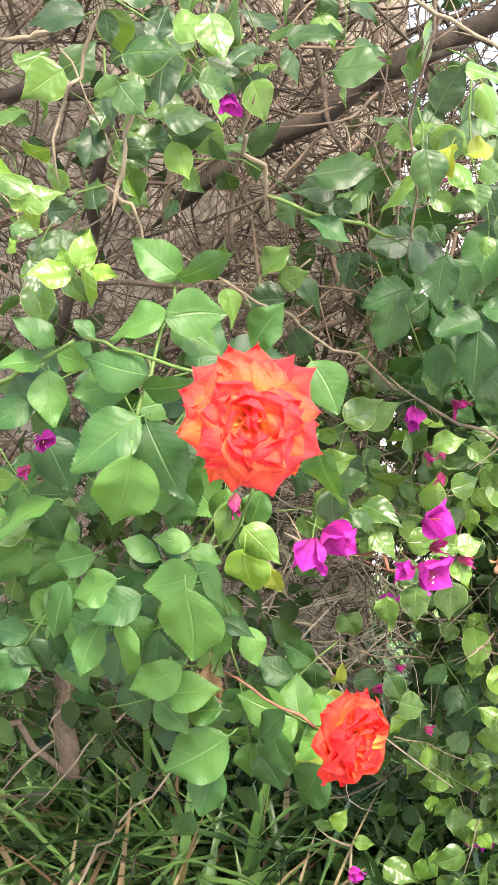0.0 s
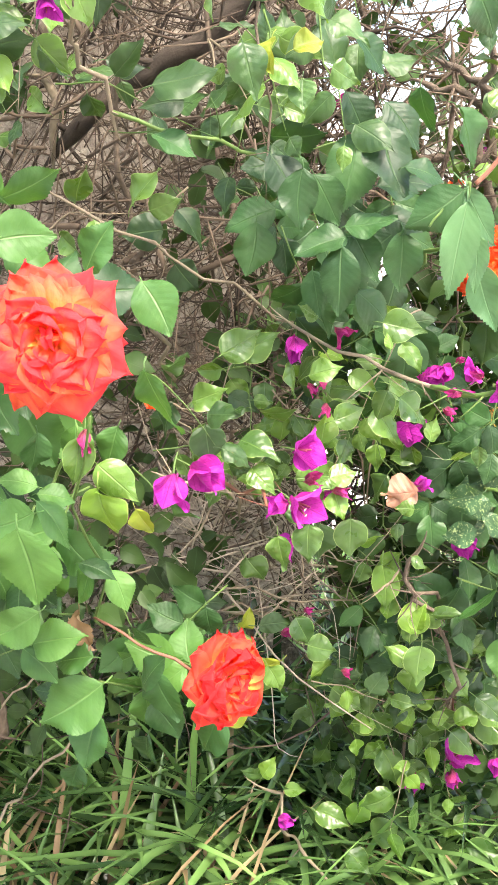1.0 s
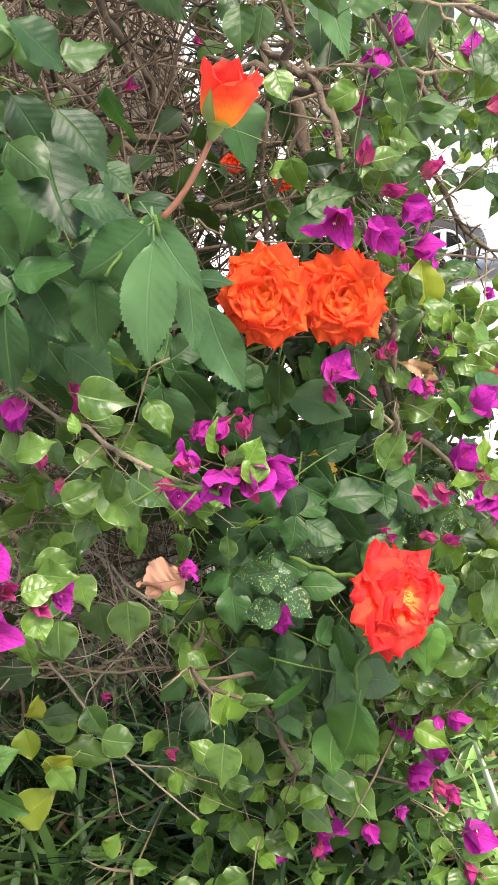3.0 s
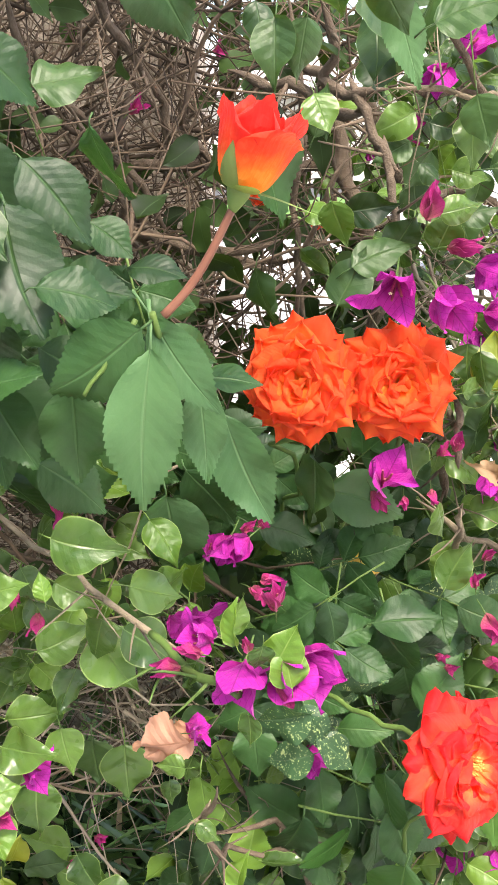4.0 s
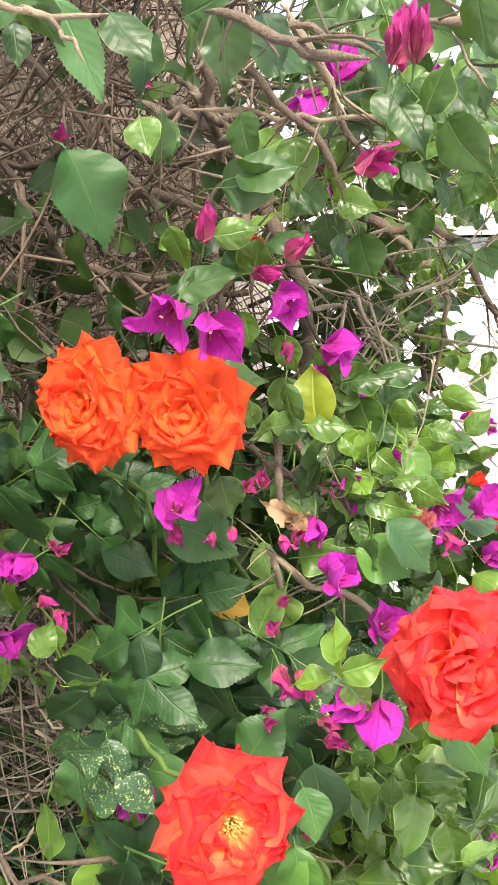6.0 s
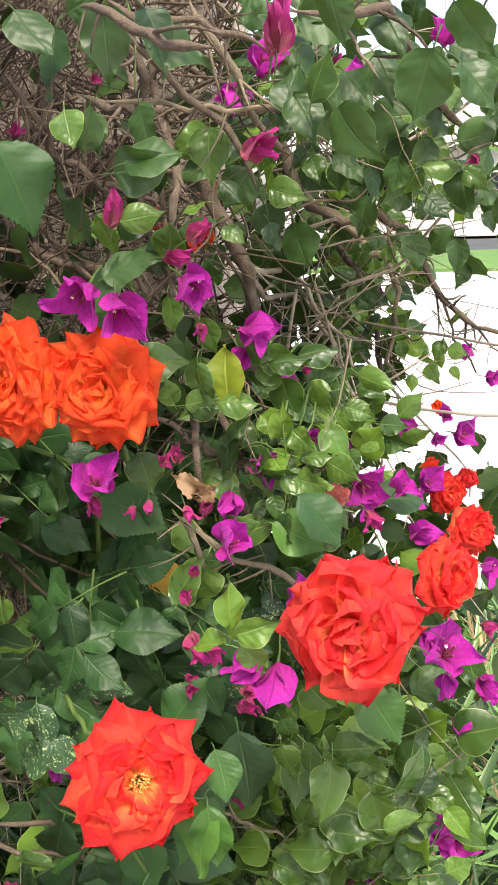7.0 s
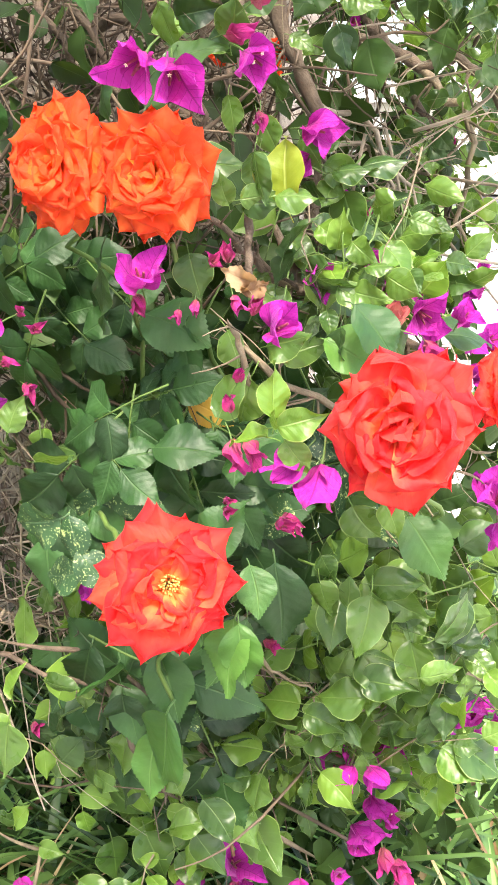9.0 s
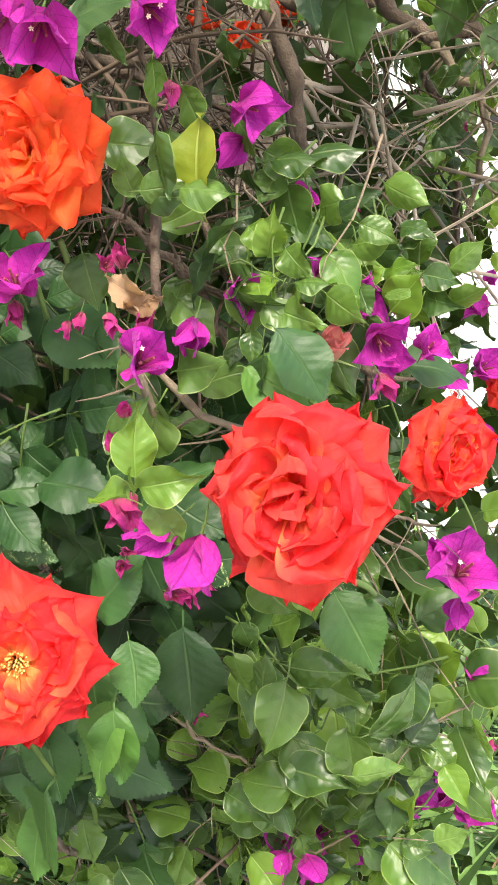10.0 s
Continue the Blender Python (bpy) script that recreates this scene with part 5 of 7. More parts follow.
lf(rose_mid, "rose", 0.224, 0.735, 0.989, 0.0521, -88)
lf(rose_mid, "rose", 0.214, 0.610, 1.139, 0.0305, -8)
lf(rose_mid, "rose", 0.193, 0.620, 1.146, 0.0538, -72)
lf(rose_mid, "rose", 0.202, 0.640, 1.170, 0.0406, -50)
lf(rose_mid, "rose", 0.217, 0.660, 1.180, 0.0332, -80)
lf(rose_mid, "rose", 0.173, 0.660, 1.177, 0.0386, -60)
lf(rose_mid, "rose", 0.173, 0.680, 1.071, 0.0477, -58)
lf(rose_mid, "rose", 0.190, 0.710, 1.034, 0.0423, -85)
lf(rose_mid, "rose", 0.146, 0.700, 1.051, 0.0366, -85)
lf(rose_mid, "rose", 0.162, 0.680, 1.102, 0.0312, -100)
lf(rose_mid, "rose", 0.207, 0.720, 1.147, 0.0268, -40)
lf(rose_mid, "rose", 0.227, 0.720, 1.133, 0.0315, 0)
lf(rose_mid, "rose", 0.242, 0.770, 0.996, 0.0443, -55)
lf(rose_mid, "rose", 0.333, 0.820, 0.972, 0.0522, -15)
lf(rose_mid, "rose", 0.284, 0.820, 0.953, 0.0372, -10)
lf(rose_mid, "rose", 0.316, 0.840, 0.936, 0.0264, 10)
lf(rose_mid, "rose", 0.176, 0.720, 1.080, 0.0373, -40)
lf(rose_mid, "rose", 0.144, 0.740, 1.009, 0.0404, -60)
lf(rose_mid, "rose", 0.211, 0.740, 1.042, 0.0428, -100)
lf(rose_mid, "rose", 0.182, 0.660, 1.218, 0.0374, -40)
rose_drift(rose_mid, "rose", 0.166, 1.092, 0.052, 0.091, .74, .84, 9, .085)
rose_drift(rose_mid, "rose", 0.226, 1.008, 0.064, 0.064, .8, .9, 8, .075)
rose_drift(rose_mid, "rose", 0.319, 0.962, 0.061, 0.031, .86, .95, 5, .08)

# leaves round the right-hand blooms
lf(rose_right, "rose", 0.321, 0.790, 0.887, 0.0482, -112)
lf(rose_right, "rose", 0.350, 0.780, 0.889, 0.0436, -60)
lf(rose_right, "rose", 0.356, 0.780, 0.912, 0.0431, 8)
lf(rose_right, "rose", 0.309, 0.840, 0.908, 0.0350, 0)
lf(rose_right, "pale", 0.328, 0.760, 0.847, 0.0338, 5)
lf(rose_right, "speck", 0.280, 0.740, 0.868, 0.0354, 200)
lf(rose_right, "speck", 0.297, 0.750, 0.857, 0.0295, -70)
lf(rose_right, "speck", 0.311, 0.750, 0.840, 0.0316, -40)
lf(rose_right, "speck", 0.283, 0.760, 0.829, 0.0323, 200)
lf(rose_right, "rose", 0.340, 0.760, 0.793, 0.0444, -92)
lf(rose_right, "rose", 0.303, 0.800, 0.710, 0.0447, -60)
lf(rose_right, "rose", 0.333, 0.800, 0.704, 0.0405, -90)
lf(rose_right, "pale", 0.352, 0.760, 0.765, 0.0469, -70)
lf(rose_right, "pale", 0.347, 0.760, 0.722, 0.0619, -102)
lf(rose_right, "rose", 0.376, 0.780, 0.863, 0.0441, 60)
lf(rose_right, "rose", 0.295, 0.820, 0.861, 0.0409, -60)
lf(rose_right, "rose", 0.332, 0.850, 0.891, 0.0399, -20)
lf(rose_right, "rose", 0.281, 0.820, 0.889, 0.0323, 180)
lf(rose_right, "rose", 0.384, 0.820, 0.881, 0.0444, -40)
lf(rose_right, "rose", 0.329, 0.820, 0.842, 0.0412, -60)
lf(rose_right, "rose", 0.368, 0.800, 0.815, 0.0404, -100)
lf(rose_right, "speck", 0.343, 0.800, 0.719, 0.0381, -60)
lf(rose_right, "rose", 0.460, 0.800, 0.983, 0.0383, -45, 0, 40)
lf(rose_right, "pale", 0.444, 0.810, 0.969, 0.0346, -20, 0, 20)
lf(rose_right, "pale", 0.397, 0.750, 0.801, 0.0477, -105)
lf(rose_right, "rose", 0.341, 0.820, 0.955, 0.0391, -80)
lf(rose_right, "rose", 0.306, 0.800, 0.811, 0.0409, -110)
lf(rose_right, "rose", 0.282, 0.780, 0.748, 0.0487, -110)
lf(rose_right, "rose", 0.307, 0.760, 0.757, 0.0444, -125)
lf(rose_right, "pale", 0.336, 0.770, 0.698, 0.0493, -95)
lf(rose_right, "pale", 0.400, 0.735, 0.810, 0.0439, -92)
lf(rose_right, "rose", 0.342, 0.790, 0.729, 0.0388, -60)
lf(rose_right, "rose", 0.300, 0.800, 0.708, 0.0387, -90)
lf(rose_right, "pale", 0.494, 0.800, 0.864, 0.0418, -50)
lf(rose_right, "rose", 0.408, 0.800, 0.810, 0.0574, -82)
lf(rose_right, "rose", 0.389, 0.820, 0.825, 0.0325, -60)
lf(rose_right, "pale", 0.366, 0.780, 0.801, 0.0382, -90)
lf(rose_right, "rose", 0.295, 0.780, 0.850, 0.0282, 60)
lf(rose_right, "pale", 0.409, 0.735, 0.812, 0.0377, -80)
lf(rose_right, "pale", 0.414, 0.740, 0.850, 0.0294, -70)
drift(boug_right, "boug boug dark", 0.480, 0.815, 0.060, 0.060, .84, .98, 40, .033)
rose_drift(rose_right, "rose speck", 0.376, 0.860, 0.085, 0.041, .85, .96, 7, .1)
rose_drift(rose_right, "rose", 0.285, 0.882, 0.103, 0.062, .84, .95, 11, .1)
rose_drift(rose_right, "rose", 0.288, 0.656, 0.099, 0.054, .84, .95, 7, .1)
drift(boug_right, "dark boug", 0.400, 0.800, 0.070, 0.065, .88, 1.0, 34, .033)
drift(boug_right, "boug young boug dark", 0.470, 0.730, 0.070, 0.070, .88, 1.0, 44, .034)
drift(boug_right, "boug young", 0.420, 0.640, 0.080, 0.060, .93, 1.03, 36, .034)

rose_drift(rose_right, "rose", 0.330, 0.905, 0.052, 0.042, .77, .83, 9, .078)
rose_drift(rose_right, "rose speck rose", 0.280, 0.860, 0.035, 0.045, .75, .81, 5, .078)
rose_drift(rose_right, "rose", 0.335, 0.745, 0.045, 0.045, .78, .84, 4, .095)

# bougainvillea leaves, left
lf(boug_left, "dark", -0.139, 0.600, 1.290, 0.0373, 175)
lf(boug_left, "dark", -0.100, 0.570, 1.273, 0.0232, -80)
lf(boug_left, "boug", -0.071, 0.560, 1.261, 0.0405, 8)
lf(boug_left, "dark", -0.066, 0.570, 1.280, 0.0266, 80)
lf(boug_left, "dark", -0.080, 0.550, 1.229, 0.0298, -48)
lf(boug_left, "boug", -0.030, 0.570, 1.270, 0.0338, -72)
lf(boug_left, "dark", -0.010, 0.560, 1.263, 0.0280, 45)
lf(boug_left, "dark", -0.028, 0.560, 1.242, 0.0255, 0)
lf(boug_left, "boug", 0.000, 0.570, 1.233, 0.0288, -60)
lf(boug_left, "dark", -0.045, 0.550, 1.222, 0.0333, 5)
lf(boug_left, "dark", -0.048, 0.570, 1.212, 0.0346, 3)
lf(boug_left, "dark", -0.081, 0.570, 1.202, 0.0220, 0)
lf(boug_left, "young", -0.051, 0.560, 1.196, 0.0288, -62)
lf(boug_left, "dark", -0.099, 0.580, 1.227, 0.0184, -60)
lf(boug_left, "dark", -0.028, 0.600, 1.204, 0.0249, -60)
lf(boug_left, "young", -0.118, 0.480, 1.125, 0.0307, 188)
lf(boug_left, "young", -0.095, 0.480, 1.139, 0.0240, 70)
lf(boug_left, "young", -0.085, 0.480, 1.125, 0.0200, -5)
lf(boug_left, "young", -0.095, 0.475, 1.117, 0.0240, -92)
lf(boug_left, "young", -0.110, 0.490, 1.131, 0.0203, 105)
lf(boug_left, "boug", -0.157, 0.550, 1.179, 0.0287, 150)
lf(boug_left, "dark", -0.123, 0.540, 1.161, 0.0205, 10)
lf(boug_left, "dark", -0.148, 0.540, 1.149, 0.0178, 0)
lf(boug_left, "young", -0.154, 0.550, 1.167, 0.0162, 120)
lf(boug_left, "young", -0.157, 0.540, 1.139, 0.0143, 200)
lf(boug_left, "dark", 0.032, 0.560, 1.271, 0.0384, -5)
lf(boug_left, "dark", 0.064, 0.600, 1.261, 0.0411, 5)
lf(boug_left, "dark", 0.058, 0.600, 1.195, 0.0459, 8)
lf(boug_left, "dark", 0.099, 0.500, 1.187, 0.0305, -75)
lf(boug_left, "yellow", 0.109, 0.500, 1.195, 0.0198, -100)
lf(boug_left, "yellow", 0.131, 0.520, 1.203, 0.0182, 20)
lf(boug_left, "young", 0.119, 0.500, 1.187, 0.0241, -40)
lf(boug_left, "dark", 0.127, 0.500, 1.174, 0.0193, -90)
lf(boug_left, "dark", 0.108, 0.500, 1.235, 0.0314, 60)
lf(boug_left, "boug", 0.128, 0.500, 1.240, 0.0313, -20)
lf(boug_left, "dark", 0.039, 0.640, 1.186, 0.0286, 180)
lf(boug_left, "dark", 0.089, 0.640, 1.232, 0.0241, 0)
lf(boug_left, "boug", 0.136, 0.520, 1.228, 0.0294, -60)
lf(boug_left, "dark", 0.108, 0.650, 1.236, 0.0244, 100)
lf(boug_left, "boug", -0.015, 0.550, 0.956, 0.0347, -95)
lf(boug_left, "boug", 0.011, 0.550, 0.943, 0.0368, -40)
lf(boug_left, "young", -0.001, 0.550, 0.918, 0.0430, -88)
lf(boug_left, "boug", -0.178, 0.600, 0.933, 0.0379, 30)
lf(boug_left, "boug", -0.164, 0.620, 1.054, 0.0209, 0)
lf(boug_left, "young", -0.166, 0.550, 0.982, 0.0192, 0)
lf(boug_left, "yellow", 0.020, 0.600, 0.898, 0.0211, -60)
lf(boug_left, "yellow", 0.050, 0.750, 0.656, 0.0273, -100)
lf(boug_left, "yellow", 0.090, 0.800, 0.725, 0.0226, 60)
drift(boug_left, "boug dark boug", -0.130, 1.283, 0.100, 0.059, .62, .85, 34, .038)
drift(boug_left, "dark boug", -0.158, 1.188, 0.084, 0.069, .65, .9, 14, .038)
drift(boug_left, "boug young", -0.182, 1.160, 0.025, 0.042, .55, .75, 8, .034)
drift(boug_left, "dark dark boug", -0.025, 1.256, 0.050, 0.073, .62, .85, 18, .036)
drift(boug_left, "dark dark boug", 0.072, 1.307, 0.080, 0.035, .6, .85, 20, .038)
drift(boug_left, "boug dark dark", 0.122, 1.228, 0.050, 0.060, .55, .72, 26, .032)
drift(boug_left, "dark", 0.059, 1.196, 0.060, 0.040, .7, .9, 12, .036)
drift(boug_left, "boug dark", 0.034, 0.943, 0.058, 0.058, .62, .8, 14, .03)
drift(boug_left, "boug", 0.082, 0.918, 0.042, 0.028, .62, .75, 14, .026)
drift(boug_left, "dark boug", -0.011, 1.082, 0.059, 0.049, .65, .85, 9, .036)
drift(boug_left, "dark", 0.125, 1.133, 0.049, 0.043, .75, .95, 6, .027)

# bougainvillea leaves, middle
lf(boug_mid, "boug", 0.102, 0.700, 1.011, 0.0372, 40)
lf(boug_mid, "boug", 0.132, 0.700, 0.983, 0.0297, -72)
lf(boug_mid, "boug", 0.141, 0.700, 1.036, 0.0202, 150)
lf(boug_mid, "boug", 0.184, 0.680, 0.983, 0.0267, -30)
lf(boug_mid, "boug", 0.174, 0.680, 0.958, 0.0269, 20)
lf(boug_mid, "boug", 0.163, 0.600, 0.933, 0.0222, 10)
lf(boug_mid, "young", 0.160, 0.600, 0.910, 0.0224, -70)
lf(boug_mid, "boug", 0.222, 0.660, 0.965, 0.0348, -40)
lf(boug_mid, "boug", 0.196, 0.880, 0.587, 0.0435, 200)
lf(boug_mid, "boug", 0.144, 0.700, 0.842, 0.0334, -90)
lf(boug_mid, "boug", 0.089, 0.700, 1.012, 0.0378, 30)
lf(boug_mid, "boug", 0.155, 0.700, 0.979, 0.0212, -70)
lf(boug_mid, "boug", 0.159, 0.650, 0.917, 0.0304, 5)
lf(boug_mid, "boug", 0.149, 0.650, 0.894, 0.0246, -80)
lf(boug_mid, "young", 0.285, 0.570, 1.011, 0.0187, 100)
lf(boug_mid, "boug", 0.184, 0.750, 0.827, 0.0384, -90)
lf(boug_mid, "boug", 0.099, 0.800, 0.774, 0.0364, -60)
lf(boug_mid, "yellow", 0.078, 0.800, 0.629, 0.0409, 40)
lf(boug_mid, "boug", 0.204, 0.620, 1.035, 0.0299, -8)
lf(boug_mid, "young", 0.192, 0.600, 1.028, 0.0120, 95)
lf(boug_mid, "boug", 0.195, 0.660, 0.968, 0.0282, -110)
lf(boug_mid, "boug", 0.202, 0.670, 0.952, 0.0366, -60)
lf(boug_mid, "young", 0.266, 0.570, 1.027, 0.0173, 98)
lf(boug_mid, "young", 0.285, 0.570, 1.018, 0.0186, 62)
lf(boug_mid, "boug", 0.276, 0.565, 1.015, 0.0127, -100)
lf(boug_mid, "boug", 0.266, 0.640, 0.934, 0.0180, -90)
lf(boug_mid, "boug", 0.153, 0.660, 0.997, 0.0277, 20)
lf(boug_mid, "boug", 0.139, 0.700, 0.873, 0.0322, 10)
lf(boug_mid, "boug", 0.164, 0.700, 0.880, 0.0277, -80)
lf(boug_mid, "boug", 0.148, 0.700, 0.899, 0.0317, 0)
lf(boug_mid, "boug", 0.157, 0.710, 0.905, 0.0288, 60)
lf(boug_mid, "boug", 0.121, 0.700, 0.833, 0.0312, -80)
lf(boug_mid, "boug", 0.145, 0.780, 0.721, 0.0332, -60)
lf(boug_mid, "boug", 0.163, 0.780, 0.705, 0.0334, -20)
lf(boug_mid, "boug", 0.116, 0.760, 0.683, 0.0349, -70)
lf(boug_mid, "dark", 0.119, 0.780, 0.729, 0.0352, 0)
lf(boug_mid, "boug", 0.218, 0.700, 0.851, 0.0178, -90)
lf(boug_mid, "boug", 0.238, 0.700, 0.826, 0.0173, -30)
lf(boug_mid, "boug", 0.221, 0.690, 0.877, 0.0166, 180)
lf(boug_mid, "boug", 0.248, 0.740, 0.708, 0.0392, -95)
lf(boug_mid, "boug", 0.230, 0.750, 0.714, 0.0298, 150)
lf(boug_mid, "boug", 0.276, 0.760, 0.748, 0.0277, 0)
lf(boug_mid, "young", 0.249, 0.750, 0.752, 0.0273, 80)
lf(boug_mid, "yellow", 0.086, 0.780, 0.704, 0.0272, -80)
lf(boug_mid, "yellow", 0.108, 0.780, 0.682, 0.0338, 215)
lf(boug_mid, "autumn", 0.339, 0.860, 0.910, 0.0359, -32)
lf(boug_mid, "boug", 0.380, 0.800, 0.965, 0.0282, -70)
lf(boug_mid, "boug", 0.382, 0.800, 0.935, 0.0362, -112)
lf(boug_mid, "boug", 0.416, 0.820, 0.965, 0.0329, 20)
lf(boug_mid, "boug", 0.396, 0.820, 0.992, 0.0267, -30)
lf(boug_mid, "yellow", 0.407, 0.796, 1.064, 0.0350, 98, 0, 18)
lf(boug_mid, "boug", 0.418, 0.786, 1.053, 0.0260, 6, 5, 20)
lf(boug_mid, "boug", 0.396, 0.784, 1.060, 0.0270, -84, 5, -40)
lf(boug_mid, "boug", 0.396, 0.790, 1.051, 0.0212, 10)
lf(boug_mid, "boug", 0.391, 0.800, 1.062, 0.0250, -90)
lf(boug_mid, "dark", 0.301, 0.790, 0.993, 0.0457, -92)
lf(boug_mid, "dark", 0.270, 0.850, 1.097, 0.0363, -90)
lf(boug_mid, "dark", 0.327, 0.820, 1.112, 0.0378, 60)
lf(boug_mid, "dark", 0.341, 0.840, 1.148, 0.0328, 5)
lf(boug_mid, "young", 0.311, 0.860, 1.145, 0.0208, -10)
lf(boug_mid, "boug", 0.377, 0.800, 1.138, 0.0274, 70)
lf(boug_mid, "dark", 0.394, 0.800, 1.149, 0.0272, 20)
lf(boug_mid, "dark", 0.398, 0.720, 1.174, 0.0317, 8)
lf(boug_mid, "boug", 0.307, 0.880, 1.112, 0.0257, -50)
lf(boug_mid, "dark", 0.286, 0.660, 1.219, 0.0272, -95)
lf(boug_mid, "boug", 0.311, 0.820, 1.201, 0.0258, -70)
lf(boug_mid, "boug", 0.348, 0.850, 0.595, 0.0428, -40)
lf(boug_mid, "boug", 0.313, 0.850, 0.625, 0.0330, -60)
lf(boug_mid, "boug", 0.324, 0.850, 0.589, 0.0334, 20)
drift(boug_mid, "boug dark", 0.335, 0.762, 0.072, 0.068, .85, .98, 18, .034)
drift(boug_mid, "boug young", 0.240, 0.726, 0.053, 0.058, .75, .92, 14, .032)
drift(boug_mid, "boug dark young", 0.241, 0.591, 0.100, 0.045, .8, .98, 18, .034)
drift(boug_mid, "boug dark", 0.420, 0.909, 0.055, 0.069, .85, 1.0, 26, .034)
drift(boug_mid, "boug dark", 0.267, 0.873, 0.104, 0.047, .86, 1.0, 18, .034)
drift(boug_mid, "dark boug", 0.140, 0.937, 0.064, 0.048, .74, .9, 18, .034)
drift(boug_mid, "boug dark", 0.423, 0.686, 0.066, 0.061, .88, 1.0, 18, .034)
drift(boug_mid, "boug young", 0.189, 0.922, 0.076, 0.066, .7, .85, 36, .03)
drift(boug_mid, "boug", 0.107, 0.894, 0.054, 0.030, .68, .8, 12, .026)
drift(boug_mid, "boug dark", 0.249, 0.697, 0.078, 0.078, .78, .95, 26, .034)
drift(boug_mid, "boug", 0.109, 0.923, 0.053, 0.043, .72, .9, 8, .03)

# limbs and hanging leaves overhead; the dark kind paints in their shade and backlight
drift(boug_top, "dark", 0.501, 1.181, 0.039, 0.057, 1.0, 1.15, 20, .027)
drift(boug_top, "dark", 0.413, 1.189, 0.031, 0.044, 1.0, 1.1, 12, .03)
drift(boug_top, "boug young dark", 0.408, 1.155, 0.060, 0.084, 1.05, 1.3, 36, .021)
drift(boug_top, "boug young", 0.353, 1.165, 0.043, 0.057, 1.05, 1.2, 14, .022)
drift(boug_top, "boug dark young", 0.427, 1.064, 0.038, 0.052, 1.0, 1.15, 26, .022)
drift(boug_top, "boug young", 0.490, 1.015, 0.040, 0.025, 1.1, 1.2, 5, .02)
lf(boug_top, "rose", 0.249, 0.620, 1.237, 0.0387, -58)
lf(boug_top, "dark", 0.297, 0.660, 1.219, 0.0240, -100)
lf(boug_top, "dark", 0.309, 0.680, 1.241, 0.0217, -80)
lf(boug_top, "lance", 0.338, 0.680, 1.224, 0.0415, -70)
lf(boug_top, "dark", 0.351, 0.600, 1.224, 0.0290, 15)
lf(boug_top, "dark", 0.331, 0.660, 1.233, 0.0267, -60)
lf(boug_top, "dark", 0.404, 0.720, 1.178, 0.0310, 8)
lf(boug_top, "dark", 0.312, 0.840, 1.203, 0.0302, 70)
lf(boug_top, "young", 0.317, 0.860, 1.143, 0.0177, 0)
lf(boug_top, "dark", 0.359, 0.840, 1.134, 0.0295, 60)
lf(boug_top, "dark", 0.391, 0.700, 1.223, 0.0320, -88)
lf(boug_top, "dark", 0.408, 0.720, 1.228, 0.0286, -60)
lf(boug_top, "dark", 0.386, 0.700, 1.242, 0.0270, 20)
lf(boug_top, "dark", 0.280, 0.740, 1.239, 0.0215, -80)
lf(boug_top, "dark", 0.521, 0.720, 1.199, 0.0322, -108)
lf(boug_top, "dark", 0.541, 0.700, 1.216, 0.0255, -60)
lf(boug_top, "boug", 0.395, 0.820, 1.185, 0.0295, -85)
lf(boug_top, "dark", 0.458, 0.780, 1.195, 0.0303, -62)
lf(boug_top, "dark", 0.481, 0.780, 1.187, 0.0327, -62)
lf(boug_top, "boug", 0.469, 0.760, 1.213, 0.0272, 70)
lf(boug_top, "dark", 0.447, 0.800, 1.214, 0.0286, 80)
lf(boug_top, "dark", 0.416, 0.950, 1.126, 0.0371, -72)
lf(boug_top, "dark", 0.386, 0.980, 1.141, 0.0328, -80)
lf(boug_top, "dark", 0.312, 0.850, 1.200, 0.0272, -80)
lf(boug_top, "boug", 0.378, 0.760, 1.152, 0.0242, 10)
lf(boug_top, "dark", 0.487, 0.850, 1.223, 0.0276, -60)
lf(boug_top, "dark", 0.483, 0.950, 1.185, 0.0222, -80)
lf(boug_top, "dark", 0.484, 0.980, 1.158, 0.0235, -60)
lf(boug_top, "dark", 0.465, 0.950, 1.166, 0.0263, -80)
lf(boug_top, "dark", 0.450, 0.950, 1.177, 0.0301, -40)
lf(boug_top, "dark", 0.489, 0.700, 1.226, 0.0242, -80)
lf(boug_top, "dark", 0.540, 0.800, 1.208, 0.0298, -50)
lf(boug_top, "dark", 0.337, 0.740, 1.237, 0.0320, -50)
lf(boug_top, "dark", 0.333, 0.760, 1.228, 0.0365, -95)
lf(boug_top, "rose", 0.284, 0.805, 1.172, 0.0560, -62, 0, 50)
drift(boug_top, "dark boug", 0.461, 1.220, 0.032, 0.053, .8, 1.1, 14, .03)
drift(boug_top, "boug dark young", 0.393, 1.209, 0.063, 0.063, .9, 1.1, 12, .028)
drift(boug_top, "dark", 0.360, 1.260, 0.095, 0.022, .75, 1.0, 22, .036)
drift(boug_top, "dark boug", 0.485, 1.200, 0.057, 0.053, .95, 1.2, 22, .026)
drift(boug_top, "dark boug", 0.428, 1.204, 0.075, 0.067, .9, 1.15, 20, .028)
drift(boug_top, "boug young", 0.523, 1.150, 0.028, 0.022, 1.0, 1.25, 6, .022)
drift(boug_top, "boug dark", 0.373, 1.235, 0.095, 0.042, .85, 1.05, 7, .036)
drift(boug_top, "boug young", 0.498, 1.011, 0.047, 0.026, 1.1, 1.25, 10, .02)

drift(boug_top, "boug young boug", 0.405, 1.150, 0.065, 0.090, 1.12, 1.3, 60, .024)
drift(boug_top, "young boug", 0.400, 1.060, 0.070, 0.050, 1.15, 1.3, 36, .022)
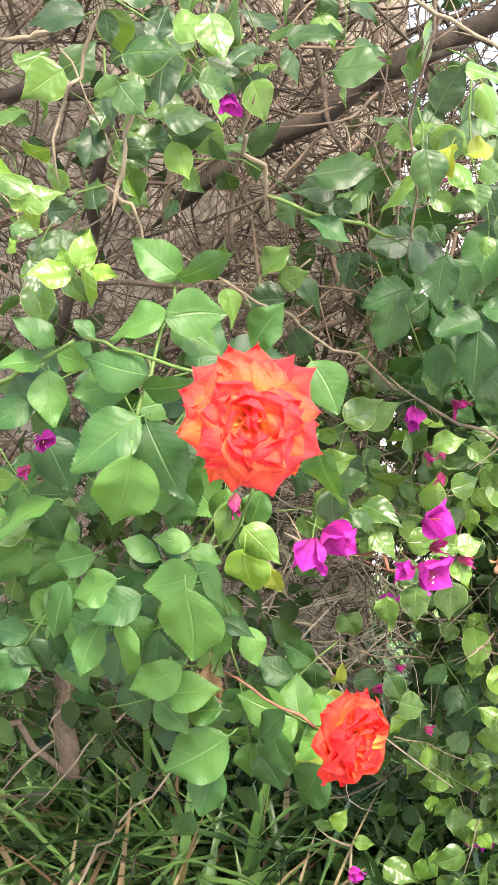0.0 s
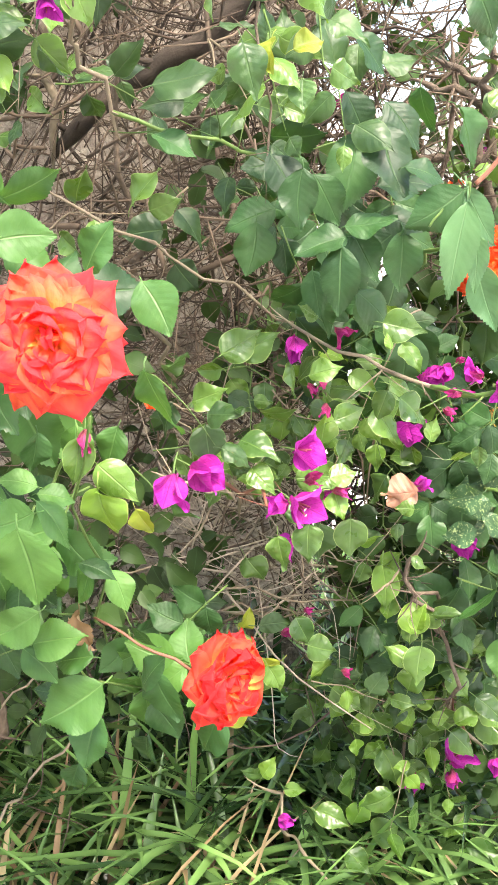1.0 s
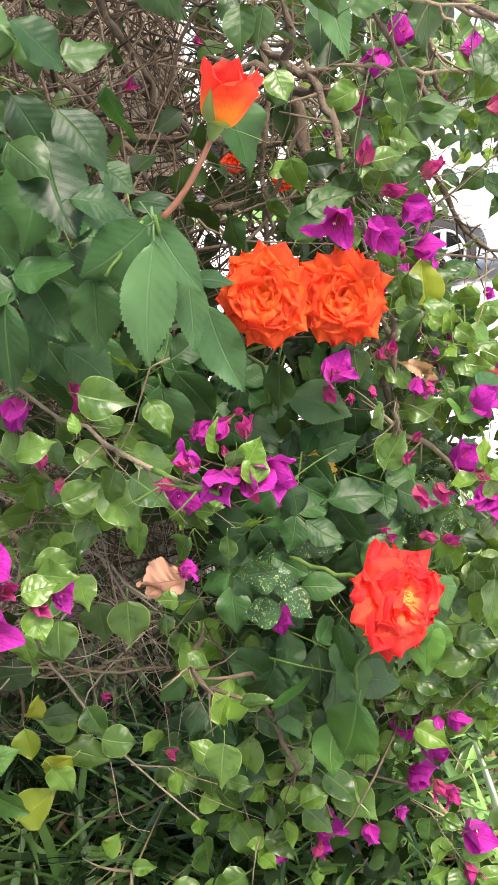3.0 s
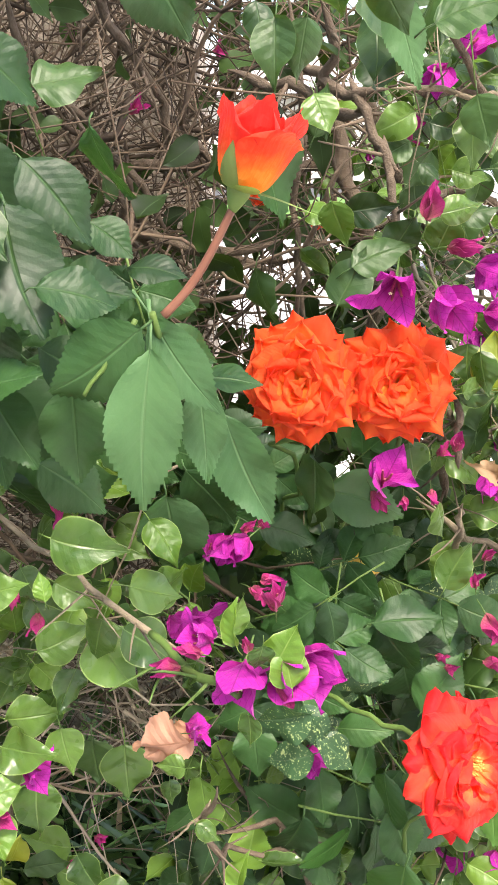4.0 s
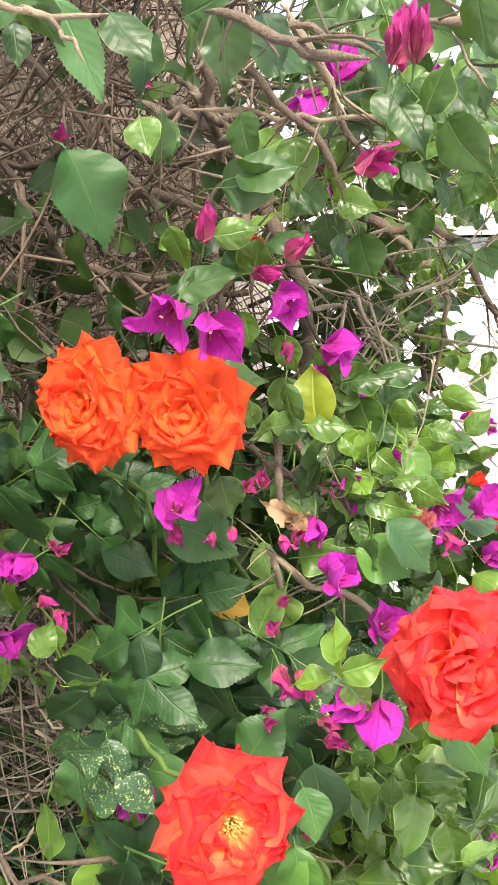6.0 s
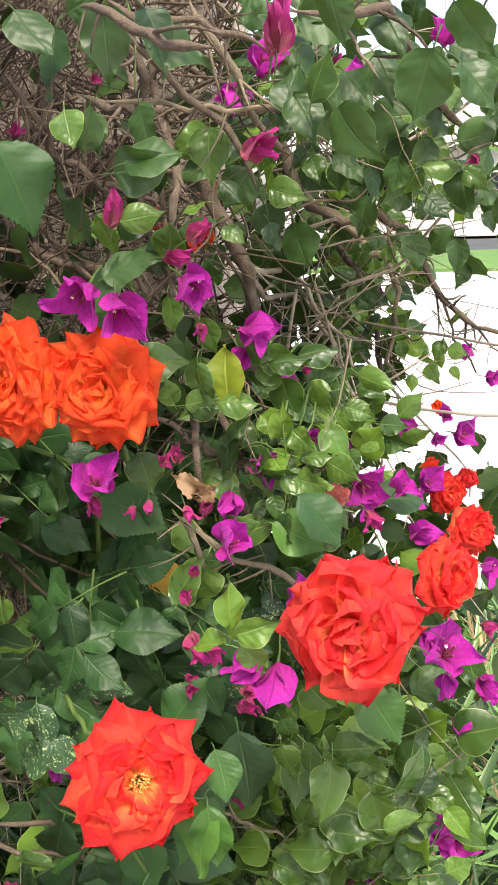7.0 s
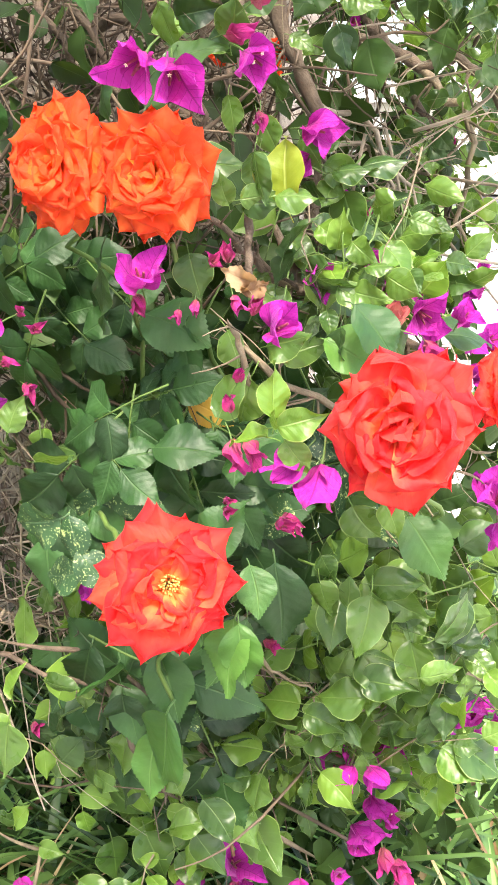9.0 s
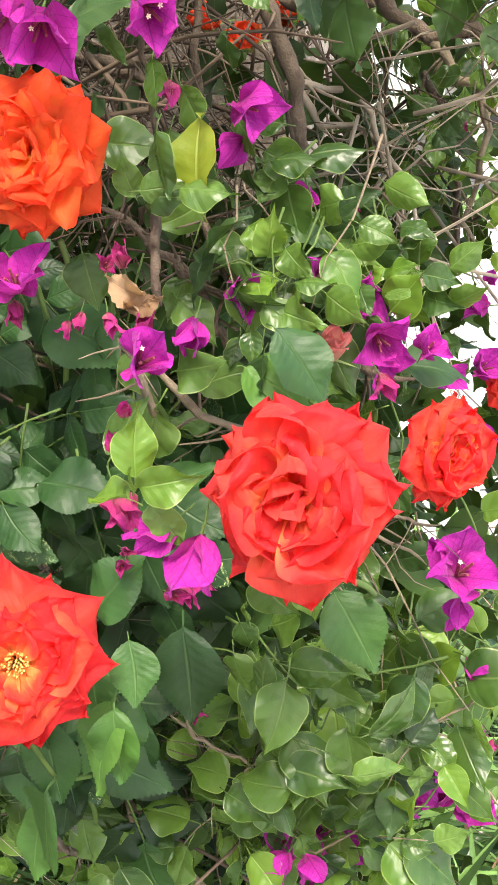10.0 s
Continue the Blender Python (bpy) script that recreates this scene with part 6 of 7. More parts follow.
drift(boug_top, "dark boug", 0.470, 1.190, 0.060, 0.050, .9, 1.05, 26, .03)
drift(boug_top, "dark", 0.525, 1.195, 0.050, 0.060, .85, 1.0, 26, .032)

# bougainvillea leaves, right
lf(boug_right, "boug", 0.372, 0.800, 1.055, 0.0210, 95)
lf(boug_right, "boug", 0.396, 0.790, 1.048, 0.0236, 5)
lf(boug_right, "young", 0.425, 0.820, 0.999, 0.0284, -85)
lf(boug_right, "boug", 0.359, 0.790, 1.007, 0.0278, -80)
lf(boug_right, "young", 0.419, 0.712, 0.945, 0.0235, 188)
lf(boug_right, "young", 0.447, 0.712, 0.955, 0.0255, 15)
lf(boug_right, "young", 0.433, 0.712, 0.969, 0.0272, 95)
lf(boug_right, "boug", 0.443, 0.716, 0.935, 0.0220, -55)
lf(boug_right, "young", 0.435, 0.704, 0.957, 0.0113, 90)
lf(boug_right, "boug", 0.386, 0.780, 0.947, 0.0342, 60)
lf(boug_right, "boug", 0.462, 0.790, 0.813, 0.0407, -100)
lf(boug_right, "boug", 0.434, 0.810, 0.814, 0.0302, -80)
lf(boug_right, "boug", 0.481, 0.830, 0.809, 0.0323, -30)
lf(boug_right, "boug", 0.441, 0.830, 0.740, 0.0358, 180)
lf(boug_right, "boug", 0.470, 0.830, 0.754, 0.0351, 10)
lf(boug_right, "boug", 0.506, 0.900, 0.732, 0.0366, -70)
lf(boug_right, "boug", 0.428, 0.840, 0.710, 0.0311, 0)
lf(boug_right, "boug", 0.465, 0.820, 0.831, 0.0282, 60)
lf(boug_right, "boug", 0.477, 0.830, 0.830, 0.0303, 10)
lf(boug_right, "boug", 0.360, 0.820, 1.068, 0.0301, 5)
lf(boug_right, "boug", 0.387, 0.830, 1.080, 0.0284, -60)
lf(boug_right, "boug", 0.408, 0.840, 1.072, 0.0270, -50)
lf(boug_right, "boug", 0.423, 0.860, 1.062, 0.0278, -20)
lf(boug_right, "boug", 0.359, 0.840, 1.092, 0.0257, -80)
lf(boug_right, "boug", 0.412, 0.850, 1.081, 0.0204, 170)
lf(boug_right, "dark", 0.345, 0.820, 1.124, 0.0394, 20)
lf(boug_right, "boug", 0.321, 0.840, 1.140, 0.0291, -70)
lf(boug_right, "boug", 0.350, 0.840, 1.129, 0.0203, -20)
lf(boug_right, "boug", 0.423, 0.860, 1.027, 0.0212, 10)
lf(boug_right, "boug", 0.457, 0.800, 0.800, 0.0374, -98)
lf(boug_right, "boug", 0.430, 0.820, 0.809, 0.0337, -100)
lf(boug_right, "boug", 0.478, 0.800, 0.838, 0.0330, 10)
lf(boug_right, "boug", 0.419, 0.880, 0.670, 0.0353, 0)
lf(boug_right, "boug", 0.449, 0.880, 0.705, 0.0383, 5)
lf(boug_right, "boug", 0.481, 0.900, 0.717, 0.0386, 50)
lf(boug_right, "boug", 0.468, 0.900, 0.631, 0.0402, 30)
lf(boug_right, "boug", 0.495, 0.920, 0.657, 0.0425, 45)
lf(boug_right, "young", 0.496, 0.920, 0.612, 0.0411, -85)
lf(boug_right, "boug", 0.359, 0.880, 0.572, 0.0399, -40)
lf(boug_right, "boug", 0.329, 0.880, 0.536, 0.0411, -40)
lf(boug_right, "boug", 0.323, 0.860, 0.626, 0.0387, 30)
lf(boug_right, "boug", 0.463, 0.780, 0.879, 0.0298, -60)
lf(boug_right, "young", 0.477, 0.780, 0.885, 0.0233, -70)
lf(boug_right, "boug", 0.451, 0.800, 0.830, 0.0202, 90)
lf(boug_right, "boug", 0.433, 0.820, 0.832, 0.0193, -60)
lf(boug_right, "boug", 0.421, 0.820, 1.005, 0.0281, -80)
lf(boug_right, "boug", 0.425, 0.840, 1.031, 0.0207, 10)
lf(boug_right, "boug", 0.409, 0.800, 0.974, 0.0304, 20)
lf(boug_right, "boug", 0.471, 0.840, 0.813, 0.0350, -10)
lf(boug_right, "boug", 0.455, 0.860, 0.969, 0.0357, -60)
lf(boug_right, "boug", 0.438, 0.800, 0.856, 0.0135, -100)
drift(boug_right, "boug dark", 0.384, 0.905, 0.075, 0.041, .86, 1.0, 42, .026)
drift(boug_right, "boug dark young", 0.404, 0.986, 0.067, 0.037, .86, 1.05, 46, .028)
drift(boug_right, "boug dark", 0.433, 0.904, 0.034, 0.045, .92, 1.1, 14, .03)
drift(boug_right, "boug young", 0.447, 0.714, 0.073, 0.085, .85, 1.0, 52, .034)
drift(boug_right, "boug dark", 0.448, 0.548, 0.050, 0.070, .92, 1.1, 30, .034)
drift(boug_right, "dark boug", 0.332, 0.569, 0.081, 0.076, .92, 1.05, 30, .034)

drift(boug_right, "boug boug young dark", 0.425, 1.032, 0.042, 0.036, .80, .93, 46, .026)
drift(boug_right, "boug dark", 0.458, 1.004, 0.030, 0.026, .86, .98, 20, .026)

# low shoots
lf(boug_right, "dry", 0.401, 0.760, 1.010, 0.0165, -18, 15, 15)
lf(boug_low, "boug", 0.199, 0.880, 0.591, 0.0429, -30)
lf(boug_low, "boug", 0.240, 0.900, 0.543, 0.0443, -60)
lf(boug_low, "boug", 0.257, 0.920, 0.477, 0.0491, -60)
lf(boug_low, "boug", 0.214, 0.930, 0.448, 0.0500, -80)
lf(boug_low, "boug", 0.190, 0.930, 0.401, 0.0472, -20)
lf(boug_low, "boug", 0.254, 0.930, 0.385, 0.0440, 40)
lf(boug_low, "young", 0.224, 0.930, 0.409, 0.0404, 60)
lf(boug_low, "boug", 0.224, 0.940, 0.332, 0.0415, -40)
lf(boug_low, "boug", 0.369, 0.900, 0.541, 0.0505, -40)
lf(boug_low, "boug", 0.343, 0.900, 0.570, 0.0501, -30)
lf(boug_low, "boug", 0.311, 0.860, 0.641, 0.0414, 10)
lf(boug_low, "boug", 0.312, 0.900, 0.549, 0.0441, -50)
lf(boug_low, "boug", 0.264, 0.860, 0.632, 0.0415, 80)
lf(boug_low, "boug", 0.290, 0.930, 0.497, 0.0394, -60)
lf(boug_low, "boug", 0.345, 0.940, 0.474, 0.0333, -40)
lf(boug_low, "young", 0.112, 0.930, 0.472, 0.0299, 60)
lf(boug_low, "boug", 0.095, 0.930, 0.461, 0.0266, 170)
lf(boug_low, "boug", 0.144, 0.930, 0.441, 0.0267, 0)
lf(boug_low, "young", 0.253, 0.800, 0.730, 0.0379, 80)
lf(boug_low, "boug", 0.272, 0.800, 0.729, 0.0325, 20)
lf(boug_low, "boug", 0.325, 0.840, 0.676, 0.0287, 0)
lf(boug_low, "boug", 0.221, 0.800, 0.757, 0.0484, -90)
lf(boug_low, "boug", 0.106, 0.900, 0.605, 0.0499, -20)
lf(boug_low, "boug", 0.076, 0.900, 0.640, 0.0433, 170)
lf(boug_low, "dark", 0.158, 0.780, 0.812, 0.0414, -90)
lf(boug_low, "dark", 0.048, 0.900, 0.694, 0.0488, 0)
lf(boug_low, "boug", 0.381, 0.950, 0.339, 0.0486, 0)
drift(boug_low, "boug dark", 0.266, 0.490, 0.107, 0.059, .92, 1.05, 16, .034)
drift(boug_low, "boug young", 0.287, 0.506, 0.059, 0.098, .88, 1.02, 16, .036)
drift(boug_low, "boug young", 0.365, 0.562, 0.084, 0.084, .88, 1.02, 26, .036)
drift(boug_low, "boug", 0.440, 0.370, 0.092, 0.077, .95, 1.05, 20, .034)

# branches
branch(boug_left, (-0.270, 1.000, 0.788), (-0.235, 1.020, 0.457), 0.0110, 0.0140, .015, 0, M_WOOD, "trunk", 3)
branch(boug_left, (-0.323, 1.000, 1.278), (-0.170, 0.980, 1.290), 0.0130, 0.0100, .03, 0, M_SHADED_DARKWOOD, "branch", 2)
branch(boug_left, (-0.090, 0.980, 1.188), (0.121, 0.920, 1.318), 0.0130, 0.0170, .03, 0, M_SHADED_DARKWOOD, "branch", 3)
branch(boug_left, (0.121, 0.920, 1.318), (0.222, 0.900, 1.367), 0.0170, 0.0170, .03, 0, M_SHADED_DARKWOOD, "branch", 3)
branch(boug_left, (-0.170, 0.900, 1.210), (-0.228, 0.980, 1.043), 0.0100, 0.0090, .03, 0, M_SHADED_DARKWOOD, "branch", 2)
branch(boug_left, (-0.104, 0.920, 1.389), (-0.110, 0.980, 1.197), 0.0090, 0.0070, .02, 0, M_TANWOOD, "branch", 1)
branch(boug_left, (-0.108, 0.560, 1.269), (-0.137, 0.580, 1.198), 0.0016, 0.0014, .04, 0, M_TANWOOD, "branch", 0)
branch(boug_left, (-0.083, 0.560, 1.218), (-0.094, 0.570, 1.173), 0.0018, 0.0020, .03, 0, M_TANWOOD, "branch", 0)
branch(boug_left, (-0.094, 0.570, 1.173), (-0.078, 0.580, 1.147), 0.0016, 0.0014, .04, 0, M_TANWOOD, "branch", 0)
branch(boug_left, (-0.009, 0.580, 1.226), (0.003, 0.640, 1.179), 0.0020, 0.0020, .05, 0, M_TANWOOD, "branch", 2)
branch(boug_left, (0.003, 0.640, 1.179), (0.101, 0.660, 1.152), 0.0020, 0.0016, .05, 0, M_STEM, "branch", 2)
branch(boug_left, (-0.032, 0.900, 1.220), (-0.026, 0.960, 1.027), 0.0040, 0.0060, .03, 0, M_WOOD, "branch", 3)
branch(boug_left, (-0.026, 0.660, 1.115), (0.120, 0.750, 1.023), 0.0014, 0.0014, .03, 0, M_TANWOOD, "branch", 3)
branch(boug_left, (-0.198, 0.700, 1.291), (-0.158, 0.700, 1.312), 0.0025, 0.0030, .08, 0, M_TANWOOD, "branch", 0)
branch(boug_left, (0.097, 0.560, 1.290), (0.150, 0.560, 1.264), 0.0018, 0.0014, .02, 0, M_TANWOOD, "branch", 2)
branch(boug_left, (0.109, 0.600, 1.303), (0.110, 0.640, 1.161), 0.0015, 0.0011, .05, 0, M_WOOD, "branch", 4)
branch(boug_left, (-0.329, 0.950, 0.602), (-0.235, 0.980, 0.487), 0.0070, 0.0060, .05, 0, M_WOOD, "branch", 2)
branch(boug_left, (-0.206, 0.850, 0.809), (-0.242, 0.880, 0.567), 0.0020, 0.0018, .1, 0, M_TANWOOD, "branch", 1)
branch(boug_left, (-0.146, 0.900, 0.610), (-0.223, 0.880, 0.525), 0.0016, 0.0013, .03, 0, M_TANWOOD, "branch", 0)
branch(boug_left, (-0.155, 0.740, 0.527), (-0.085, 0.800, 0.595), 0.0018, 0.0015, .05, 0, M_TANWOOD, "branch", 0)
branch(boug_left, (0.035, 0.950, 0.668), (0.176, 1.000, 0.640), 0.0020, 0.0015, .03, 0, M_TANWOOD, "branch", 3)
branch(boug_left, (0.026, 1.000, 0.722), (0.194, 1.050, 0.671), 0.0026, 0.0020, .08, 0, M_WOOD, "branch", 4)
branch(boug_left, (0.038, 0.620, 0.923), (0.081, 0.660, 0.899), 0.0018, 0.0015, .03, 0, M_TANWOOD, "branch", 2)
branch(boug_left, (0.073, 0.680, 0.904), (0.134, 0.600, 0.916), 0.0018, 0.0015, .05, 0, M_REDSTEM, "branch", 2)
branch(rose_left, (-0.105, 0.520, 1.084), (-0.032, 0.480, 1.071), 0.0010, 0.0011, .02, 0, M_STEM, "cane", 0)
branch(rose_left, (-0.183, 0.560, 1.038), (-0.114, 0.530, 1.080), 0.0016, 0.0015, .03, 0, M_STEM, "cane", 0)
branch(rose_left, (-0.069, 0.500, 1.037), (-0.051, 0.540, 1.117), 0.0013, 0.0011, .04, 0, M_STEM, "cane", 0)
branch(rose_left, (-0.015, 0.580, 0.833), (0.055, 0.570, 0.796), 0.0009, 0.0012, .02, 0, M_REDSTEM, "cane", 0)
branch(rose_left, (-0.019, 0.550, 0.968), (-0.038, 0.560, 0.923), 0.0012, 0.0011, .04, 0, M_STEM, "cane", 0)
branch(rose_left, (-0.045, 0.600, 0.826), (0.027, 0.800, 0.578), 0.0014, 0.0020, .05, 0, M_STEM, "cane", 0)
branch(rose_left, (0.005, 0.500, 0.999), (-0.023, 0.800, 0.685), 0.0015, 0.0022, .03, 0, M_STEM, "cane", 0)
branch(rose_left, (-0.032, 0.480, 1.071), (0.007, 0.500, 1.027), 0.0015, 0.0016, .05, .1, M_REDSTEM, "cane", 0)
branch(boug_mid, (0.133, 0.710, 1.022), (0.227, 0.630, 0.990), 0.0015, 0.0018, .02, 0, M_TANWOOD, "branch", 6)
branch(boug_mid, (0.227, 0.630, 0.990), (0.267, 0.575, 0.995), 0.0026, 0.0022, .02, 0, M_STEM, "branch", 2)
branch(boug_mid, (0.002, 0.800, 1.044), (0.004, 0.900, 0.926), 0.0035, 0.0030, .04, 0, M_TANWOOD, "branch", 2)
branch(boug_mid, (0.126, 1.000, 0.984), (0.123, 1.050, 0.778), 0.0090, 0.0110, .03, 0, M_WOOD, "branch", 3)
branch(boug_mid, (0.011, 0.950, 0.720), (0.032, 0.950, 0.628), 0.0030, 0.0025, .06, 0, M_WOOD, "branch", 2)
branch(boug_mid, (-0.021, 0.950, 0.713), (-0.019, 0.950, 0.607), 0.0020, 0.0020, .06, 0, M_WOOD, "branch", 3)
branch(boug_mid, (0.022, 1.000, 0.643), (0.203, 1.050, 0.620), 0.0018, 0.0015, .03, 0, M_TANWOOD, "branch", 3)
branch(boug_mid, (0.255, 0.820, 0.747), (0.311, 0.900, 0.623), 0.0030, 0.0035, .06, 0, M_WOOD, "branch", 4)
branch(boug_mid, (0.311, 0.900, 0.623), (0.365, 0.980, 0.478), 0.0035, 0.0040, .05, 0, M_TANWOOD, "branch", 3)
branch(boug_mid, (0.222, 0.770, 0.776), (0.209, 0.760, 0.770), 0.0012, 0.0008, .02, 0, M_TANWOOD, "branch", 1)
branch(boug_mid, (0.230, 0.770, 0.787), (0.222, 0.770, 0.775), 0.0014, 0.0012, .02, 0, M_TANWOOD, "branch", 1)
branch(boug_mid, (0.264, 0.930, 0.592), (0.279, 0.980, 0.455), 0.0025, 0.0025, .04, 0, M_WOOD, "branch", 2)
branch(boug_mid, (0.121, 0.930, 0.438), (0.196, 0.960, 0.274), 0.0030, 0.0024, .05, 0, M_TANWOOD, "branch", 3)
branch(boug_mid, (0.258, 0.580, 1.001), (0.282, 0.575, 0.997), 0.0018, 0.0012, .02, 0, M_STEM, "branch", 0)
branch(boug_mid, (0.261, 0.780, 0.762), (0.305, 0.850, 0.613), 0.0030, 0.0035, .05, 0, M_WOOD, "branch", 5)
branch(boug_mid, (0.236, 0.720, 0.824), (0.272, 0.780, 0.742), 0.0024, 0.0026, .05, 0, M_WOOD, "branch", 4)
branch(boug_mid, (0.074, 0.850, 0.862), (0.081, 0.900, 0.805), 0.0030, 0.0030, .05, 0, M_TANWOOD, "branch", 3)
branch(boug_mid, (0.389, 0.850, 1.022), (0.458, 0.900, 0.959), 0.0040, 0.0040, .06, 0, M_WOOD, "branch", 6)
branch(boug_mid, (0.389, 0.820, 0.954), (0.460, 0.880, 0.888), 0.0032, 0.0032, .04, 0, M_TANWOOD, "branch", 5)
branch(boug_mid, (0.081, 0.850, 0.736), (0.187, 0.900, 0.700), 0.0014, 0.0012, .03, 0, M_TANWOOD, "branch", 2)
branch(rose_mid, (0.241, 0.605, 1.131), (0.219, 0.700, 1.067), 0.0022, 0.0030, .04, 0, M_STEM, "cane", 0)
branch(rose_mid, (0.271, 0.606, 1.166), (0.245, 0.605, 1.130), 0.0014, 0.0017, .0, .09, M_REDSTEM, "cane", 0)
branch(rose_mid, (0.305, 0.770, 0.868), (0.353, 0.715, 0.875), 0.0016, 0.0016, .02, 0, M_STEM, "cane", 0)
branch(rose_mid, (0.235, 0.605, 1.129), (0.215, 0.600, 1.103), 0.0010, 0.0008, .02, 0, M_STEM, "cane", 0)
branch(rose_mid, (0.293, 0.780, 1.028), (0.282, 0.900, 0.900), 0.0025, 0.0030, .04, 0, M_STEM, "cane", 0)
branch(rose_mid, (0.350, 0.780, 1.026), (0.336, 0.900, 0.898), 0.0025, 0.0030, .04, 0, M_STEM, "cane", 0)
branch(rose_right, (0.484, 0.770, 0.909), (0.443, 0.950, 0.709), 0.0024, 0.0030, .05, 0, M_STEM, "cane", 0)
branch(rose_right, (0.364, 0.740, 0.806), (0.291, 0.900, 0.578), 0.0022, 0.0030, .05, 0, M_STEM, "cane", 0)
branch(rose_right, (0.318, 0.900, 0.602), (0.341, 0.900, 0.523), 0.0024, 0.0026, .03, 0, M_REDSTEM, "cane", 0)
branch(boug_top, (0.290, 0.950, 1.247), (0.336, 0.900, 1.215), 0.0050, 0.0050, .04, 0, M_WOOD, "branch", 3)
branch(boug_top, (0.336, 0.900, 1.215), (0.353, 0.880, 1.177), 0.0050, 0.0045, .04, 0, M_WOOD, "branch", 2)
branch(boug_top, (0.353, 0.880, 1.177), (0.360, 0.850, 1.129), 0.0045, 0.0034, .03, 0, M_WOOD, "branch", 3)
branch(boug_top, (0.163, 1.050, 1.172), (0.259, 1.020, 1.169), 0.0070, 0.0060, .03, 0, M_WOOD, "branch", 2)
branch(boug_top, (0.183, 1.000, 1.128), (0.262, 0.980, 1.113), 0.0050, 0.0050, .04, 0, M_WOOD, "branch", 5)
branch(boug_top, (0.374, 0.780, 1.234), (0.414, 0.820, 1.183), 0.0030, 0.0024, .03, 0, M_WOOD, "branch", 2)
branch(boug_top, (0.301, 0.980, 1.245), (0.300, 1.000, 1.073), 0.0040, 0.0040, .03, 0, M_WOOD, "branch", 4)
branch(boug_top, (0.113, 0.950, 1.258), (0.189, 1.000, 1.146), 0.0050, 0.0040, .04, 0, M_WOOD, "branch", 6)
branch(boug_top, (0.365, 0.800, 1.211), (0.435, 0.820, 1.206), 0.0020, 0.0016, .03, 0, M_TANWOOD, "branch", 4)
branch(boug_top, (0.168, 0.950, 1.294), (0.203, 1.000, 1.204), 0.0050, 0.0050, .03, 0, M_WOOD, "branch", 5)
branch(boug_top, (0.271, 0.950, 1.229), (0.330, 0.920, 1.203), 0.0050, 0.0060, .04, 0, M_WOOD, "branch", 3)
branch(boug_top, (0.203, 1.000, 1.204), (0.259, 1.020, 1.145), 0.0050, 0.0040, .05, 0, M_WOOD, "branch", 4)
branch(boug_top, (0.154, 0.950, 1.196), (0.174, 1.000, 1.127), 0.0040, 0.0050, .05, 0, M_WOOD, "branch", 4)
branch(boug_top, (0.174, 1.000, 1.127), (0.263, 1.000, 1.100), 0.0060, 0.0040, .04, 0, M_WOOD, "branch", 6)
branch(boug_top, (0.400, 0.800, 1.246), (0.415, 0.820, 1.214), 0.0040, 0.0035, .04, 0, M_TANWOOD, "branch", 3)
branch(boug_top, (0.415, 0.820, 1.214), (0.428, 0.850, 1.187), 0.0030, 0.0020, .04, 0, M_WOOD, "branch", 3)
branch(boug_top, (0.398, 0.680, 1.233), (0.440, 0.660, 1.213), 0.0030, 0.0034, .03, 0, M_WOOD, "branch", 3)
branch(boug_top, (0.368, 0.580, 1.219), (0.382, 0.580, 1.208), 0.0012, 0.0008, .05, 0, M_TANWOOD, "branch", 0)
branch(boug_top, (0.359, 0.580, 1.221), (0.385, 0.580, 1.216), 0.0014, 0.0010, .03, 0, M_TANWOOD, "branch", 0)
branch(boug_top, (0.319, 0.900, 1.159), (0.296, 0.950, 1.070), 0.0025, 0.0020, .03, 0, M_WOOD, "branch", 2)
branch(boug_top, (0.321, 0.900, 1.250), (0.321, 0.950, 1.182), 0.0050, 0.0050, .04, 0, M_WOOD, "branch", 3)
branch(boug_top, (0.296, 1.150, 1.167), (0.352, 1.150, 1.167), 0.0080, 0.0080, .02, 0, M_WOOD, "branch", 0)
branch(boug_top, (0.483, 0.800, 1.245), (0.516, 0.950, 1.206), 0.0040, 0.0040, .05, 0, M_WOOD, "branch", 5)
branch(boug_top, (0.373, 0.900, 1.216), (0.419, 0.920, 1.212), 0.0024, 0.0020, .06, 0, M_WOOD, "branch", 4)
branch(boug_top, (0.477, 0.800, 1.236), (0.488, 0.800, 1.219), 0.0012, 0.0010, .03, 0, M_TANWOOD, "branch", 0)
branch(boug_top, (0.380, 0.750, 1.245), (0.434, 0.750, 1.231), 0.0022, 0.0026, .04, 0, M_WOOD, "branch", 2)
limb(boug_top, [(0.322, 1.0, 1.21), (0.332, 1.0, 1.17), (0.345, 1.0, 1.142), (0.36, 1.01, 1.105), (0.362, 1.02, 1.056), (0.358, 1.05, 0.98)], 0.0058, 0.0046, 10)
limb(boug_top, [(0.352, 1.03, 1.106), (0.374, 1.06, 1.104), (0.394, 1.06, 1.09), (0.408, 1.06, 1.064), (0.424, 1.06, 1.05), (0.432, 1.06, 1.02)], 0.0026, 0.0012, 16, M_PALETWIG)
limb(boug_top, [(0.355, 1.03, 1.1), (0.376, 1.08, 1.082), (0.399, 1.08, 1.059), (0.413, 1.08, 1.04), (0.409, 1.09, 0.99)], 0.0026, 0.001, 18, M_PALETWIG)
limb(boug_top, [(0.36, 1.09, 1.22), (0.37, 1.1, 1.186), (0.389, 1.1, 1.154), (0.417, 1.1, 1.139), (0.446, 1.1, 1.147), (0.468, 1.1, 1.133), (0.485, 1.1, 1.103), (0.5, 1.1, 1.075), (0.528, 1.1, 1.052), (0.551, 1.1, 1.046), (0.58, 1.1, 1.03)], 0.0062, 0.0012, 22)
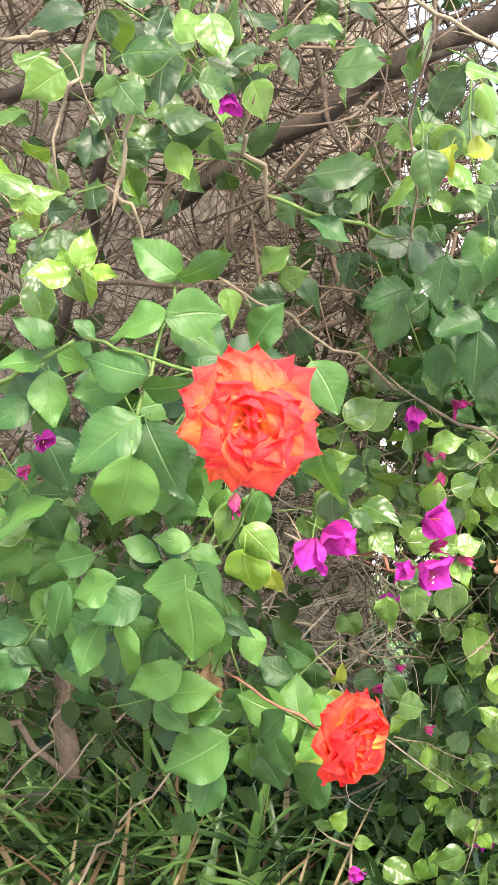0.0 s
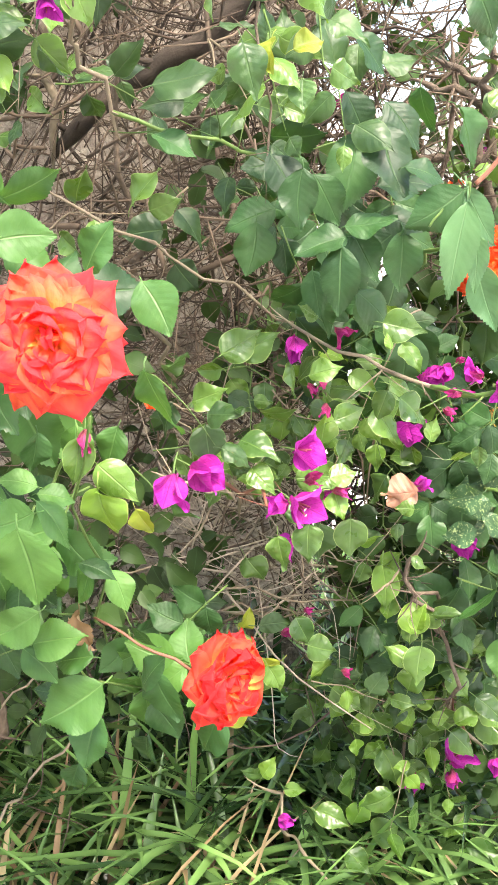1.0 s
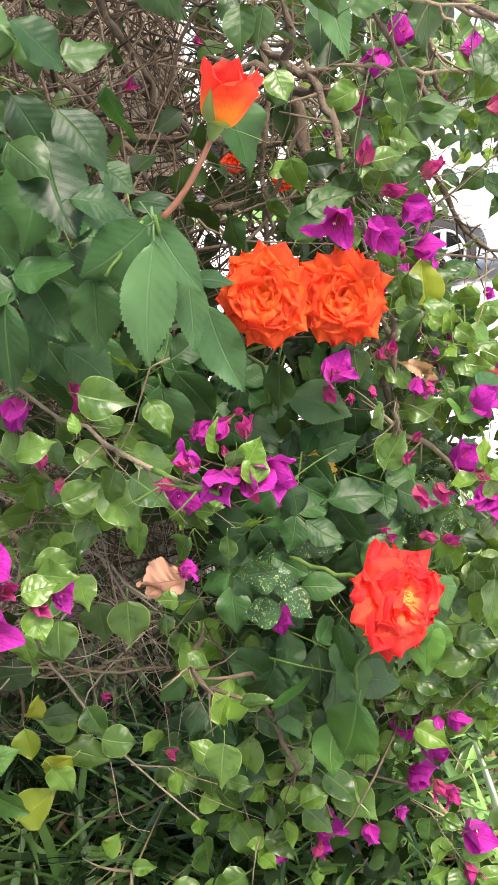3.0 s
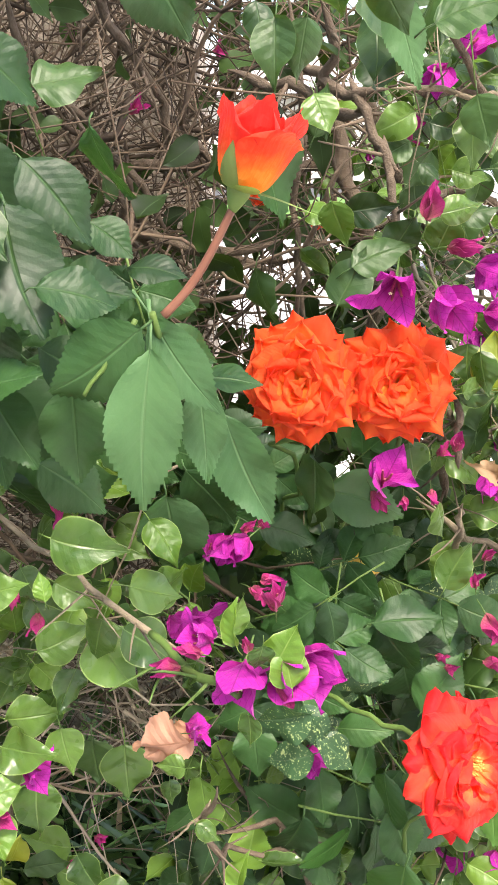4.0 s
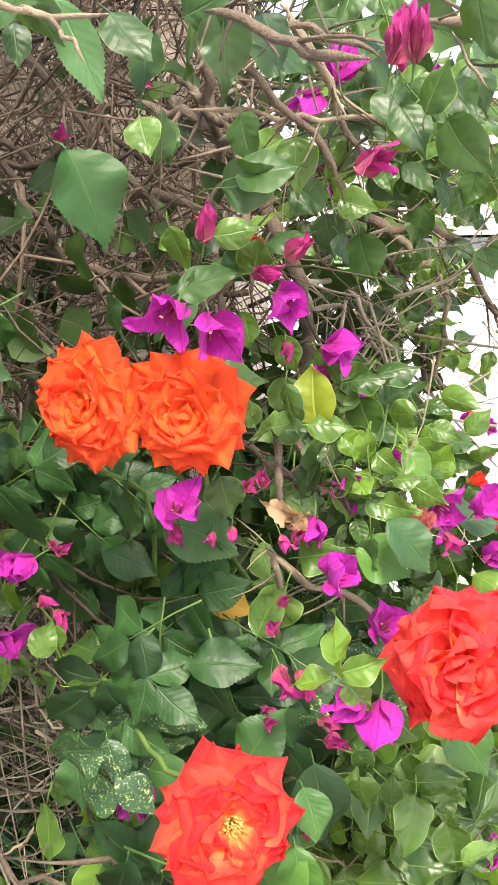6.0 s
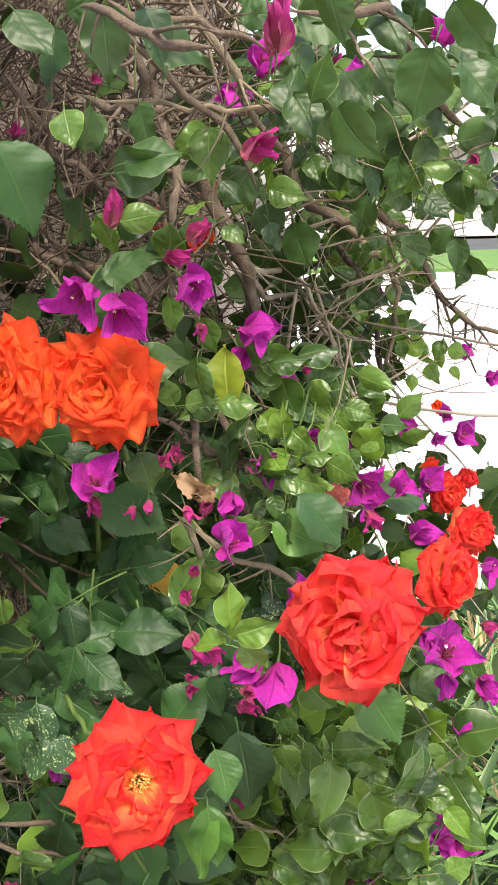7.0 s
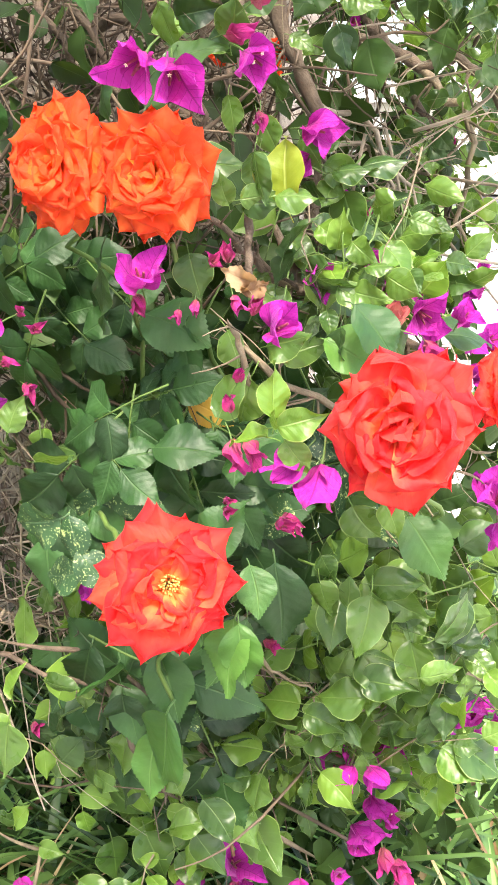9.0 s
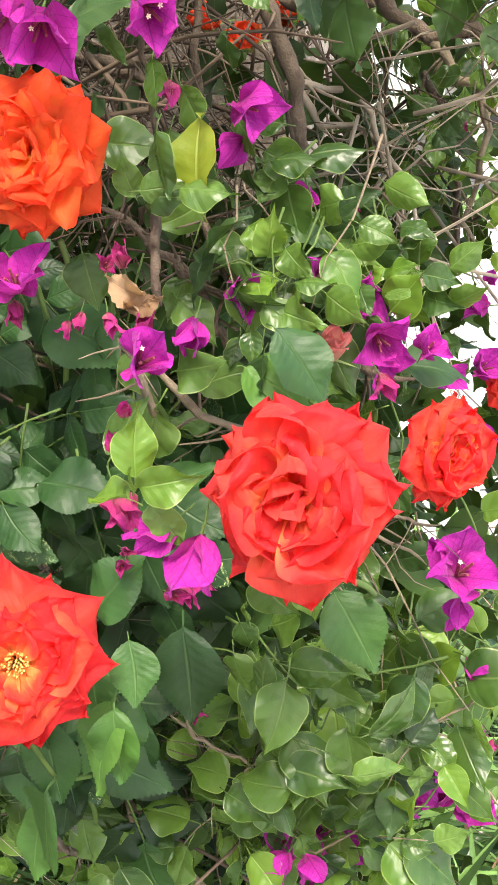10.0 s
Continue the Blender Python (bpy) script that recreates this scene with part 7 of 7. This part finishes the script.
limb(boug_top, [(0.417, 1.1, 1.139), (0.453, 1.1, 1.113), (0.464, 1.1, 1.083), (0.461, 1.1, 1.054), (0.453, 1.1, 1.022), (0.463, 1.11, 1.004)], 0.0032, 0.0016, 8, M_TANWOOD)
limb(boug_top, [(0.409, 1.12, 1.119), (0.421, 1.12, 1.102), (0.434, 1.12, 1.072), (0.443, 1.12, 1.046), (0.445, 1.13, 1.0)], 0.003, 0.0022, 8)
limb(boug_top, [(0.5, 1.1, 1.075), (0.509, 1.1, 1.05), (0.528, 1.12, 1.01)], 0.0012, 0.0007, 5)
limb(boug_top, [(0.528, 1.1, 1.052), (0.54, 1.1, 1.036), (0.57, 1.1, 1.024)], 0.001, 0.0006, 5)
branch(boug_right, (0.386, 0.800, 1.038), (0.387, 0.800, 1.007), 0.0034, 0.0032, .03, 0, M_WOOD, "branch", 0)
branch(boug_right, (0.384, 0.840, 1.006), (0.392, 0.870, 0.964), 0.0045, 0.0045, .03, 0, M_WOOD, "branch", 4)
branch(boug_right, (0.384, 0.840, 1.006), (0.431, 0.900, 0.994), 0.0026, 0.0020, .03, 0, M_TANWOOD, "branch", 4)
branch(boug_right, (0.367, 0.800, 1.037), (0.384, 0.840, 1.006), 0.0026, 0.0036, .05, 0, M_WOOD, "branch", 4)
branch(boug_right, (0.386, 0.780, 0.981), (0.387, 0.800, 0.949), 0.0020, 0.0025, .04, 0, M_TANWOOD, "branch", 2)
branch(boug_right, (0.367, 0.880, 0.717), (0.390, 0.900, 0.657), 0.0016, 0.0012, .05, 0, M_TANWOOD, "branch", 4)
branch(boug_right, (0.380, 0.860, 0.732), (0.410, 0.880, 0.706), 0.0016, 0.0012, .05, 0, M_TANWOOD, "branch", 3)
branch(boug_right, (0.479, 0.950, 0.718), (0.524, 1.000, 0.665), 0.0020, 0.0020, .04, 0, M_TANWOOD, "branch", 3)
branch(boug_right, (0.504, 0.800, 0.924), (0.521, 0.800, 0.923), 0.0010, 0.0008, .03, 0, M_TANWOOD, "branch", 3)
branch(boug_right, (0.500, 0.800, 0.913), (0.518, 0.800, 0.908), 0.0010, 0.0008, .03, 0, M_TANWOOD, "branch", 3)
branch(boug_right, (0.364, 0.900, 0.706), (0.396, 0.920, 0.636), 0.0024, 0.0018, .05, 0, M_WOOD, "branch", 5)
branch(boug_right, (0.439, 0.920, 0.720), (0.470, 0.980, 0.587), 0.0030, 0.0034, .06, 0, M_WOOD, "branch", 5)
branch(boug_right, (0.474, 0.980, 0.713), (0.528, 1.050, 0.625), 0.0024, 0.0022, .05, 0, M_TANWOOD, "branch", 4)
lf(boug_right, "dry", 0.398, 0.757, 1.013, 0.0190, 160, 30, 25)
lf(boug_right, "dry", 0.406, 0.759, 1.008, 0.0150, 20, -25, -35)

foliage("inner_foliage", "inner hedge leaves coloured dark for shade, with unseen shading leaves overhead", [
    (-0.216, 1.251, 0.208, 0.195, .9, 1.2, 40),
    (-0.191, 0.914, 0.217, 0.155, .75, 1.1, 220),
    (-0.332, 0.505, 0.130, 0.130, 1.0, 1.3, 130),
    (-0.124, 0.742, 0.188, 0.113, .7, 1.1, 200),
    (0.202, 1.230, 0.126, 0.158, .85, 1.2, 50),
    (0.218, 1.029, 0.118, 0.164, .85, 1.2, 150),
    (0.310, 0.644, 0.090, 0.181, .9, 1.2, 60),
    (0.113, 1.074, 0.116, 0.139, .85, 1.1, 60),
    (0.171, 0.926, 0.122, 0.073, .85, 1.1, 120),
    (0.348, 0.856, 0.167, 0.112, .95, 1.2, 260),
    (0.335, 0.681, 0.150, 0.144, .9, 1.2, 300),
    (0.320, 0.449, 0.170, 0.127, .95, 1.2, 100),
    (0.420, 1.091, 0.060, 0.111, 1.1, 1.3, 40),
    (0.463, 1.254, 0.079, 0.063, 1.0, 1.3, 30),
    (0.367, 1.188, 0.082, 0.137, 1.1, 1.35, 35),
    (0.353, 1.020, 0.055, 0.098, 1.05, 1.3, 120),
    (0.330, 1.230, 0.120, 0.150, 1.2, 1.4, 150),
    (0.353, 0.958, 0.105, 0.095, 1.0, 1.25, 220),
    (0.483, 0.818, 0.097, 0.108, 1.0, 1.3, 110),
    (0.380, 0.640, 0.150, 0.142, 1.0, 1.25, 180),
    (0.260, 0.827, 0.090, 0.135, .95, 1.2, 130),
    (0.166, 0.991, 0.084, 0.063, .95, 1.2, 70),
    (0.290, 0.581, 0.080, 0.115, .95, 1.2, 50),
    # unseen canopy above the view, added to shade the hedge and wall
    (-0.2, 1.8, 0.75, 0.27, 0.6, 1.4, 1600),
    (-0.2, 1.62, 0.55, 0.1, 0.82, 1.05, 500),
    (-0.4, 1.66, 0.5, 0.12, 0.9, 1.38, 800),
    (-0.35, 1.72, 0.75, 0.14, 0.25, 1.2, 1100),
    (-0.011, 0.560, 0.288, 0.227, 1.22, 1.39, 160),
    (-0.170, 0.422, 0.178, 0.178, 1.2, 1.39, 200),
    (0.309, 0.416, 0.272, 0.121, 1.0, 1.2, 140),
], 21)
tangle("dry_twigs", "tangle of bare brown twigs in front of the wall", [
    (-0.6, 0.25, 0.95, 1.38, 0.75, 1.6, 1700, 0.0016),
    (-0.1, 0.24, 0.85, 1.2, 0.9, 1.4, 600, 0.0014),
    (-0.45, 0.3, 0.9, 1.25, 0.9, 1.5, 240, 0.003),
    (0.15, 0.36, 1.1, 1.36, 1.05, 1.45, 150, 0.002),
    (0.2, 0.42, 0.95, 1.3, 0.95, 1.45, 90, 0.0012),
    (-0.3, 0.3, 0.95, 1.3, 0.5, 0.8, 170, 0.0015),
    (-0.7, -0.05, 0.95, 1.3, 0.35, 0.8, 260, 0.0016),
    (0.0, 0.3, 0.97, 1.2, 0.6, 0.95, 260, 0.0013),
    (0.22, 0.46, 0.95, 1.25, 0.45, 0.92, 80, 0.0012),
], 22, M_TWIG)
tangle("pale_twigs", "brittle pale tan twigs bunched in the hedge gaps", [
    (0.36, 0.44, 1.03, 1.13, 1.0, 1.1, 55, 0.0013),
    (0.38, 0.48, 1.03, 1.15, 1.1, 1.2, 18, 0.0013),
    # low hollow: the pale colour also stands in for sunlight on these twigs
    (0.04, 0.2, 0.93, 1.08, 0.68, 0.86, 150, 0.0013),
], 25, M_PALETWIG)
blades("grass", "long arching dark green strap-leaved grass below the hedge", [
    (-0.7, 0.9, 0.9, 1.9, 150, 12, 0.5),
    (-2.4, -0.7, 0.8, 1.35, 160, 16, 0.34),
    (-0.5, 0.75, 0.78, 1.05, 110, 10, 0.42),
    (-0.2, 0.5, 1.1, 1.4, 90, 12, 0.6),
    (-0.8, 0.0, 1.05, 1.4, 90, 12, 0.5),
    (0.5, 1.0, 0.9, 2.6, 90, 26, 0.3),
    (0.2, 0.6, 1.35, 2.35, 80, 22, 0.32),
], 23, M_GRASS, 0.018)
blades("dry_grass", "dry straw-coloured blades among the grass, also standing for sunlit grass at the hedge end", [
    (-0.7, 0.9, 0.75, 1.2, 200, 4, 0.46),
    # hedge end: straw, its light colour doubling as sun on the grass
    (0.48, 1.0, 1.0, 2.3, 150, 10, 0.38),
], 24, M_STRAW, 0.012)


# ---- parked car on the driveway ----
def lathe(profile, n, axis_m):
    bm = bmesh.new()
    rings = []
    for k in range(n):
        a = 2 * math.pi * k / n
        rings.append([bm.verts.new(axis_m @ Vector((r * math.cos(a), h, r * math.sin(a)))) for r, h in profile])
    for k in range(n):
        p, q = rings[k], rings[(k + 1) % n]
        for i in range(len(profile) - 1):
            bm.faces.new((p[i], p[i + 1], q[i + 1], q[i]))
    for f in bm.faces:
        f.smooth = True
    return bm


def car(x, y):
    """A white estate car seen from its side, front wheel at x, y."""
    c = thing("car", "white parked car with alloy wheels on the driveway", "car")
    c.location = (x, y, -0.1)
    side = [(-0.85, 0.3), (-0.88, 0.62), (-0.7, 0.82), (0.35, 0.95), (1.15, 1.42), (2.75, 1.46), (3.35, 0.98), (3.5, 0.9), (3.52, 0.32)]
    arches = []
    for cx in (2.65, 0.0):
        arches += [(cx + 0.4 * math.cos(a), 0.3 + 0.4 * math.sin(a)) for a in [k * math.pi / 12 for k in range(13)]]
    outline = side + arches
    bm = bmesh.new()
    near = [bm.verts.new((px, 0.0, pz)) for px, pz in outline]
    f = bm.faces.new(near)
    ex = bmesh.ops.extrude_face_region(bm, geom=[f])
    bmesh.ops.translate(bm, verts=[v for v in ex["geom"] if isinstance(v, bmesh.types.BMVert)], vec=(0, 1.7, 0))
    bmesh.ops.recalc_face_normals(bm, faces=bm.faces)
    body = part("body", bm, M_CARPAINT, c)
    bm = bmesh.new()
    v = [bm.verts.new((px, -0.006, pz)) for px, pz in ((0.55, 0.98), (1.2, 1.36), (2.65, 1.4), (3.1, 1.0))]
    bm.faces.new(v)
    ex = bmesh.ops.extrude_face_region(bm, geom=bm.faces[:])
    bmesh.ops.translate(bm, verts=[q for q in ex["geom"] if isinstance(q, bmesh.types.BMVert)], vec=(0, 0.01, 0))
    part("window", bm, M_GLASSDARK, c)
    for cx in (0.0, 2.65):
        for yy in (0.02, 1.5):
            m = Matrix.Translation((cx, yy, 0.31))
            tyre = part("wheel", lathe([(0.2, 0.0), (0.29, -0.01), (0.31, 0.03), (0.31, 0.17), (0.29, 0.2), (0.2, 0.2)], 40, m), M_TYRE, c)
            part("rim", lathe([(0.21, 0.0), (0.19, 0.01), (0.185, 0.09), (0.0, 0.09)], 40, m), M_TYRE, tyre)
            for k in range(5):
                bm = bmesh.new()
                bmesh.ops.create_cube(bm, size=1.0, matrix=m @ pose(0, 0.012, 0, 0, 72 * k, 0) @ Matrix.Translation((0, 0, 0.1)) @ Matrix.Diagonal((0.055, 0.02, 0.2, 1)))
                bmesh.ops.bevel(bm, geom=bm.edges[:], offset=0.006, segments=1, affect="EDGES")
                part("spoke", bm, M_RIM, tyre)
            part("rim", lathe([(0.215, 0.004), (0.205, -0.006), (0.185, 0.006), (0.19, 0.02)], 40, m), M_RIM, tyre)
            part("hub", lathe([(0.0, -0.004), (0.04, -0.002), (0.05, 0.03)], 20, m), M_RIM, tyre)
    return c


car(1.95, 8.6)


# ---- pale house across the street ----
def house(x0, x1, y):
    h = thing("house", "pale rendered house with a low tiled roof across the street", "house")
    h.location = (x0, y, -0.1)
    w = x1 - x0

    def box(name, ax, bx, ay, by, az, bz, material, parent, bevel=0.02):
        bm = bmesh.new()
        bmesh.ops.create_cube(bm, size=1.0, matrix=Matrix.Translation(((ax + bx) / 2, (ay + by) / 2, (az + bz) / 2)) @ Matrix.Diagonal((bx - ax, by - ay, bz - az, 1)))
        bmesh.ops.bevel(bm, geom=bm.edges[:], offset=bevel, segments=1, affect="EDGES")
        return part(name, bm, material, parent)

    box("wall", 0, w, 0, 7, 0, 3, M_HOUSE, h)
    bm = bmesh.new()
    v = [bm.verts.new(q) for q in ((-0.5, -0.6, 3), (w + 0.5, -0.6, 3), (w + 0.5, 7.6, 3), (-0.5, 7.6, 3), (2, 3.5, 4.6), (w - 2, 3.5, 4.6))]
    for f in ((0, 1, 5, 4), (1, 2, 5), (2, 3, 4, 5), (3, 0, 4), (0, 3, 2, 1)):
        bm.faces.new([v[i] for i in f])
    part("roof", bm, M_ROOF, h)
    for k in range(int(w / 5)):
        x = 1.5 + 5 * k
        win = box("window", x, x + 1.6, -0.05, 0.02, 1.0, 2.2, M_HOUSE, h)
        box("pane", x + 0.08, x + 0.76, -0.07, -0.052, 1.08, 2.12, M_GLASSDARK, win, 0.004)
        box("pane", x + 0.84, x + 1.52, -0.07, -0.052, 1.08, 2.12, M_GLASSDARK, win, 0.004)
    box("garage_door", w - 4.2, w - 1.2, -0.05, 0.02, 0.0, 2.2, M_HOUSE, h)
    return h


house(-8.0, 16.0, 34.0)
